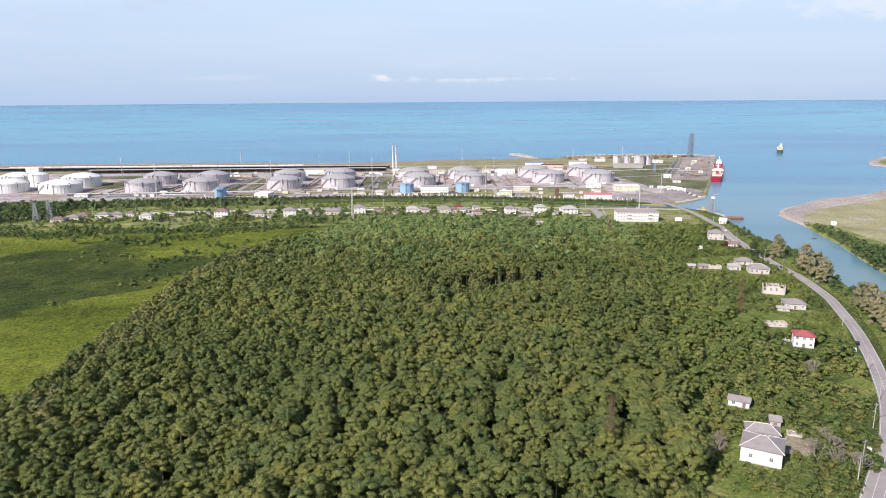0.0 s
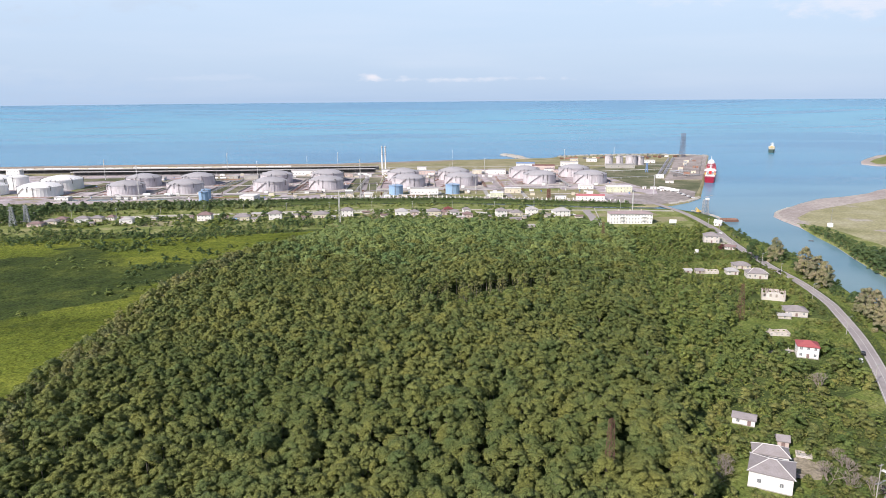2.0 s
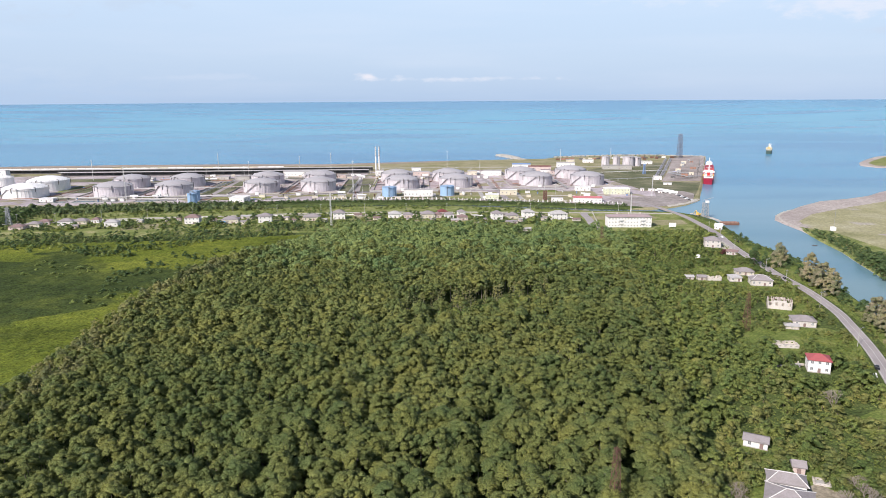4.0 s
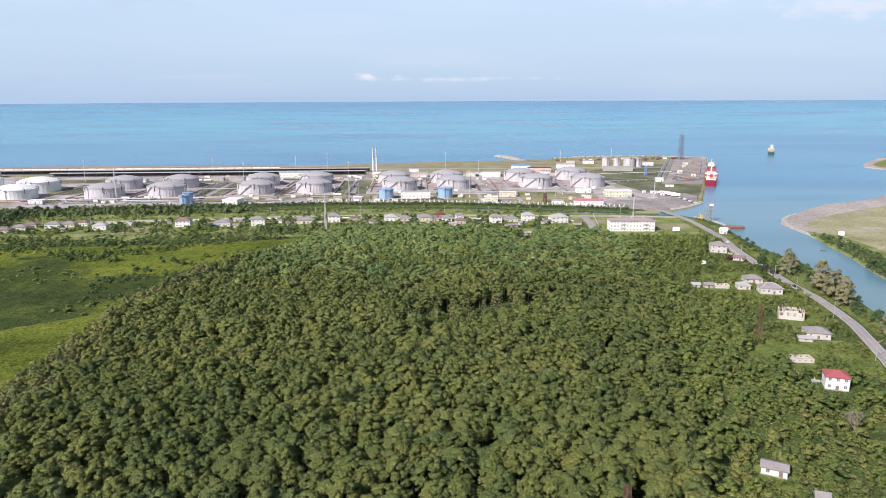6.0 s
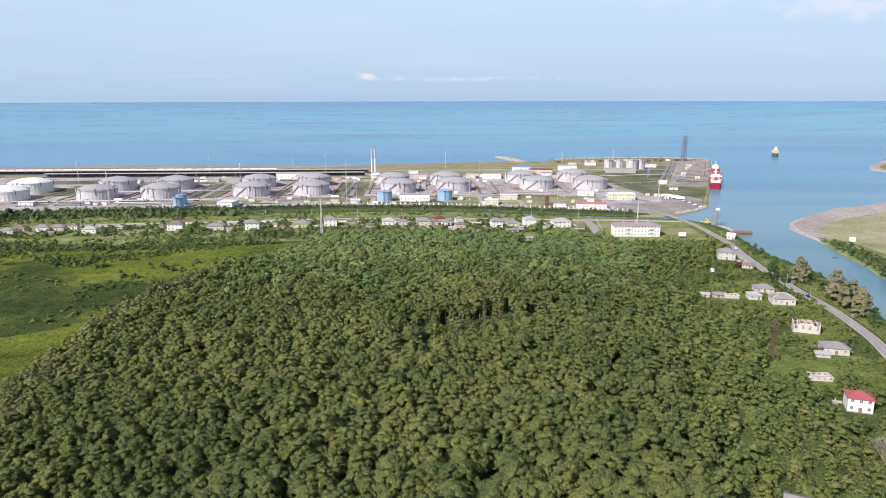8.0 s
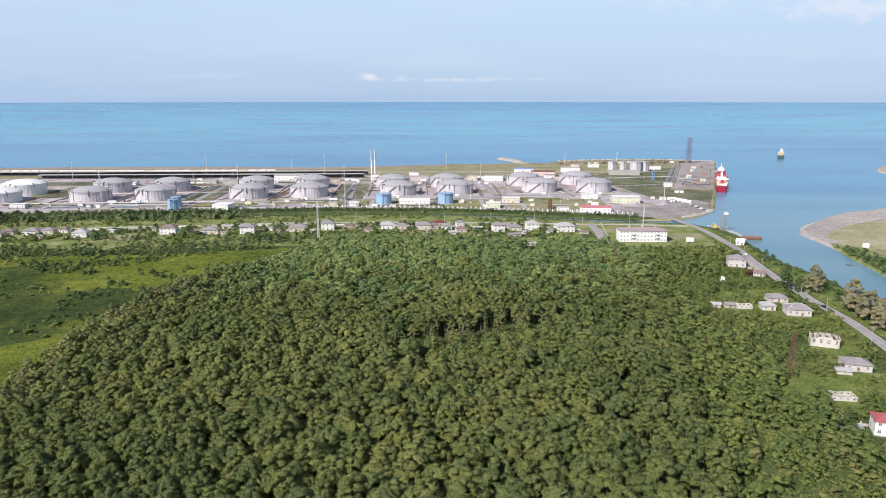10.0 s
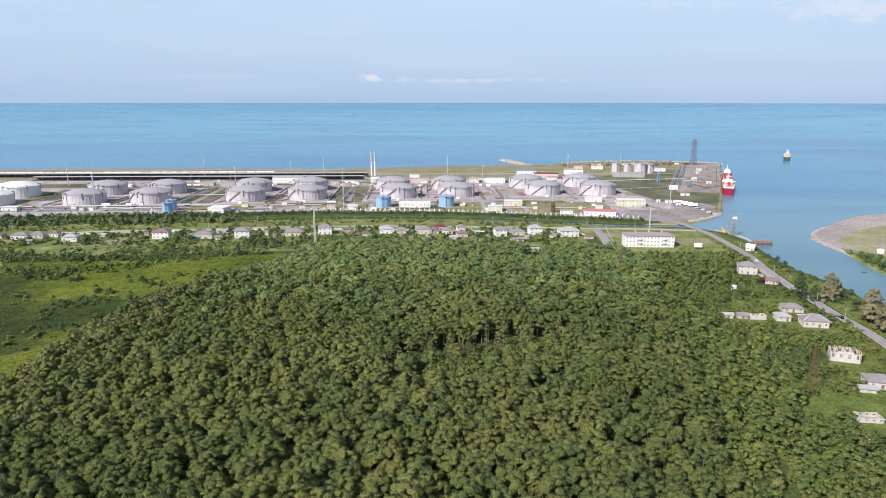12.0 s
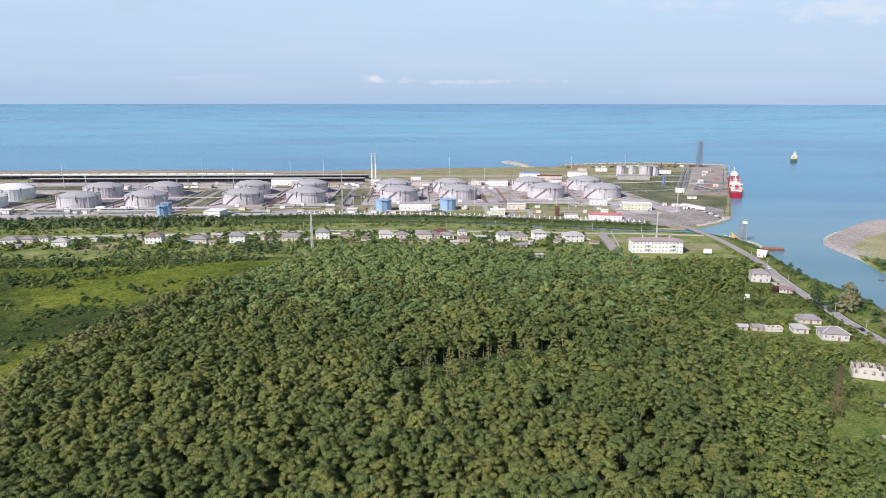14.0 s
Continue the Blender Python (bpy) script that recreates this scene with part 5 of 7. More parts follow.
WHITE2 = "white two-storey village house with a grey hipped roof"
LOW1 = "low whitewashed village house with a grey hipped roof"
for x, y, w, d, h, rise, st, wall, roof, label in (
        (-293, 569, 11.2, 8, 3.6, 1.8, 1, M_WALL, M_ROOF, LOW1), (-283, 573, 10, 8, 3.2, 1.8, 1, M_CREAM, M_ROOF, "low cream village house with a grey hipped roof"),
        (-322, 551, 11, 8, 2.8, 1.4, 1, M_PINK, M_ROOFBROWN, "low pinkish house with a broad brown roof"), (-314, 560, 10, 8, 3.2, 1.6, 1, M_CREAM, M_ROOF, "low cream house with a grey hipped roof"), (-312, 572, 9, 8, 3.0, 1.6, 1, M_PINK, M_ROOFBROWN, "low house with a brown hipped roof"),
        (-273, 578, 6.1, 6, 3.2, 1.6, 1, M_WALL, M_ROOFBROWN, "small white house with a brown hipped roof"), (-252, 560, 10.2, 8, 4.0, 1.8, 1, M_WALL, M_ROOFLIGHT, "white house with a pale hipped roof on a lawn"),
        (-191, 570, 11.5, 9, 5.4, 2.2, 2, M_WALL, M_ROOFBROWN, "white two-storey house with a brownish hipped roof"), (-160, 570, 13.0, 9, 3.6, 2.0, 1, M_CREAM, M_ROOF, "low cream house with a grey roof and a blue awning"),
        (-132, 572, 10.6, 9, 5.6, 2.2, 2, M_WALL, M_ROOF, WHITE2), (-95, 579, 13.6, 9, 3.4, 2.0, 1, M_CREAM, M_ROOF, "long low cream house with a grey hipped roof"),
        (-73, 585, 10.0, 9, 5.6, 2.2, 2, M_WALL, M_ROOF, WHITE2), (-26, 587, 10.8, 9, 3.8, 2.2, 1, M_WALL, M_ROOFLIGHT, "white house with a pale grey hipped roof"),
        (-15, 589, 7.8, 7, 3.0, 1.7, 1, M_PINK, M_ROOF, "small pinkish house with a grey roof"), (2, 585, 11.6, 9, 4.0, 2.2, 1, M_CREAM, M_ROOF, "cream house with a broad grey hipped roof"),
        (10.5, 587, 5.6, 7, 3.2, 1.8, 1, M_PINK, M_ROOFBROWN, "narrow pinkish house with a brown roof"), (15, 600, 7.6, 7, 3.4, 1.8, 1, M_PINK, M_ROOFDARKRED, "house with a dark red hipped roof"),
        (20, 584, 7.4, 8, 3.4, 1.9, 1, M_WALL, M_ROOF, LOW1), (31, 597, 6.4, 6, 3.6, 1.6, 1, M_WALL, M_ROOF, LOW1), (31, 574, 8.0, 7, 3.2, 1.6, 1, M_PINK, M_ROOFBROWN, "low pinkish house with a brown roof"),
        (60, 576, 8.6, 8, 5.4, 2.1, 2, M_WALL, M_ROOF, WHITE2), (73, 579, 9.9, 8, 3.2, 1.8, 1, M_CREAM, M_ROOF, "low cream house with a grey hipped roof"),
        (87, 582, 9.6, 8, 5.4, 2.0, 2, M_WALL, M_ROOFLIGHT, "white two-storey house with a pale roof"), (111, 573, 14.0, 9, 5.0, 2.4, 2, M_WALL, M_ROOFLIGHT, "broad white two-storey house with a pale grey roof")):
    house(x, y, w, d, h, rise, 4 + (x * 0.37) % 6, wall, roof, storeys=st, wins=4 if w > 11 else 3, label=label)
awning = thing("awning", -165, 567.5, LAND, 4, "bright blue tarpaulin awning beside a low house", "awning")
part("cloth", boxes((-2, 2, -0.2, 1.6, 2.4, 2.5), (-2, 2, -0.25, -0.2, 1.5, 2.5)), M_BLUECLOTH, awning)
for px in (-1.9, 1.9):
    part("post", boxes((px - 0.06, px + 0.06, -0.15, -0.03, 0, 2.4)), M_STEEL, awning)
house(-146, 592, 22, 5, 2.4, 0.8, 3, M_OLDWALL, M_ROOFLIGHT, "gable", wins=4, side=1, label="long low shed with a pale sheet roof", name="shed", category="shed")
house(78, 526, 5.5, 4, 1.9, 0.7, 8, M_OLDWALL, M_ROOFLIGHT, "gable", wins=1, side=1, label="small shed with a pale sheet roof among bushes", name="shed", category="shed", door=False)
house(70, 556, 9, 5, 2.2, 0.9, 12, M_OLDWALL, M_ROOF, "gable", wins=2, side=1, label="weathered outbuilding with a sheet roof", name="shed", category="shed")
house(45, 553, 6, 4, 2.0, 0.7, -10, M_OLDWALL, M_ROOFLIGHT, "gable", wins=1, side=1, label="weathered outbuilding with a sheet roof", name="shed", category="shed")


r_shed = random.Random(21)
for hx, hy in ((-278, 556), (-262, 578), (-236, 576), (-206, 582), (-175, 578), (-148, 566), (-118, 584), (-108, 572), (-84, 574), (-58, 598), (-40, 578), (-14, 574), (6, 572), (24, 566), (42, 584), (50, 572), (68, 592), (80, 566), (98, 570), (124, 566)):
    w = r_shed.uniform(3.0, 6.5)
    house(hx, hy, w, w * 0.7, r_shed.uniform(1.8, 2.6), 0.7, r_shed.uniform(-15, 25), r_shed.choice((M_OLDWALL, M_PINK, M_CREAM)), r_shed.choice((M_ROOF, M_ROOFLIGHT, M_ROOFBROWN)), "gable", wins=1, side=1, label="small weathered garden shed beside a village house", name="shed", category="shed", door=False)


def garden_wall(x, y, length, turn, mat, label):
    root = thing("garden_wall", x, y, LAND, turn, label, "wall", "garden walls")
    part("wall", boxes((-length / 2, length / 2, -0.1, 0.1, 0, 0.9)), mat, root)
    for k in range(int(length / 4) + 1):
        px = -length / 2 + k * 4
        part("pillar", boxes((px - 0.2, px + 0.2, -0.2, 0.2, 0, 1.6)), mat, root)


for k in range(14):
    garden_wall(-290 + k * 31, 600 - 0.0006 * (k * 31 - 200) ** 2 + 6, 22, 2 - k * 0.3, M_WALL if k % 2 else M_CONCRETE, "low pale garden wall along the village road")
for hx, hy in ((-216, 580), (-150, 584), (-104, 590), (-52, 600), (-8, 596), (40, 592), (68, 588), (100, 590)):
    garden_wall(hx, hy, 24, 94, M_OLDWALL, "weathered garden wall between two plots")
garden_wall(141.3, 574, 74, 81, M_CONCRETE, "pale wall beside the concrete side road")


def apartment_block(x, y, turn):
    root = thing("apartment_block", x, y, LAND, turn, "long white three-storey block with a brown roof", "building")
    w, d, h = 33.6, 11, 8.4
    part("wall", boxes((-w / 2, w / 2, 0, d, 0, h)), M_WALL, root)
    bm = roof_bm("hip", w, d, h, 1.5, 0.6)
    bm.transform(pose(0, d / 2, 0))
    part("roof", bm, M_ROOFDUSK, root)
    for s in range(3):
        for k in range(14):
            ob = part("window", WINDOW, None, root)
            ob.matrix_basis = pose((k + 0.5) / 14 * w - w / 2, 0, 0.9 + s * 2.7) @ Matrix.Scale(0.74, 4)
            part("pane", WINDOW_PANE, None, ob)
        for k in (3, 10):
            bx = (k + 1) / 14 * w - w / 2
            part("balcony", boxes((bx - 1.6, bx + 1.6, -1.1, 0, s * 2.7 + 0.25, s * 2.7 + 0.4), (bx - 1.6, bx + 1.6, -1.1, -1.03, s * 2.7 + 0.4, s * 2.7 + 1.25), (bx - 1.6, bx - 1.53, -1.03, 0, s * 2.7 + 0.4, s * 2.7 + 1.25), (bx + 1.53, bx + 1.6, -1.03, 0, s * 2.7 + 0.4, s * 2.7 + 1.25)), M_WHITE, root)
    for k in (-9, 0, 9):
        part("chimney", boxes((k - 0.4, k + 0.4, d / 2 - 0.4, d / 2 + 0.4, h + 1.2, h + 2.7)), M_OLDWALL, root)


apartment_block(159, 537, -3)
house(193.4, 463, 10, 9, 5.0, 2.2, -16, M_DULL, M_ROOF, storeys=2, label="two-storey grey-white house with a hipped roof near the road")
house(196.5, 441, 6.5, 4.5, 2.4, 1.0, -30, M_DULL, M_ROOFBROWN, "gable", label="long low house with a brown roof", wins=4)
house(147, 383, 4.4, 3.4, 1.9, 0.8, -6, M_OLDWALL, M_ROOFLIGHT, "gable", wins=1, side=1, label="small grey outbuilding with a sheet roof", name="shed", category="shed")
house(153.5, 382, 4.4, 3.6, 2.0, 0.9, -6, M_OLDWALL, M_ROOF, "gable", wins=1, side=1, label="small grey outbuilding with a sheet roof", name="shed", category="shed")
house(170.6, 378, 6.2, 6, 2.6, 1.3, -10, M_DULL, M_ROOFLIGHT, label="small white house with a pale hipped roof", wins=2)
house(182, 391, 9.2, 7, 2.4, 1.6, -10, M_OLDWALL, M_ROOF, "hip", label="low weathered house with a grey hipped roof")
house(180.6, 369, 10.6, 8, 3.4, 2.0, -12, M_DULL, M_ROOF, label="white bungalow with a grey hipped roof and pale ridges", ridge=True, wins=4)
house(167.3, 303.6, 9.4, 7.5, 3.0, 1.6, -15, M_DULL, M_ROOF, label="low white house with an old grey roof", wins=3)
house(160.5, 301, 5.5, 4, 1.7, 0.6, -14, M_OLDWALL, M_ROOFLIGHT, "gable", wins=1, side=1, label="lean-to shed with a pale sheet roof", name="shed", category="shed", door=False)
house(145.2, 254.2, 7.4, 6.6, 5.0, 1.5, -21, M_WALL, M_ROOFRED, storeys=2, label="white two-storey house with a bright red hipped roof", wins=3, side=2)
house(96.2, 201.6, 6.4, 4.4, 2.4, 0.9, -29, M_WALL, M_ROOF, "gable", wins=2, side=1, label="small white shed with a grey ridged roof", name="shed", category="shed")
house(86.9, 166.3, 10.4, 9.2, 4.9, 2.0, -29, M_WALL, M_ROOF, storeys=1, door=False, label="white two-storey house with a grey hipped roof and pale ridges", ridge=True, wins=2, side=1)
house(92.3, 177, 8.8, 5.2, 4.3, 1.6, -22, M_WALL, M_ROOF, label="grey-roofed wing behind the white house", ridge=True, wins=3, name="annex", category="house")
house(101.2, 187.4, 3.0, 3.2, 2.6, 1.1, -20, M_PINK, M_ROOF, "gable", wins=1, side=1, label="small pinkish garden hut with a grey roof", name="hut", category="hut")


def ruin(x, y, w, d, h, turn, label, rafters=True):
    """Roofless walls with empty openings and a few bare rafters."""
    root = thing("ruined_house", x, y, LAND, turn, label, "ruin")
    t = 0.4
    n = 4
    for face, (fw, rot, px, py) in {"front": (w, 0, 0, 0), "back": (w, 0, 0, d - t), "left": (d, 90, -w / 2 + t, 0), "right": (d, 90, w / 2, 0)}.items():
        bm = bmesh.new()
        x0, x1 = (-fw / 2, fw / 2) if rot == 0 else (0.0, fw)
        cell = (x1 - x0) / n
        for k in range(n):
            a = x0 + k * cell
            top = h * (0.9 + 0.1 * math.sin(k * 2.1 + fw))
            box(bm, a, a + cell * 0.3, 0, t, 0, top)
            box(bm, a + cell * 0.7, a + cell, 0, t, 0, top)
            box(bm, a + cell * 0.3, a + cell * 0.7, 0, t, 0, h * 0.38)
            box(bm, a + cell * 0.3, a + cell * 0.7, 0, t, h * 0.74, top * 0.98)
        bmesh.ops.remove_doubles(bm, verts=bm.verts, dist=0.001)
        ob = part("wall", bm, M_OLDWALL if face != "front" else M_DULL, root)
        ob.matrix_basis = pose(px, py, 0, 0, 0, rot)
    part("floor_slab", boxes((-w / 2 + t, w / 2 - t, t, d - t, 0.02, 0.2)), M_CONCRETE, root)
    if rafters:
        for k in range(9):
            bx = -w / 2 + 0.6 + k * (w - 1.2) / 8
            part("rafter", beam(beam(bmesh.new(), (bx, 0.1, h * 0.97), (bx, d / 2, h * 1.1), 0.24), (bx, d / 2, h * 1.1), (bx, d - 0.1, h * 0.97), 0.22), M_PINK if k % 2 else M_ROOFBROWN, root)


ruin(169.3, 329, 10.8, 6.4, 4.6, -24, "roofless white house with bare reddish rafters")
ruin(147, 279, 8.6, 5, 1.7, -8, "low remains of whitewashed walls", False)
ruin(160, 381, 8, 4, 2.0, -6, "low crumbling grey walls beside a hut", False)
ruin(104.5, 182, 4.2, 3.2, 0.7, -24, "crumbling rubble walls beside the hut", False)


for gx, gy, ln, turn in ((140.6, 262, 6, -14), (146.4, 261.4, 5, 20), (137.0, 264.6, 4, 50), (135.6, 270, 3.4, -30), (150.5, 268, 5, 80)):
    garden_wall(gx, gy, ln, turn, M_OLDWALL, "broken pale rubble wall beside the red-roofed house")


def slab_heap(x, y, turn):
    r = random.Random(5)
    root = thing("roof_sheets", x, y, LAND, turn, "heap of fallen bluish grey roof sheets", "rubble")
    for k in range(9):
        ob = part("sheet", boxes((-1.6, 1.6, -0.9, 0.9, 0, 0.06)), M_ROOFLIGHT, root)
        ob.matrix_basis = pose(r.uniform(-4, 4), r.uniform(-1, 1), 0.25 + 0.09 * k, r.uniform(-12, 12), r.uniform(-12, 12), r.uniform(0, 90))


slab_heap(137, 261, -10)


def fence_line(points, gap, post_h, label, name="fence", panel=True, mat=None):
    """A wall of white posts with panels between them."""
    root = thing(name, points[0][0], points[0][1], LAND, 0, label, "fence")
    o = Vector((points[0][0], points[0][1], 0))
    for a, b in zip(points, points[1:]):
        a, b = Vector((*a, 0)) - o, Vector((*b, 0)) - o
        n = max(1, int((b - a).length / gap))
        for k in range(n):
            p, q = a.lerp(b, k / n), a.lerp(b, (k + 1) / n)
            ob = part("post", POST, None, root)
            ob.matrix_basis = pose(*p) @ Matrix.Diagonal((1, 1, post_h / 2.6, 1))
            if panel:
                ob = part("panel", beam(bmesh.new(), p + Vector((0, 0, 0.75)), q + Vector((0, 0, 0.75)), 0.12), mat or M_WHITE, root)


POST = finish(boxes((-0.36, 0.36, -0.3, 0.3, 0, 2.5), (-0.44, 0.44, -0.37, 0.37, 2.5, 2.62)), M_WHITE)
fence_line([(-103, 697), (-26, 697), (15, 691), (75, 679), (122, 667), (190, 650)], 4.3, 2.5, "white concrete perimeter wall with square posts along the canal")
fence_line([(122, 668), (165, 676), (178, 690)], 6.2, 2.0, "white fence beside the terminal gate")

# ---- tank farm ----
RIB = {}


def tank(x, y, r, h, dome, shell, top, turn, label, group="storage tanks", stair=True, ribs=40):
    root = thing("storage_tank", x, y, LAND, turn, label, "storage tank", group)
    key = (r, h, dome, shell.name)
    if key not in RIB:
        n = 64
        bm = bmesh.new()
        # fluted shell plates
        m = ribs * 4
        ring = [[bm.verts.new((math.cos(k * math.tau / m) * (r + (0.14 if k % 4 == 0 else 0)), math.sin(k * math.tau / m) * (r + (0.14 if k % 4 == 0 else 0)), z)) for k in range(m)] for z in (0, h)]
        for k in range(m):
            bm.faces.new((ring[0][k], ring[0][(k + 1) % m], ring[1][(k + 1) % m], ring[1][k]))
        bands = bmesh.new()
        for z in (h - 0.25, h * 0.86):
            tube(bands, (0, 0, z - 0.12), (0, 0, z + 0.12), r + 0.35, r + 0.35, n)
        cap = bmesh.new()
        rings = []
        for k in range(7):
            q = r * (1 - k / 7) + (0.3 if k == 0 else 0)
            z = h + dome * (1 - (1 - k / 7) ** 2)
            rings.append([cap.verts.new((q * math.cos(i * math.tau / n), q * math.sin(i * math.tau / n), z)) for i in range(n)])
        tip = cap.verts.new((0, 0, h + dome))
        for p, q in zip(rings, rings[1:]):
            for i in range(n):
                cap.faces.new((p[i], p[(i + 1) % n], q[(i + 1) % n], q[i]))
        for i in range(n):
            cap.faces.new((rings[-1][i], rings[-1][(i + 1) % n], tip))
        vent = tube(tube(bmesh.new(), (0, 0, h + dome - 0.3), (0, 0, h + dome + 0.8), 0.5), (0, 0, h + dome + 0.8), (0, 0, h + dome + 1.0), 0.9)
        rail = bmesh.new()
        for i in range(n):
            a, b = i * math.tau / n, (i + 1) * math.tau / n
            for z in (0.55, 1.1):
                beam(rail, (math.cos(a) * r, math.sin(a) * r, h + z), (math.cos(b) * r, math.sin(b) * r, h + z), 0.07)
            if i % 2 == 0:
                beam(rail, (math.cos(a) * r, math.sin(a) * r, h), (math.cos(a) * r, math.sin(a) * r, h + 1.1), 0.07)
        steps = bmesh.new()
        m = 26
        for i in range(m):
            a, b = math.radians(205 + 40 * i / m), math.radians(205 + 40 * (i + 1) / m)
            q = r + 0.75
            za, zb = h * i / m, h * (i + 1) / m
            beam(steps, (math.cos(a) * q, math.sin(a) * q, za + 0.2), (math.cos(b) * q, math.sin(b) * q, zb + 0.2), 0.5)
            beam(steps, (math.cos(a) * (q + 0.4), math.sin(a) * (q + 0.4), za + 1.2), (math.cos(b) * (q + 0.4), math.sin(b) * (q + 0.4), zb + 1.2), 0.08)
        base = tube(bmesh.new(), (0, 0, -0.3), (0, 0, 0.3), r + 1.0, r + 0.8, n)
        ladder = bmesh.new()
        for s in (-0.3, 0.3):
            beam(ladder, (s, -r - 0.3, 0.2), (s, -r - 0.3, h + 1.2), 0.12)
        for k in range(int(h / 0.6)):
            beam(ladder, (-0.3, -r - 0.3, 0.5 + k * 0.6), (0.3, -r - 0.3, 0.5 + k * 0.6), 0.07)
        box(ladder, -1.0, 1.0, -r - 1.3, -r + 0.2, h - 0.1, h + 0.05)
        foam = beam(beam(bmesh.new(), (r + 0.5, 0, h * 0.62), (r + 0.5, 0, h + 0.9), 0.42), (r + 0.5, 0, h + 0.9), (r - 2.4, 0, h + 1.3), 0.5)
        RIB[key] = [finish(b, mt, sm) for b, mt, sm in ((bm, shell, False), (cap, top, True), (bands, shell, False), (rail, M_STEEL, False), (steps, M_DARKSTEEL, False), (base, M_CONCRETE, False), (vent, M_STEEL, False), (ladder, M_DARKSTEEL, False), (foam, M_DARKSTEEL, False))]
    names = ("shell", "roof", "wind_girder", "handrail", "spiral_stair", "base_ring", "vent", "ladder", "foam_pipe")
    for nm, me in zip(names, RIB[key]):
        if nm in ("spiral_stair", "foam_pipe") and not stair:
            continue
        for k in range(6 if nm == "foam_pipe" else 1):
            part(nm, me, None, root).matrix_basis = pose(0, 0, 0, 0, 0, k * 60 + 15 if nm == "foam_pipe" else 0)
    return root


GREYTANK = "large grey steel oil storage tank with a domed roof"
FARM = ((-333, 745), (-343, 815), (-272, 754), (-281, 822), (-181, 766), (-190, 834), (-120, 774), (-129, 844), (-27, 786), (-36, 848), (34, 794), (27, 853), (128, 808), (118, 866), (188, 806), (183, 876))
for k, (x, y) in enumerate(FARM):
    tank(x, y, 19.3, 10.6, 4.4, M_TANK, M_TANKTOP, (k * 37) % 50 - 25, GREYTANK)
    hut = thing("pump_box", x + 1, y - 26, LAND, 0, "small white valve box in front of a tank", "utility box", "valve boxes")
    part("body", boxes((-1.8, 1.8, -1.2, 1.2, 0, 3.0)), M_WHITE, hut)
    part("lid", boxes((-2.0, 2.0, -1.4, 1.4, 3.0, 3.2)), M_ROOFLIGHT, hut)
for x, y, r, h in ((-486, 750, 19.3, 10.2), (-423, 740, 21.4, 10.2), (-429, 796, 21.4, 11.5), (-520, 820, 19.3, 10.2)):
    tank(x, y, r, h, 4.6, M_WHITETANK, M_WHITETANK, 10, "large bright white oil storage tank with a domed roof")
tank(-482, 800, 10.6, 14.0, 2.4, M_WHITETANK, M_WHITETANK, 0, "narrow tall white storage tank", stair=False)
for x, y, r, h in ((-38, 718, 7.3, 10.0), (22, 722, 7.3, 10.0), (-229, 684, 4.5, 9.8), (-232, 701, 4.6, 9.8)):
    tank(x, y, r, h, 0.8, M_BLUETANK, M_BLUETANK, 0, "light blue cylindrical water tank", "water tanks", stair=False, ribs=18)
for x, y, r, h in ((262, 1006, 5.6, 14.0), (278, 1006, 5.0, 13.4), (296, 1008, 8.0, 13.6), (310, 1012, 6.0, 12)):
    tank(x, y, r, h, 1.2, M_TANK, M_TANKTOP, 0, "tall pale grey cylindrical silo", "silos", stair=False, ribs=20)


def bund(x, y, w, d):
    root = thing("bund_wall", x, y, LAND, 1, "low pale concrete wall round the tanks", "wall", "bund walls")
    for x0, x1, y0, y1 in ((-w / 2, w / 2, -d / 2, -d / 2 + 0.5), (-w / 2, w / 2, d / 2 - 0.5, d / 2), (-w / 2, -w / 2 + 0.5, -d / 2 + 0.5, d / 2 - 0.5), (w / 2 - 0.5, w / 2, -d / 2 + 0.5, d / 2 - 0.5)):
        part("wall", boxes((x0, x1, y0, y1, 0, 1.3)), M_CONCRETE, root)


for k in range(0, 16, 2):
    (ax, ay), (bx, by) = FARM[k], FARM[k + 1]
    bund((ax + bx) / 2, (ay + by) / 2, 56, abs(by - ay) + 52)
    mx, my, hw, hd = (ax + bx) / 2, (ay + by) / 2, 27.4, abs(by - ay) / 2 + 25.4
    sheet("tank_pad", [(mx - hw + 1, my - hd), (mx + hw + 1, my - hd), (mx + hw - 1, my + hd), (mx - hw - 1, my + hd)], LAND + 0.2, M_PAD, "pinkish brown gravel floor inside a tank bund")


def plain_building(x, y, w, d, h, turn, wall, roof, label, wins=6, name="building", rise=0.0, storeys=1, side=2):
    if len(label.split()) < 5:
        label += " on the terminal"
    return house(x, y, w, d, h, rise, turn, wall, roof, "gable" if rise else "flat", storeys, wins, side, label, name, category="building")


plain_building(-8, 710, 29.5, 9, 7.6, 0, M_WALL, M_ROOFLIGHT, "long white pump house with a flat roof", 8)
plain_building(199, 716, 26, 12, 6.2, -6, M_GREENWALL, M_WHITE, "pale green two-storey office building with a flat roof", 8, storeys=2)
plain_building(156, 664, 27, 11, 4.6, -8, M_WALL, M_ROOFROSE, "white building with a rose red low roof", 7, rise=1.2)
plain_building(157, 672, 6, 5, 7.5, -8, M_WALL, M_WHITE, "white tower room above a red roof", 2)
plain_building(86, 720, 17, 8, 5.2, -4, M_CREAM, M_WHITE, "cream flat-roofed service building", 4)
plain_building(66, 690, 13, 9, 4.8, -4, M_GREENWALL, M_WHITE, "pale green flat-roofed service building", 4)
plain_building(-186, 683, 15, 16, 5.0, -8, M_WALL, M_WHITE, "white shed with a bright flat roof", 3)
plain_building(-66, 706, 9, 7, 3.2, 0, M_CREAM, M_WHITE, "low cream gatehouse", 3)
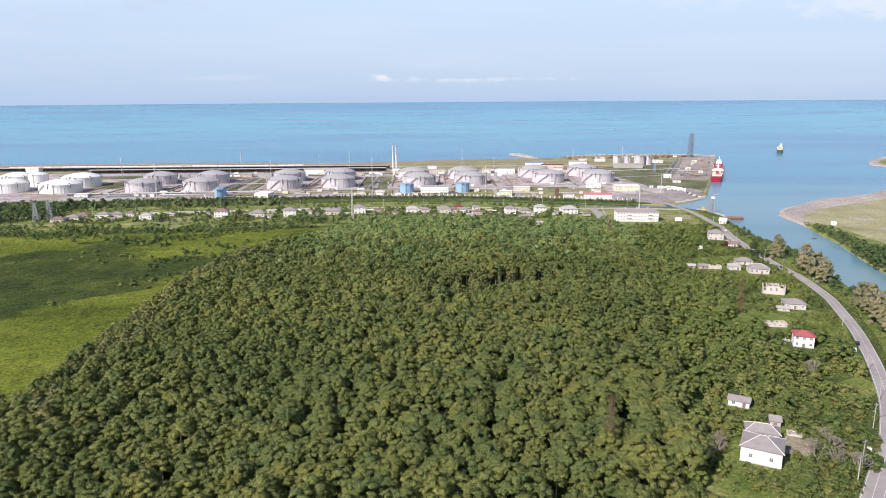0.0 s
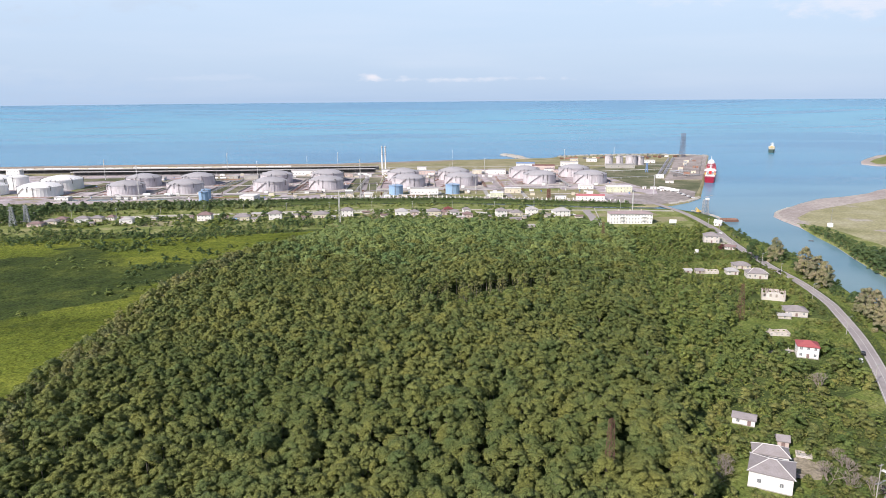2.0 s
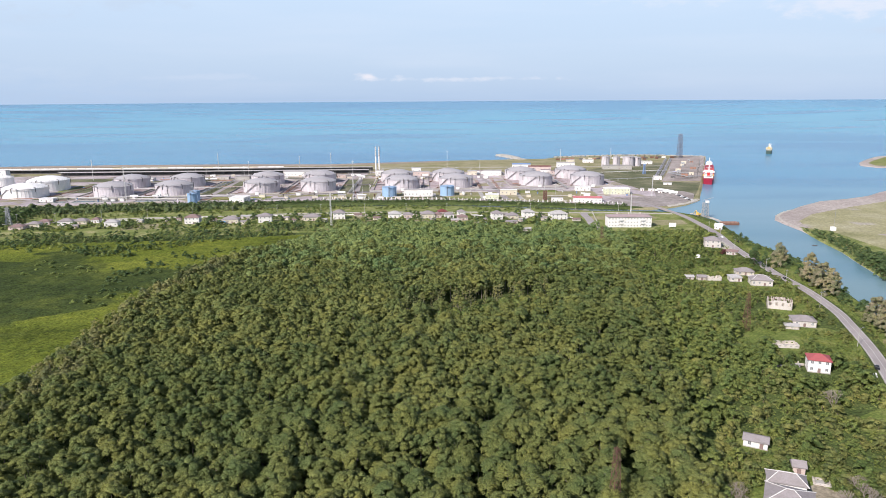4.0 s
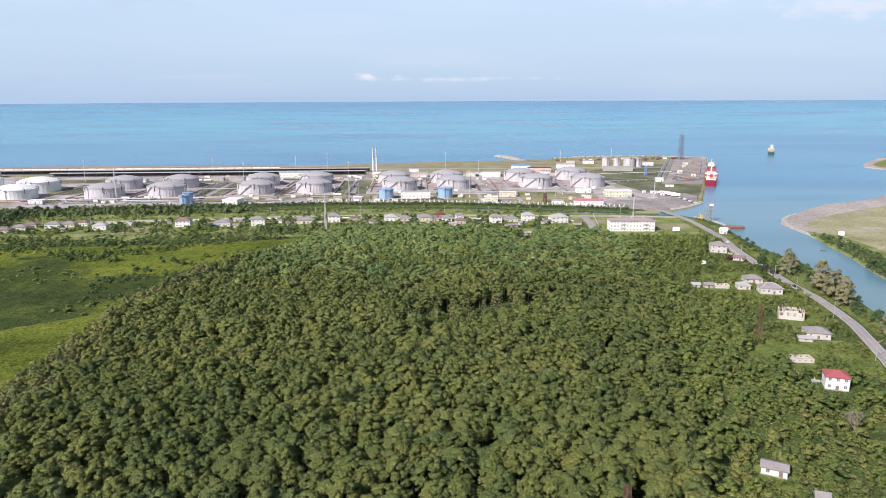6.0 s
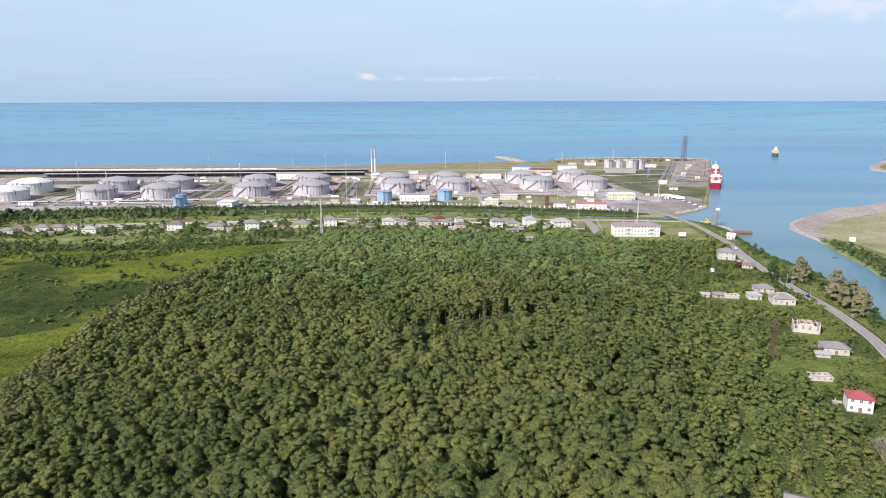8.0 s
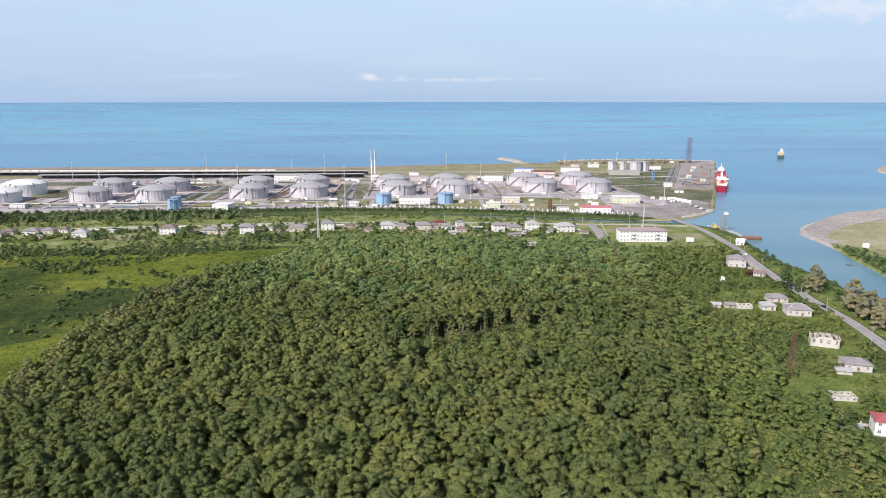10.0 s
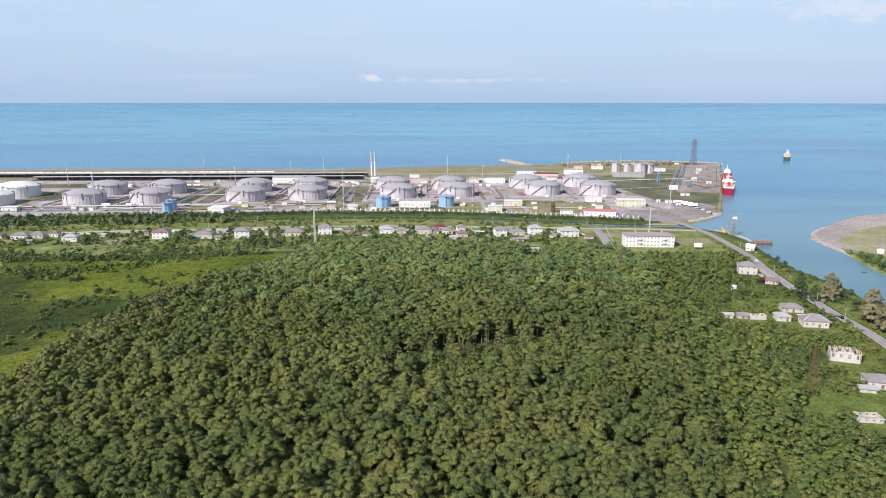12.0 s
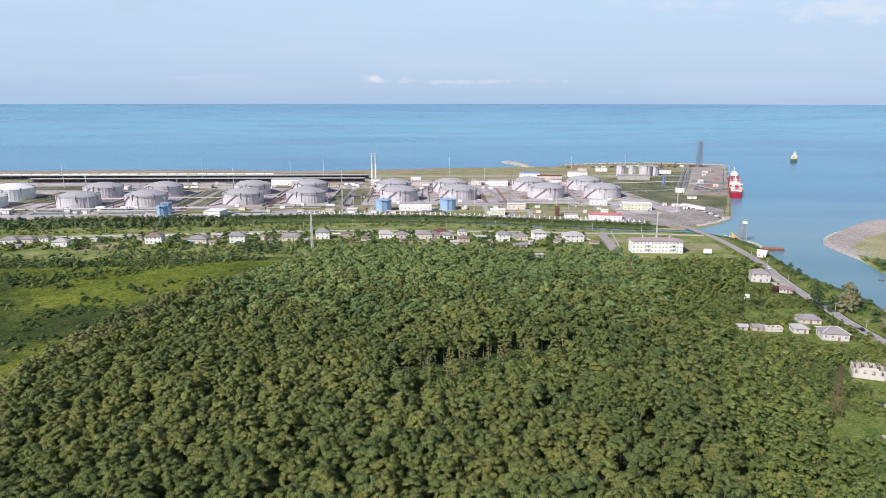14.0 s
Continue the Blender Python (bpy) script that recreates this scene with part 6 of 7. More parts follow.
plain_building(-86, 706, 8, 6, 3.4, 0, M_CREAM, M_ROOFLIGHT, "low cream gatehouse", 3)
plain_building(128, 672, 11, 6, 3.6, -8, M_WALL, M_ROOFLIGHT, "small white gatehouse", 3)
plain_building(170, 746, 16, 8, 4.4, -4, M_WALL, M_WHITE, "small white service building", 4)
plain_building(135, 980, 26, 16, 6.6, -6, M_WALL, M_BLUE, "white hall with a blue roof", 6, rise=1.0)
plain_building(156, 950, 31, 9, 6.4, -6, M_PINK, M_ROOFDARKRED, "long pinkish hall", 8, rise=0.8)
plain_building(201, 992, 25, 14, 6.8, -6, M_WALL, M_ROOFLIGHT, "white hall with a pale roof", 6, rise=1.0)
plain_building(-169, 908, 36, 12, 6.6, 0, M_WALL, M_ROOFLIGHT, "long white warehouse", 8, rise=0.8)
plain_building(-62, 915, 11, 8, 6.4, 0, M_WALL, M_ROOFLIGHT, "white boiler house below twin chimneys", 3)
plain_building(86, 897, 23, 10, 6.8, -3, M_WALL, M_ROOFLIGHT, "white flat-roofed workshop", 6)
plain_building(60, 905, 12, 9, 5.5, -3, M_CREAM, M_ROOFLIGHT, "cream flat-roofed workshop", 3)
plain_building(-14, 943, 12.5, 8, 6.4, 0, M_WALL, M_ROOFLIGHT, "white cubic service building", 3)
plain_building(-8, 905, 24, 12, 5.0, 0, M_PINK, M_ROOFLIGHT, "grey-pink pump hall", 6)
plain_building(267, 960, 40, 10, 5.8, -6, M_CONCRETE, M_ROOFLIGHT, "long grey warehouse", 8)
plain_building(330, 1030, 18, 9, 4.5, -6, M_WALL, M_WHITE, "low white hall", 4)
plain_building(250, 1062, 16, 8, 5, -6, M_WALL, M_ROOFLIGHT, "white harbour store", 4)
plain_building(222, 1060, 12, 8, 5, -6, M_CREAM, M_ROOFLIGHT, "cream harbour store", 3)
plain_building(-568, 930, 18, 10, 9, 0, M_WALL, M_WHITE, "white block behind the white tanks", 4, storeys=2)
plain_building(-380, 700, 14, 8, 3.4, 0, M_WALL, M_WHITE, "low white pump shelter", 3)
plain_building(-350, 868, 20, 8, 4.2, 0, M_WALL, M_ROOFLIGHT, "low white service building", 5)
plain_building(-230, 868, 18, 10, 5.2, 0, M_CONCRETE, M_ROOFLIGHT, "grey plant building", 4)
plain_building(223, 524, 5.2, 7, 2.8, -30, M_WALL, M_WHITE, "small white house with a bright white roof by the river", 2, rise=1.8)
plain_building(-256, 880, 12, 8, 3.6, 0, M_PIPE, M_ROOFLIGHT, "small grey plant building", 3)
plain_building(282.1, 836.0, 9, 6, 4.6, -10, M_WALL, M_WHITE, "small white cubic building beside the pipes", 2, side=1)
for kx, ky, kw in ((233.4, 741.8, 3.4), (242.3, 738.2, 6.0), (246.4, 722.1, 4.0), (277.5, 788.3, 9.0)):
    plain_building(kx, ky, kw, 3.6, 2.8, -8, M_WALL, M_ROOFLIGHT, "small white kiosk beside the parking yard", 1, side=1, name="kiosk")
r_small = random.Random(3)
for k in range(95):
    x, y = r_small.uniform(-330, 225), r_small.choice((r_small.uniform(698, 735), r_small.uniform(866, 895), r_small.uniform(900, 935)))
    if any((x - a) ** 2 + (y - b) ** 2 < 26 ** 2 for a, b in FARM):
        continue
    hut = thing("utility_box", x, y, LAND, r_small.uniform(-10, 10), "small pale utility box on the tank yard", "utility box", "utility boxes")
    w, h = r_small.uniform(1.2, 3.0), r_small.uniform(1.8, 3.2)
    part("body", boxes((-w, w, -1.2, 1.2, 0, h)), r_small.choice((M_WHITE, M_WHITE, M_CREAM)), hut)
    part("lid", boxes((-w - 0.15, w + 0.15, -1.35, 1.35, h, h + 0.15)), M_ROOFLIGHT, hut)


def pipe_rack(a, b, pipes, label, mat=None, h=2.2):
    a, b = Vector((*a, 0)), Vector((*b, 0))
    root = thing("pipe_rack", a.x, a.y, LAND, 0, label, "pipeline", "pipe racks")
    d = b - a
    s = Vector((-d.y, d.x, 0)).normalized()
    for k in range(pipes):
        o = s * (k - (pipes - 1) / 2) * 0.9 + Vector((0, 0, h))
        part("pipe", tube(bmesh.new(), o, d + o, 0.2, 0.2, 6), mat or (M_PIPE if k % 2 else M_STEEL), root)
    for k in range(int(d.length / 12) + 1):
        p = d.normalized() * k * 12
        bm = bmesh.new()
        for q in (-1, 1):
            e = p + s * q * (pipes * 0.45)
            beam(bm, e, e + Vector((0, 0, h - 0.3)), 0.3)
        beam(bm, p - s * pipes * 0.5 + Vector((0, 0, h - 0.4)), p + s * pipes * 0.5 + Vector((0, 0, h - 0.4)), 0.25)
        part("support", bm, M_CONCRETE, root)


STEELPIPES = "bundle of pale pipes on low concrete supports"
for a, b, n, m in (((-400, 712), (-200, 722), 4, None), ((-330, 780), (-150, 795), 4, None), ((-150, 800), (-150, 735), 5, M_BROWNPIPE), ((-82, 740), (-82, 860), 4, None), ((-60, 740), (150, 752), 4, None), ((80, 745), (80, 860), 4, M_BROWNPIPE), ((60, 830), (60, 760), 4, M_BROWNPIPE),
                   ((-240, 740), (-236, 860), 4, None), ((-388, 715), (-384, 850), 4, M_BROWNPIPE), ((155, 760), (155, 880), 4, None), ((-460, 706), (-390, 712), 4, M_BROWNPIPE), ((210, 830), (290, 850), 3, M_STEEL), ((297, 866), (394, 1106), 5, M_VIOLETPIPE), ((291, 868), (386, 1104), 4, M_VIOLETPIPE), ((326.6, 908.5), (333.5, 908.4), 4, M_VIOLETPIPE), ((305.2, 846.8), (334.4, 843.4), 4, M_DARKSTEEL), ((318, 905), (345, 898), 4, M_STEEL), ((318, 900), (325, 850), 4, M_STEEL), ((325, 850), (345, 862), 4, M_STEEL), ((210, 905), (330, 930), 2, M_WHITE)):
    pipe_rack(a, b, n, STEELPIPES, m)


r_pipe = random.Random(9)
for k in range(22):
    x, y = r_pipe.uniform(-380, 190), r_pipe.choice((706, 716, 728, 742, 862, 884, 900))
    ln = r_pipe.uniform(12, 34)
    pipe_rack((x, y), (x + ln, y + ln * 0.02), r_pipe.choice((2, 3)), "low bundle of pipes on concrete sleepers", r_pipe.choice((M_PIPE, M_PIPE, M_BROWNPIPE, M_STEEL)), 0.9)
for k in range(22):
    x, y = r_pipe.uniform(-330, 200), r_pipe.choice((r_pipe.uniform(700, 735), r_pipe.uniform(872, 930)))
    if any((x - a) ** 2 + (y - b) ** 2 < 25 ** 2 for a, b in FARM):
        continue
    pole = thing("lamp_post", x, y, LAND, 0, "thin pale lamp post on the tank yard", "lamp post", "lamp posts")
    part("pole", tube(bmesh.new(), (0, 0, 0), (0, 0, 11), 0.16, 0.1, 6), M_MAST, pole)
    part("lamp_head", boxes((-0.9, 0.9, -0.2, 0.2, 11, 11.2)), M_MAST, pole)
for k in range(14):
    x, y = r_pipe.uniform(-320, 190), r_pipe.choice((722, 736, 870, 890))
    vessel = thing("pressure_vessel", x, y, LAND, r_pipe.choice((0, 90)), "white horizontal pressure vessel on saddles", "vessel", "pressure vessels")
    part("vessel", tube(bmesh.new(), (-4, 0, 2.2), (4, 0, 2.2), 1.3, 1.3, 14), M_WHITE, vessel)
    for s in (-2.5, 2.5):
        part("saddle", boxes((s - 0.3, s + 0.3, -1.0, 1.0, 0, 1.3)), M_CONCRETE, vessel)


r_valve = random.Random(44)
VALVE = [finish(boxes((-0.25, 0.25, -0.25, 0.25, 0, 1.6), (-0.7, 0.7, -0.12, 0.12, 1.1, 1.35)), m) for m in (M_RUST, M_DARKSTEEL, M_BLUE, M_WHITE)]
WHEEL = finish(tube(bmesh.new(), (0, 0, 1.6), (0, 0, 1.75), 0.5, 0.5, 10), M_RUST)
for k in range(120):
    x, y = r_valve.uniform(-400, 215), r_valve.choice((r_valve.uniform(698, 745), r_valve.uniform(790, 812), r_valve.uniform(866, 925)))
    if any((x - a) ** 2 + (y - b) ** 2 < 22 ** 2 for a, b in FARM):
        continue
    valve = thing("valve_stand", x, y, LAND, r_valve.uniform(0, 90), "small weathered steel valve stand on the tank yard", "valve", "valve stands")
    valve.scale = (1.5, 1.5, 1.5)
    part("body", r_valve.choice(VALVE), None, valve)
    part("handwheel", WHEEL, None, valve)
for (ax, ay) in FARM:
    for dx in (-24, 24):
        pipe_rack((ax + dx, ay - 24), (ax + dx * 0.8, ay - 8), 3, "short rust brown feed pipes beside a tank", M_BROWNPIPE if dx < 0 else M_PIPE, 0.8)
for k in range(26):
    x, y = r_valve.uniform(-400, 190), r_valve.choice((702, 710, 734, 748, 801, 808, 876, 893, 921))
    pipe_rack((x, y), (x + r_valve.uniform(18, 50), y + r_valve.uniform(-1, 2)), r_valve.choice((3, 4, 5)), "low bundle of pipes on concrete sleepers", r_valve.choice((M_BROWNPIPE, M_BROWNPIPE, M_DARKSTEEL, M_PIPE)), 1.1)
for k in range(16):
    x, y = r_valve.uniform(-390, 200), r_valve.choice((r_valve.uniform(868, 890), r_valve.uniform(900, 930)))
    if any((x - a) ** 2 + (y - b) ** 2 < 26 ** 2 for a, b in FARM):
        continue
    w = r_valve.uniform(6, 14)
    plain_building(x, y, w, w * 0.6, r_valve.uniform(2.6, 4.6), r_valve.uniform(-3, 5), r_valve.choice((M_WALL, M_DULL, M_PINK, M_CONCRETE)), r_valve.choice((M_ROOFLIGHT, M_ROOFDUSK, M_ROOF)), "small weathered plant building on the tank yard", 2, side=1, name="plant_building")


def basin(x, y, w, d, turn):
    root = thing("settling_basin", x, y, LAND, turn, "low concrete basin with dark water", "basin", "basins")
    part("rim", boxes((-w / 2, w / 2, 0, 0.5, 0, 0.6), (-w / 2, w / 2, d - 0.5, d, 0, 0.6), (-w / 2, -w / 2 + 0.5, 0.5, d - 0.5, 0, 0.6), (w / 2 - 0.5, w / 2, 0.5, d - 0.5, 0, 0.6)), M_CONCRETE, root)
    part("water_surface", boxes((-w / 2 + 0.5, w / 2 - 0.5, 0.5, d - 0.5, 0.1, 0.35)), M_CANAL, root)


for x, y, w, d in ((-330, 692, 44, 14), (-272, 694, 40, 12), (-150, 700, 26, 9), (-176, 702, 18, 8), (-372, 690, 26, 12)):
    basin(x, y, w, d, 3)
for x, y, w, d in ((-190, 700, 60, 26), (20, 740, 30, 12), (112, 735, 60, 20), (40, 700, 36, 12), (-100, 720, 30, 24), (-55, 800, 14, 110), (-300, 785, 90, 10), (-400, 770, 20, 60)):
    sheet("lawn_strip", [(x - w / 2, y), (x + w / 2, y + 2), (x + w / 2, y + d), (x - w / 2, y + d - 2)], LAND + 0.13, M_GRASS, "strip of grass on the tank yard")


for strip in ([(-404, 714), (-244, 724), (-244, 736), (-404, 728)], [(-404, 762), (-372, 764), (-374, 850), (-406, 846)], [(-372, 852), (-250, 862), (-250, 872), (-372, 864)], [(-246, 742), (-214, 744), (-216, 860), (-248, 858)], [(-96, 742), (-62, 744), (-64, 870), (-98, 868)], [(-470, 860), (-380, 866), (-380, 900), (-470, 894)]):
    sheet("olive_turf", strip, LAND + 0.15, M_TURF, "thin olive turf between the tanks")
r_turf = random.Random(12)
for k in range(20):
    x, y, w, d = r_turf.uniform(-380, 200), r_turf.choice((704, 722, 738, 866, 882, 905)), r_turf.uniform(18, 60), r_turf.uniform(6, 14)
    sheet("turf_strip", [(x - w / 2, y), (x + w / 2, y + 1), (x + w / 2 - 2, y + d), (x - w / 2 + 1, y + d)], LAND + 0.18, M_DRYGRASS if k % 3 else M_TURF, "strip of thin dry grass on the tank yard")


def long_shed(x0, x1, y, label):
    """The rail loading rack: a very long pale roof on dark columns."""
    root = thing("loading_rack", (x0 + x1) / 2, y, LAND, 1.0, label, "loading rack")
    w = (x1 - x0) / 2
    part("roof", boxes((-w, w, -4.5, 4.5, 5.0, 5.4), (-w, w, -0.3, 0.3, 5.4, 5.6)), M_ROOFLIGHT, root)
    part("platform", boxes((-w, w, -3.0, 3.0, 0, 1.1)), M_DARKSTEEL, root)
    # dark backing added so the space under the roof reads as shaded
    part("shade_backing", boxes((-w, w, 3.7, 3.9, 0, 4.4)), M_DARKSTEEL, root)
    n = int(2 * w / 12)
    for k in range(n + 1):
        px = -w + 0.4 + k * (2 * w - 0.8) / n
        part("column", RACK_COLUMN, None, root).location = (px, 0, 0)


RACK_COLUMN = finish(boxes((-0.25, 0.25, -4.4, -4.0, 0, 5.0), (-0.25, 0.25, 4.0, 4.4, 0, 5.0), (-0.2, 0.2, -4.0, 4.0, 4.5, 5.0)), M_DARKSTEEL)
long_shed(-490, -78, 936, "very long rail loading rack with a pale roof")
long_shed(-640, -76, 970, "very long rail loading rack beside the beach")


def tank_wagon(x, y, turn, mat, label):
    root = thing("tank_wagon", x, y, LAND, turn, label, "railway wagon", "railway wagons")
    part("barrel", WAGON[mat.name], None, root)
    part("frame", WAGON["frame"], None, root)
    for k in (-4, 4):
        part("bogie", WAGON["bogie"], None, root).location = (k, 0, 0)


WAGON = {"frame": finish(boxes((-6, 6, -1.2, 1.2, 0.9, 1.3)), M_DARKSTEEL), "bogie": finish(boxes((-1.2, 1.2, -1.0, -0.8, 0.1, 0.95), (-1.2, 1.2, 0.8, 1.0, 0.1, 0.95)), M_DARKSTEEL)}
for mt in (M_WHITE, M_CREAM):
    WAGON[mt.name] = finish(tube(tube(bmesh.new(), (-5.8, 0, 2.3), (5.8, 0, 2.3), 1.15, 1.15, 14), (0, 0, 3.4), (0, 0, 3.8), 0.4), mt, False)
for k in range(34):
    tank_wagon(-640 + k * 12.9, 1004 + k * 0.2, 1.1, M_WHITE if k % 5 else M_CREAM, "white railway tank wagon on the line behind the beach")
rail = new("railway_track", finish(boxes((-700, 420, 1000, 1001.4, LAND, LAND + 0.3), (-700, 420, 1008, 1009.4, LAND, LAND + 0.3)), M_CONCRETE))
tagged(rail, "straight railway track along the beach", "railway", kind="structure")


# ---- masts, pylons, chimneys ----
def lattice(x, y, w0, w1, h, bays, mat, label, name="lattice_mast", category="mast", bar=0.18, arms=(), turn=0, group="", z=LAND):
    root = thing(name, x, y, z, turn, label, category, group)
    foot = [Vector((sx * w0 / 2, sy * w0 / 2, 0)) for sx, sy in ((-1, -1), (1, -1), (1, 1), (-1, 1))]
    head = [Vector((sx * w1 / 2, sy * w1 / 2, h)) for sx, sy in ((-1, -1), (1, -1), (1, 1), (-1, 1))]
    for a, b in zip(foot, head):
        part("leg", beam(bmesh.new(), a, b, bar * 1.5), mat, root)
    bm = bmesh.new()
    for k in range(bays):
        t0, t1 = k / bays, (k + 1) / bays
        for i in range(4):
            j = (i + 1) % 4
            p, q, r, s = foot[i].lerp(head[i], t0), foot[j].lerp(head[j], t0), foot[j].lerp(head[j], t1), foot[i].lerp(head[i], t1)
            beam(bm, p, r, bar)
            beam(bm, q, s, bar)
            beam(bm, s, r, bar)
    part("bracing", bm, mat, root)
    for az, al in arms:
        part("crossarm", beam(beam(beam(bmesh.new(), (-al, 0, az), (al, 0, az), bar * 1.2), (-al, 0, az), (0, 0, az + 1.2), bar), (al, 0, az), (0, 0, az + 1.2), bar), mat, root)
    return root


RUSTY = "rust brown lattice power pylon above the trees"
lattice(45.2, 166.1, 2.6, 0.9, 21.0, 9, M_RUST, RUSTY, "power_pylon", "pylon", 0.055, ((17.5, 1.5), (20.2, 1.2)), 20, "power pylons")
lattice(139.5, 300, 2.8, 0.9, 17.0, 8, M_RUST, RUSTY, "power_pylon", "pylon", 0.055, ((14.5, 1.5), (16.6, 1.2)), 20, "power pylons")
lattice(115, 452, 2.6, 0.9, 17.5, 8, M_RUST, RUSTY, "power_pylon", "pylon", 0.055, ((15, 1.4), (17, 1.2)), 20, "power pylons")
for x, y, h in ((-343, 558, 15.4), (-336, 566, 15.2)):
    lattice(x, y, 4.6, 1.4, h, 6, M_STEEL, "grey lattice pylon beside the village", "power_pylon", "pylon", 0.24, ((h - 2.5, 2.6), (h - 0.4, 2.0)), 15, "power pylons")
lattice(-75.5, 556, 1.5, 0.6, 26.5, 12, M_MAST, "tall pale lattice mast at the edge of the forest", "lattice_mast", "mast", 0.11, ((26, 0.9),))
lattice(174, 585, 0.8, 0.4, 20, 7, M_MAST, "slim lattice mast behind the white block", "lattice_mast", "mast", 0.09)
lattice(-72, 689, 1.0, 0.6, 40, 12, M_MAST, "tall floodlight mast on the tank yard", "floodlight_mast", "mast", 0.07, ((39, 1.4),), group="floodlight masts")
lattice(-296, 690, 1.0, 0.6, 36, 12, M_MAST, "tall floodlight mast on the tank yard", "floodlight_mast", "mast", 0.07, ((35, 1.4),), group="floodlight masts")
for x, y, h in ((-289, 967, 26), (-133, 966, 26), (30, 1005, 24), (71, 917, 20), (-229, 897, 21), (213, 1094, 18), (-420, 880, 26), (48, 742, 26), (118, 690, 16), (230, 700, 20), (300, 1120, 18), (-180, 985, 20)):
    lattice(x, y, 0.6, 0.35, h, 6, M_MAST, "slim floodlight mast on the terminal", "floodlight_mast", "mast", 0.08, ((h - 0.5, 1.3),), group="floodlight masts")
lattice(414, 1122, 6.8, 4.4, 40, 8, M_TOWER, "blue-grey lattice harbour radar tower on the quay", "lattice_tower", "tower", 0.25, turn=15)
lattice(236, 581, 4.6, 3.6, 12, 4, M_STEEL, "rusty grey steel hoist tower at the river bank", "hoist_tower", "tower", 0.2)
hoist = thing("hoist_cabin", 237.5, 581, LAND + 12.02, 0, "white hoist cabin on a steel tower", "cabin")
part("cabin", boxes((-1.8, 1.0, -1.2, 1.2, 0, 1.7)), M_WHITE, hoist)
part("jib", beam(bmesh.new(), (-3.5, 0, 2.2), (4.5, 0, 4.2), 0.35), M_STEEL, hoist)


def chimney(x, y, h):
    root = thing("chimney", x, y, LAND, 0, "slim white steel chimney with dark rings", "chimney", "chimneys")
    part("stack", tube(bmesh.new(), (0, 0, 0), (0, 0, h), 1.05, 0.8, 14), M_WHITE, root)
    for z in (h * 0.66, h * 0.75, h * 0.84, h * 0.93):
        part("ring", tube(bmesh.new(), (0, 0, z), (0, 0, z + 1.3), 1.04, 1.02, 14), M_ROOF, root)
    part("rim", tube(bmesh.new(), (0, 0, h - 0.02), (0, 0, h + 0.3), 0.9, 0.9, 14), M_DARKSTEEL, root)


chimney(-68.5, 941, 35.5)
chimney(-64, 941, 35.5)
flare = thing("crane", 287, 905, LAND, 0, "blue steel loading crane beside the pipes", "crane")
part("tower", beam(beam(beam(beam(bmesh.new(), (-1.4, -1.4, 0), (-0.6, -0.6, 11), 0.5), (1.4, -1.4, 0), (0.6, -0.6, 11), 0.5), (-1.4, 1.4, 0), (-0.6, 0.6, 11), 0.5), (1.4, 1.4, 0), (0.6, 0.6, 11), 0.5), M_BLUE, flare)
part("head", boxes((-1.2, 1.2, -1.2, 1.2, 11, 12.6)), M_BLUE, flare)
lattice(118, 684, 3.0, 2.6, 9, 4, M_RUST, "short rust red steel frame tower", "hose_tower", "tower", 0.35)


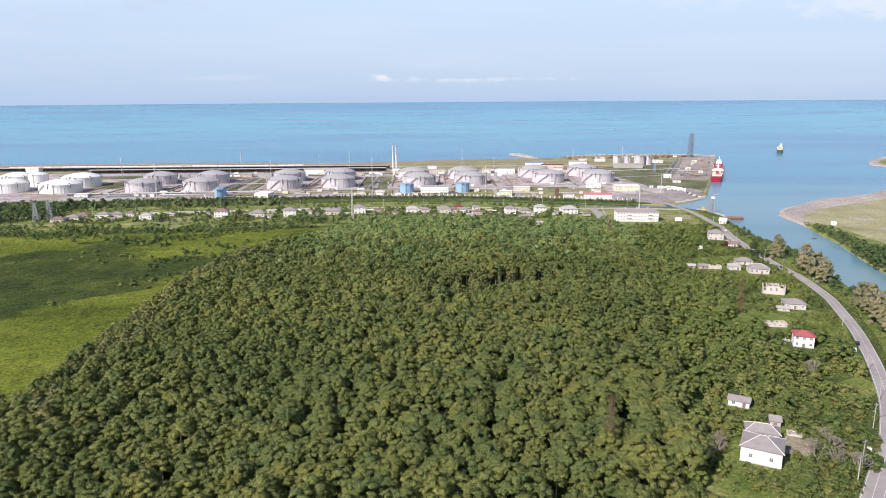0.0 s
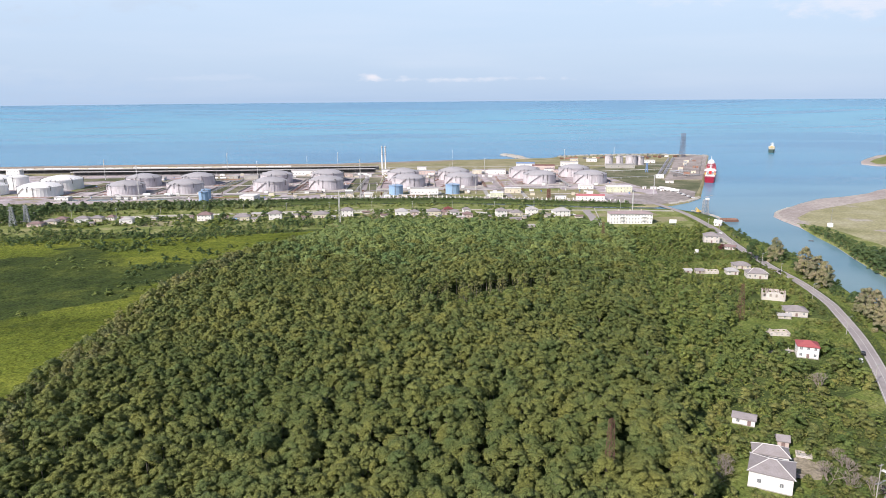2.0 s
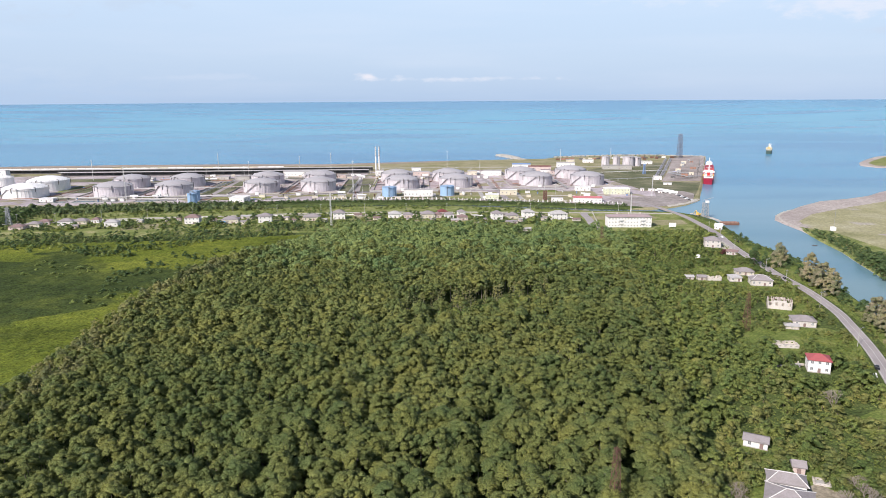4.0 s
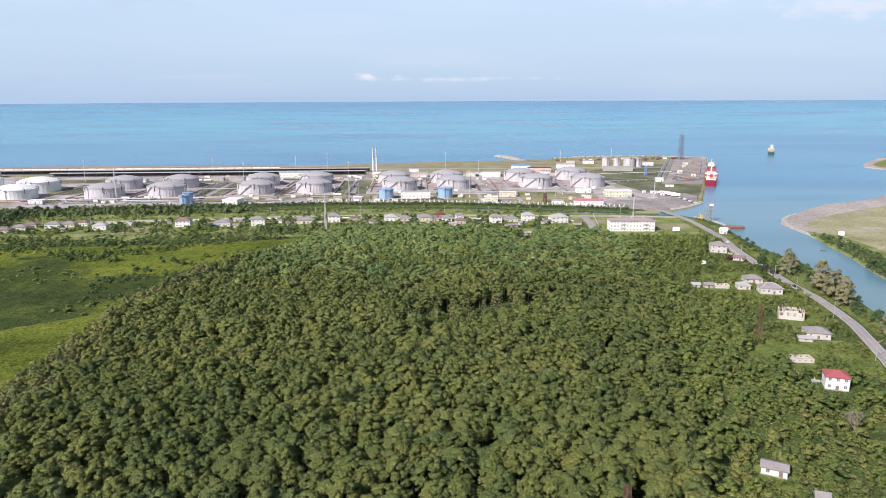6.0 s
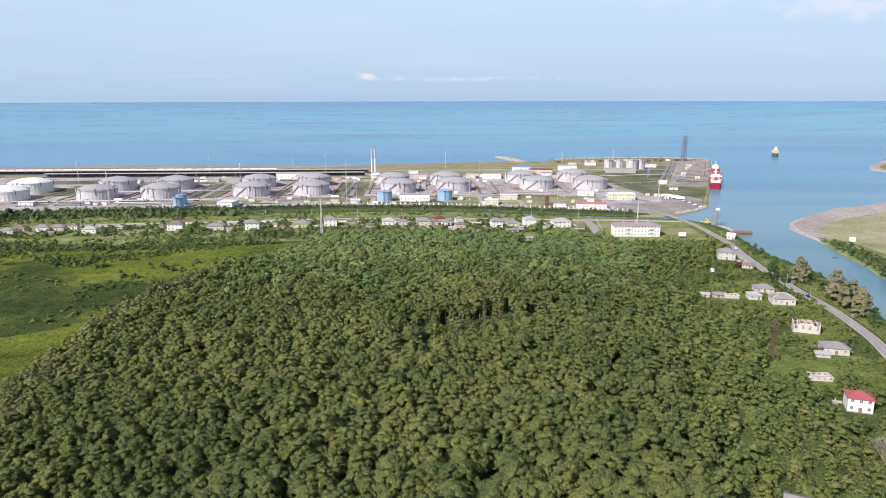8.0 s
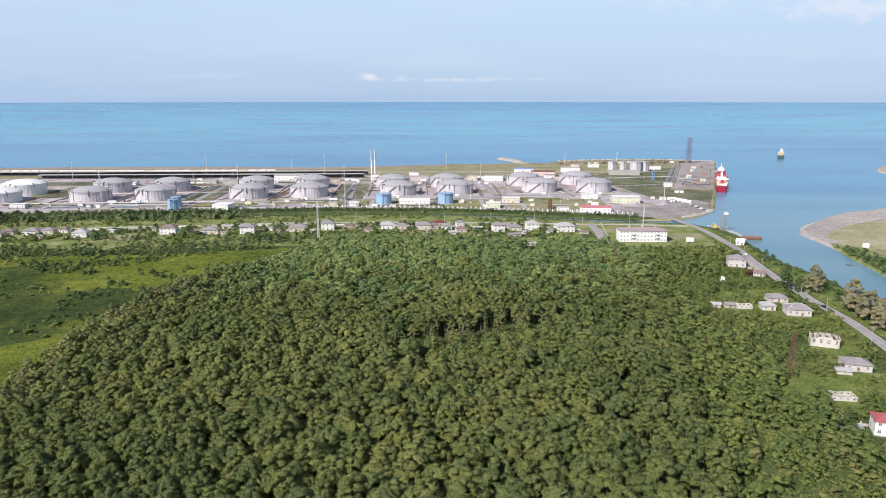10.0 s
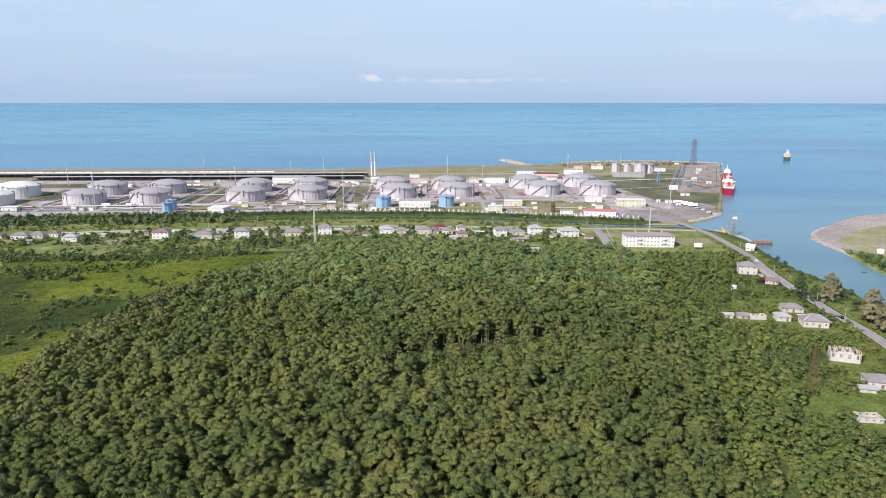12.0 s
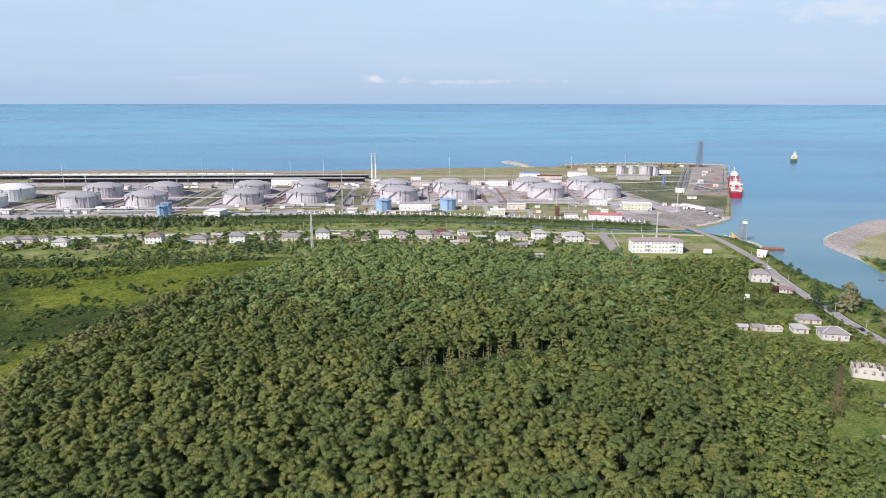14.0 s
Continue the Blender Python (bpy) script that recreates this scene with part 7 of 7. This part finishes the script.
# ---- harbour and river ----
def ship(x, y, length, beamw, turn, hull, deck, house_mat, label, red=True, name="tanker_ship"):
    """A ship whose bow points along +y before it is turned."""
    root = thing(name, x, y, 0, turn, label, "ship")
    bm = bmesh.new()
    shape = [(-0.5, 0.72), (-0.46, 0.92), (-0.3, 1.0), (0.25, 1.0), (0.38, 0.8), (0.46, 0.4), (0.5, 0.04)]
    rows = []
    for t, k in shape:
        hgt = 5.2 + (2.4 if t > 0.36 else 0.9 if t < -0.3 else 0)
        w = beamw / 2 * k
        rows.append([bm.verts.new((s * w * f, t * length, z)) for s, f, z in ((-1, 1, hgt), (-1, 0.92, -1), (1, 0.92, -1), (1, 1, hgt))])
    for p, q in zip(rows, rows[1:]):
        for i in range(3):
            bm.faces.new((p[i], q[i], q[i + 1], p[i + 1]))
        bm.faces.new((p[0], p[3], q[3], q[0]))
    bm.faces.new(rows[0])
    bm.faces.new(rows[-1][::-1])
    bmesh.ops.recalc_face_normals(bm, faces=bm.faces)
    part("hull", bm, hull, root)
    part("deck", boxes((-beamw * 0.46, beamw * 0.46, -0.28 * length, 0.34 * length, 5.15, 5.4)), deck, root)
    y0, y1 = -0.42 * length, -0.27 * length
    block = boxes((-beamw * 0.4, beamw * 0.4, y0, y1, 5.4, 7.0), (-beamw * 0.36, beamw * 0.36, y0 + 0.6, y1 - 0.3, 7.0, 8.6), (-beamw * 0.32, beamw * 0.32, y0 + 1.2, y1 - 0.6, 8.6, 9.8), (-beamw * 0.52, beamw * 0.52, y1 - 3.2, y1 - 0.6, 9.8, 11.2))
    h = part("superstructure", block, house_mat, root)
    for z in (7.4, 8.8, 10.1):
        part("window_band", boxes((-beamw * 0.3, beamw * 0.3, y0 - 0.06 + (0.6 if z < 8 else 1.2 if z < 9 else 4.0), y0 + 0.2 + (0.6 if z < 8 else 1.2 if z < 9 else 4.0), z, z + 0.7)), M_GLASS, h)
    part("funnel", boxes((-1.6, 1.6, y0 + 0.3, y0 + 3.2, 8.6, 12.2), (-1.7, 1.7, y0 + 0.2, y0 + 3.3, 11.0, 11.6)), M_RED if red else M_YELLOW, root)
    part("forecastle", boxes((-beamw * 0.3, beamw * 0.3, 0.37 * length, 0.42 * length, 7.4, 10.4), (-beamw * 0.2, beamw * 0.2, 0.375 * length, 0.41 * length, 10.4, 12.4)), M_WHITE, root)
    part("mast", beam(beam(bmesh.new(), (0, y1 - 2, 11.2), (0, y1 - 2, 18), 0.5), (-3, y1 - 2, 16), (3, y1 - 2, 16), 0.3), M_WHITE, root)
    part("foremast", beam(bmesh.new(), (0, 0.42 * length, 7), (0, 0.42 * length, 17), 0.5), M_WHITE, root)
    for k in range(5):
        part("deck_pipe", tube(bmesh.new(), (-2 + k, -0.25 * length, 6.0), (-2 + k, 0.32 * length, 6.0), 0.25, 0.25, 6), M_WHITE if k % 2 else M_RED, root)
    part("manifold", boxes((-beamw * 0.4, beamw * 0.4, -1.2, 1.2, 5.4, 7.4)), M_WHITE, root)
    part("deck_crane", beam(beam(bmesh.new(), (0, 3, 5.4), (0, 3, 13), 0.9), (0, 3, 12.5), (3, 12, 15), 0.6), M_WHITE, root)
    for s in (-1, 1):
        part("lifeboat", boxes((s * beamw * 0.4 - 0.9, s * beamw * 0.4 + 0.9, y0 + 2, y0 + 8, 7.8, 9.4)), M_YELLOW, root)
        part("railing", beam(bmesh.new(), (s * beamw * 0.48, -0.28 * length, 6.3), (s * beamw * 0.48, 0.34 * length, 6.3), 0.12), M_WHITE, root)


ship(365.2, 886.4, 190, 13.2, -22.8, M_HULL, M_RED, M_WHITE, "dark red tanker with white superstructure moored at the quay")
ship(615, 1226, 36, 10, -28.6, M_GREENHULL, M_YELLOW, M_CREAM, "small yellow workboat with a dark green hull at sea", False, "workboat")


def barge(x, y, turn):
    root = thing("barge", x, y, 0, turn, "rusty red flat barge on the river", "barge")
    part("hull", boxes((-7, 7, -2.2, 2.2, -0.4, 1.5)), M_RUST, root)
    part("deck_frame", boxes((-6.5, 6.5, -2, -1.8, 1.5, 2.4), (-6.5, 6.5, 1.8, 2, 1.5, 2.4), (-6.5, -6.3, -1.8, 1.8, 1.5, 2.4), (2, 5.5, -1.5, 1.5, 1.5, 2.2)), M_BROWNPIPE, root)
    for k in range(5):
        part("stanchion", boxes((-6 + k * 3, -5.8 + k * 3, -2.1, -1.95, 1.5, 3.0)), M_RUST, root)


barge(243, 549, -4)


def small_boat(x, y, turn):
    root = thing("rowing_boat", x, y, 0, turn, "small dark boat on the river", "boat")
    bm = bmesh.new()
    rows = []
    for t, k in ((-2.2, 0.7), (0, 1.0), (1.4, 0.7), (2.6, 0.05)):
        rows.append([bm.verts.new((s * 0.8 * k * f, t, z)) for s, f, z in ((-1, 1, 0.7), (-1, 0.7, -0.1), (1, 0.7, -0.1), (1, 1, 0.7))])
    for p, q in zip(rows, rows[1:]):
        for i in range(3):
            bm.faces.new((p[i], q[i], q[i + 1], p[i + 1]))
    bm.faces.new(rows[0])
    part("hull", bm, M_DARKSTEEL, root)
    part("bench", boxes((-0.65, 0.65, -0.2, 0.2, 0.4, 0.48)), M_BROWNPIPE, root)
    return root


small_boat(267, 470, 70).scale = (0.7, 0.7, 0.7)


def rock_mesh(seed):
    bm = bmesh.new()
    bmesh.ops.create_icosphere(bm, subdivisions=2, radius=1.0)
    for v in bm.verts:
        v.co *= 1 + 0.3 * noise.noise(v.co * 1.3 + Vector((seed, 0, 0)))
        v.co.z *= 0.7
    return finish(bm, M_ROCK)


ROCKS = [rock_mesh(k * 3.1) for k in range(4)]


def rock_line(points, size, label, name="breakwater"):
    """Rough stones along a shore."""
    root = thing(name, points[0][0], points[0][1], 0, 0, label, "rocks")
    r = random.Random(len(points))
    for p in smooth_line(points, size * 1.1):
        for k in range(2):
            ob = part("stone", ROCKS[r.randrange(4)], None, root)
            s = size * r.uniform(0.6, 1.2)
            ob.matrix_basis = pose(p.x - points[0][0] + r.uniform(-1, 1) * size, p.y - points[0][1] + r.uniform(-1, 1) * size, 0.4, 0, 0, r.uniform(0, 360)) @ Matrix.Scale(s, 4)


rock_line([(151, 1128), (143, 1165), (136, 1192), (127, 1212)], 3.8, "pale rock breakwater reaching into the sea")
rock_line([(157, 1128), (149, 1166), (142, 1195), (130, 1218)], 3.6, "pale rock breakwater reaching into the sea")
rock_line([(268, 678), (255, 662), (240, 648), (226, 638)], 1.9, "pale rocks along the harbour yard", "rock_bank")
rock_line([(217, 1165), (300, 1190), (389, 1190), (440, 1172), (470, 1157)], 2.6, "pale rock bank round the quay", "rock_bank")
rock_line([(289, 522), (290, 540), (292, 560), (304, 589), (328, 612)], 1.1, "stones along the spit", "rock_bank")
rock_line([(232, 600), (239, 585), (241, 565), (238, 548)], 1.0, "stones on the river bank", "rock_bank")


r_dock = random.Random(31)
for k in range(26):
    x = 215 + k * 8.2 + r_dock.uniform(-3, 3)
    crate = thing("cargo_container", x, 1118 + 0.14 * (x - 215) - 0.0003 * (x - 215) ** 2 + r_dock.uniform(-8, 8), LAND, r_dock.uniform(-20, 20), "weathered cargo container on the harbour ground", "container", "harbour containers")
    part("body", boxes((-3, 3, -1.2, 1.2, 0.15, 2.6)), r_dock.choice((M_RUST, M_BROWNPIPE, M_WHITE, M_DARKSTEEL, M_CREAM)), crate)
    part("door", boxes((3.0, 3.06, -1.1, 1.1, 0.3, 2.5)), M_STEEL, crate)
    for sx in (-2.8, 2.8):
        part("foot", boxes((sx - 0.2, sx + 0.2, -1.2, 1.2, 0, 0.15)), M_DARKSTEEL, crate)
for x, y, h, ln in ((352, 1108, 9, 9), (376, 1120, 8, 8), (330, 1128, 7, -7)):
    hook = thing("jib_crane", x, y, LAND, 0, "dark jib crane on the harbour ground", "crane", "jib cranes")
    part("base", boxes((-2, 2, -2, 2, 0, 2.5)), M_RUST, hook)
    part("mast", beam(bmesh.new(), (0, 0, 2.5), (0, 0, h), 0.8), M_DARKSTEEL, hook)
    part("jib", beam(bmesh.new(), (0, 0, h * 0.7), (ln, 0, h * 1.15), 0.5), M_DARKSTEEL, hook)


AXIS = Vector((104, 246, 0)).normalized()
for k in range(13):
    p = Vector((322, 850, 0)) + AXIS * (k * 20 + r_dock.uniform(-4, 4)) + Vector((AXIS.y, -AXIS.x, 0)) * r_dock.uniform(-16, 8)
    crate = thing("deck_store", p.x, p.y, LAND + 0.3, -23 + r_dock.uniform(-6, 6), "small weathered store box on the quay", "container", "quay stores")
    w = r_dock.uniform(1.5, 4)
    part("body", boxes((-w, w, -1.6, 1.6, 0, r_dock.uniform(2, 4.2))), r_dock.choice((M_DARKSTEEL, M_BROWNPIPE, M_STEEL, M_CREAM)), crate)
    part("door", boxes((-0.6, 0.6, -1.66, -1.6, 0, 1.8)), M_DARKSTEEL, crate)
for k in range(3):
    p = Vector((340, 860, 0)) + AXIS * (k * 62)
    # marine loading arm: a riser with a folded boom
    arm = thing("ship_loader", p.x, p.y, LAND + 0.3, -23, "tall dark ship loading arm on the quay", "crane", "quay cranes")
    part("riser", beam(bmesh.new(), (0, 0, 0), (0, 0, 13), 0.7), M_DARKSTEEL, arm)
    part("boom", beam(beam(bmesh.new(), (0, 0, 13), (6, 0, 17), 0.45), (6, 0, 17), (9, 0, 8), 0.4), M_STEEL, arm)


# ---- vehicles ----
def car_meshes(paint):
    body = bmesh.new()
    prof = [(-2.1, 0.35), (-2.1, 0.85), (-1.3, 0.95), (-0.7, 1.42), (0.8, 1.42), (1.4, 0.95), (2.1, 0.85), (2.1, 0.35)]
    l = [body.verts.new((-0.85 if 0.9 > z else -0.72, y, z)) for y, z in prof]
    r = [body.verts.new((0.85 if 0.9 > z else 0.72, y, z)) for y, z in prof]
    body.faces.new(l)
    body.faces.new(r[::-1])
    for k in range(len(prof)):
        j = (k + 1) % len(prof)
        body.faces.new((l[j], l[k], r[k], r[j]))
    bmesh.ops.recalc_face_normals(body, faces=body.faces)
    glass = boxes((-0.86, 0.86, -0.65, 0.75, 1.0, 1.3), (-0.6, 0.6, -1.16, -0.9, 1.02, 1.2))
    wheel = tube(bmesh.new(), (-0.12, 0, 0), (0.12, 0, 0), 0.33, 0.33, 12)
    return finish(body, paint), finish(glass, M_GLASS), finish(wheel, M_RUBBER)


CARS = {}


def car(x, y, turn, paint, label, z=LAND):
    root = thing("car", x, y, z, turn, label, "car")
    root.scale = (SMALL, SMALL, SMALL)
    if paint.name not in CARS:
        CARS[paint.name] = car_meshes(paint)
    body, glass, wheel = CARS[paint.name]
    part("body", body, None, root)
    part("windows", glass, None, root)
    for sx in (-0.8, 0.8):
        for sy in (-1.35, 1.35):
            part("wheel", wheel, None, root).location = (sx, sy, 0.33)


ONROAD = LAND + 0.165
car(121, 173, -40, M_CARWHITE, "white car at the roadside", ONROAD)
car(116, 165.5, -40, M_CARBLACK, "black car at the roadside", ONROAD)
car(163.5, 250.5, -26, M_CARWHITE, "white car parked on the verge")
car(168.8, 257.2, -26, M_CARBLACK, "black car on the river road", ONROAD)
car(200, 382, -6, M_CARBLACK, "dark car on the river road", ONROAD)
car(213, 494, -8, M_CARWHITE, "white car on the river road", ONROAD)
car(218, 478, -6, M_CARBLACK, "dark car on the river road", ONROAD)
for k in range(12):
    car(258 + (k % 4) * 0.5, 706 - k * 3.3, 70, (M_CARWHITE, M_STEEL, M_CARBLACK, M_CARWHITE)[k % 4], "parked car in the harbour yard", LAND + 0.125)


def truck(x, y, turn, label):
    root = thing("truck", x, y, LAND + 0.125, turn, label, "truck", "parked trucks")
    part("cargo_box", boxes((-1.2, 1.2, -4.5, 2.2, 1.1, 3.6)), M_WHITE, root)
    part("cab", boxes((-1.15, 1.15, 2.4, 4.2, 0.6, 2.9)), M_WHITE, root)
    part("windscreen", boxes((-1.0, 1.0, 4.19, 4.23, 1.8, 2.6)), M_GLASS, root)
    for sx in (-1.0, 1.0):
        for sy in (-3.4, -2.2, 3.2):
            part("wheel", tube(bmesh.new(), (sx - 0.15, sy, 0.5), (sx + 0.15, sy, 0.5), 0.5, 0.5, 12), M_RUBBER, root)


for x, y in ((249, 733), (252, 727), (255, 721), (257, 714)):
    truck(x, y, 60, "white box truck parked in the harbour yard")
digger = thing("excavator", 232, 585, LAND, 20, "orange excavator on the river bank", "excavator")
part("track", boxes((-1.5, -0.9, -2, 2, 0, 0.9), (0.9, 1.5, -2, 2, 0, 0.9)), M_DARKSTEEL, digger)
part("body", boxes((-1.4, 1.4, -1.8, 1.4, 1.0, 2.2)), M_YELLOW, digger)
part("cab", boxes((-1.3, 0, -0.2, 1.3, 2.2, 3.4)), M_YELLOW, digger)
part("arm", beam(beam(bmesh.new(), (0.5, 1.2, 2), (0.5, 3.6, 4.2), 0.5), (0.5, 3.6, 4.2), (0.5, 5.4, 1.4), 0.4), M_YELLOW, digger)
deck = thing("wooden_deck", 96.9, 171.6, LAND, -24, "weathered grey wooden deck beside the white house", "deck")
for k in range(7):
    part("plank", boxes((-2.4, 2.4, k * 0.34, k * 0.34 + 0.29, 0.5, 0.58)), M_TWIG, deck)
for px in (-2.2, 2.2):
    part("bearer", boxes((px - 0.1, px + 0.1, 0, 2.4, 0, 0.5)), M_BARK, deck)
    part("rail_post", boxes((px - 0.06, px + 0.06, 0, 0.12, 0.58, 1.5)), M_TWIG, deck)
part("handrail", boxes((-2.3, 2.3, 0, 0.1, 1.5, 1.6)), M_TWIG, deck)
board = thing("billboard", 190, 530, LAND, -8, "white blank billboard on posts", "billboard")
part("panel", boxes((-2.7, 2.7, -0.1, 0.1, 1.6, 4.6)), M_WHITE, board)
for px in (-2, 2):
    part("post", boxes((px - 0.12, px + 0.12, 0.1, 0.3, 0, 4.4)), M_STEEL, board)
beacon = thing("beacon_hut", 307, 516, LAND, 0, "small white hut with a beacon mast on the spit", "hut")
part("hut", boxes((-1.5, 1.5, -1.5, 1.5, 0, 3)), M_WHITE, beacon)
part("mast", beam(bmesh.new(), (1, 1, 3), (1, 1, 16), 0.14), M_STEEL, beacon)
shrine = thing("water_tank", 168.6, 426, LAND, 20, "white raised water tank among garden trees", "water tank")
part("vessel", tube(bmesh.new(), (0, 0, 2.4), (0, 0, 4.0), 1.2, 1.2, 14), M_WHITE, shrine)
part("stand", boxes((-1, -0.8, -1, -0.8, 0, 2.4), (0.8, 1, -1, -0.8, 0, 2.4), (-1, -0.8, 0.8, 1, 0, 2.4), (0.8, 1, 0.8, 1, 0, 2.4)), M_WHITE, shrine)


def street_pole(x, y, h, turn, lamp):
    root = thing("power_pole", x, y, LAND, turn, "pale concrete pole beside the road", "pole", "roadside poles")
    part("pole", tube(bmesh.new(), (0, 0, -0.2), (0, 0, h), 0.15, 0.1, 8), M_CONCRETE, root)
    part("crossarm", boxes((-0.9, 0.9, -0.08, 0.08, h - 0.5, h - 0.35)), M_STEEL, root)
    if lamp:
        part("lamp_arm", beam(bmesh.new(), (0, 0, h - 0.9), (1.9, 0, h - 0.2), 0.1), M_STEEL, root)
        part("lamp_head", boxes((1.6, 2.4, -0.15, 0.15, h - 0.28, h - 0.12)), M_STEEL, root)


for k, (x, y) in enumerate(((176, 280), (155, 229), (131, 187), (114, 165), (108, 157), (145, 206), (190, 331), (195, 372), (197, 398), (203, 452), (208, 486), (212, 515))):
    street_pole(x, y, 8.2, 20, k % 2 == 0)


for k in range(0, len(VILLAGE_ROAD) - 4, 9):
    p = VILLAGE_ROAD[k]
    street_pole(p.x, p.y + 4.5, 7.6, 5, False)


def bare_tree(x, y, s, seed):
    """A dry bush of bare grey branches."""
    root = thing("bare_bush", x, y, LAND, seed * 40, "bare grey bush with dry branches", "bush", "bare bushes")
    r = random.Random(seed)
    bm = bmesh.new()

    def grow(a, d, ln, rad, depth):
        b = a + d * ln
        tube(bm, a, b, rad, rad * 0.6, 4, False)
        if depth:
            for _ in range(3):
                grow(b, (d + Vector((r.uniform(-0.8, 0.8), r.uniform(-0.8, 0.8), r.uniform(-0.1, 0.5)))).normalized(), ln * 0.72, rad * 0.6, depth - 1)

    for _ in range(4):
        grow(Vector((0, 0, -0.1)), Vector((r.uniform(-0.6, 0.6), r.uniform(-0.6, 0.6), 1)).normalized(), 1.5 * s, 0.1 * s, 4)
    part("branches", bm, M_TWIG, root)


for k, (x, y, s) in enumerate(((73, 168, 1.3), (77, 172, 1.4), (104, 169, 1.5), (109, 172, 1.5), (107, 165, 1.4), (134, 226, 1.5), (112, 163, 1.3), (112, 178, 1.2), (80, 176, 1.2))):
    bare_tree(x, y, s, k)


# the whole plan to metres
for ob in scene.objects:
    if ob.parent is None and ob.type not in ("CAMERA", "LIGHT"):
        ob.matrix_basis = Matrix.Scale(SIZE, 4) @ ob.matrix_basis
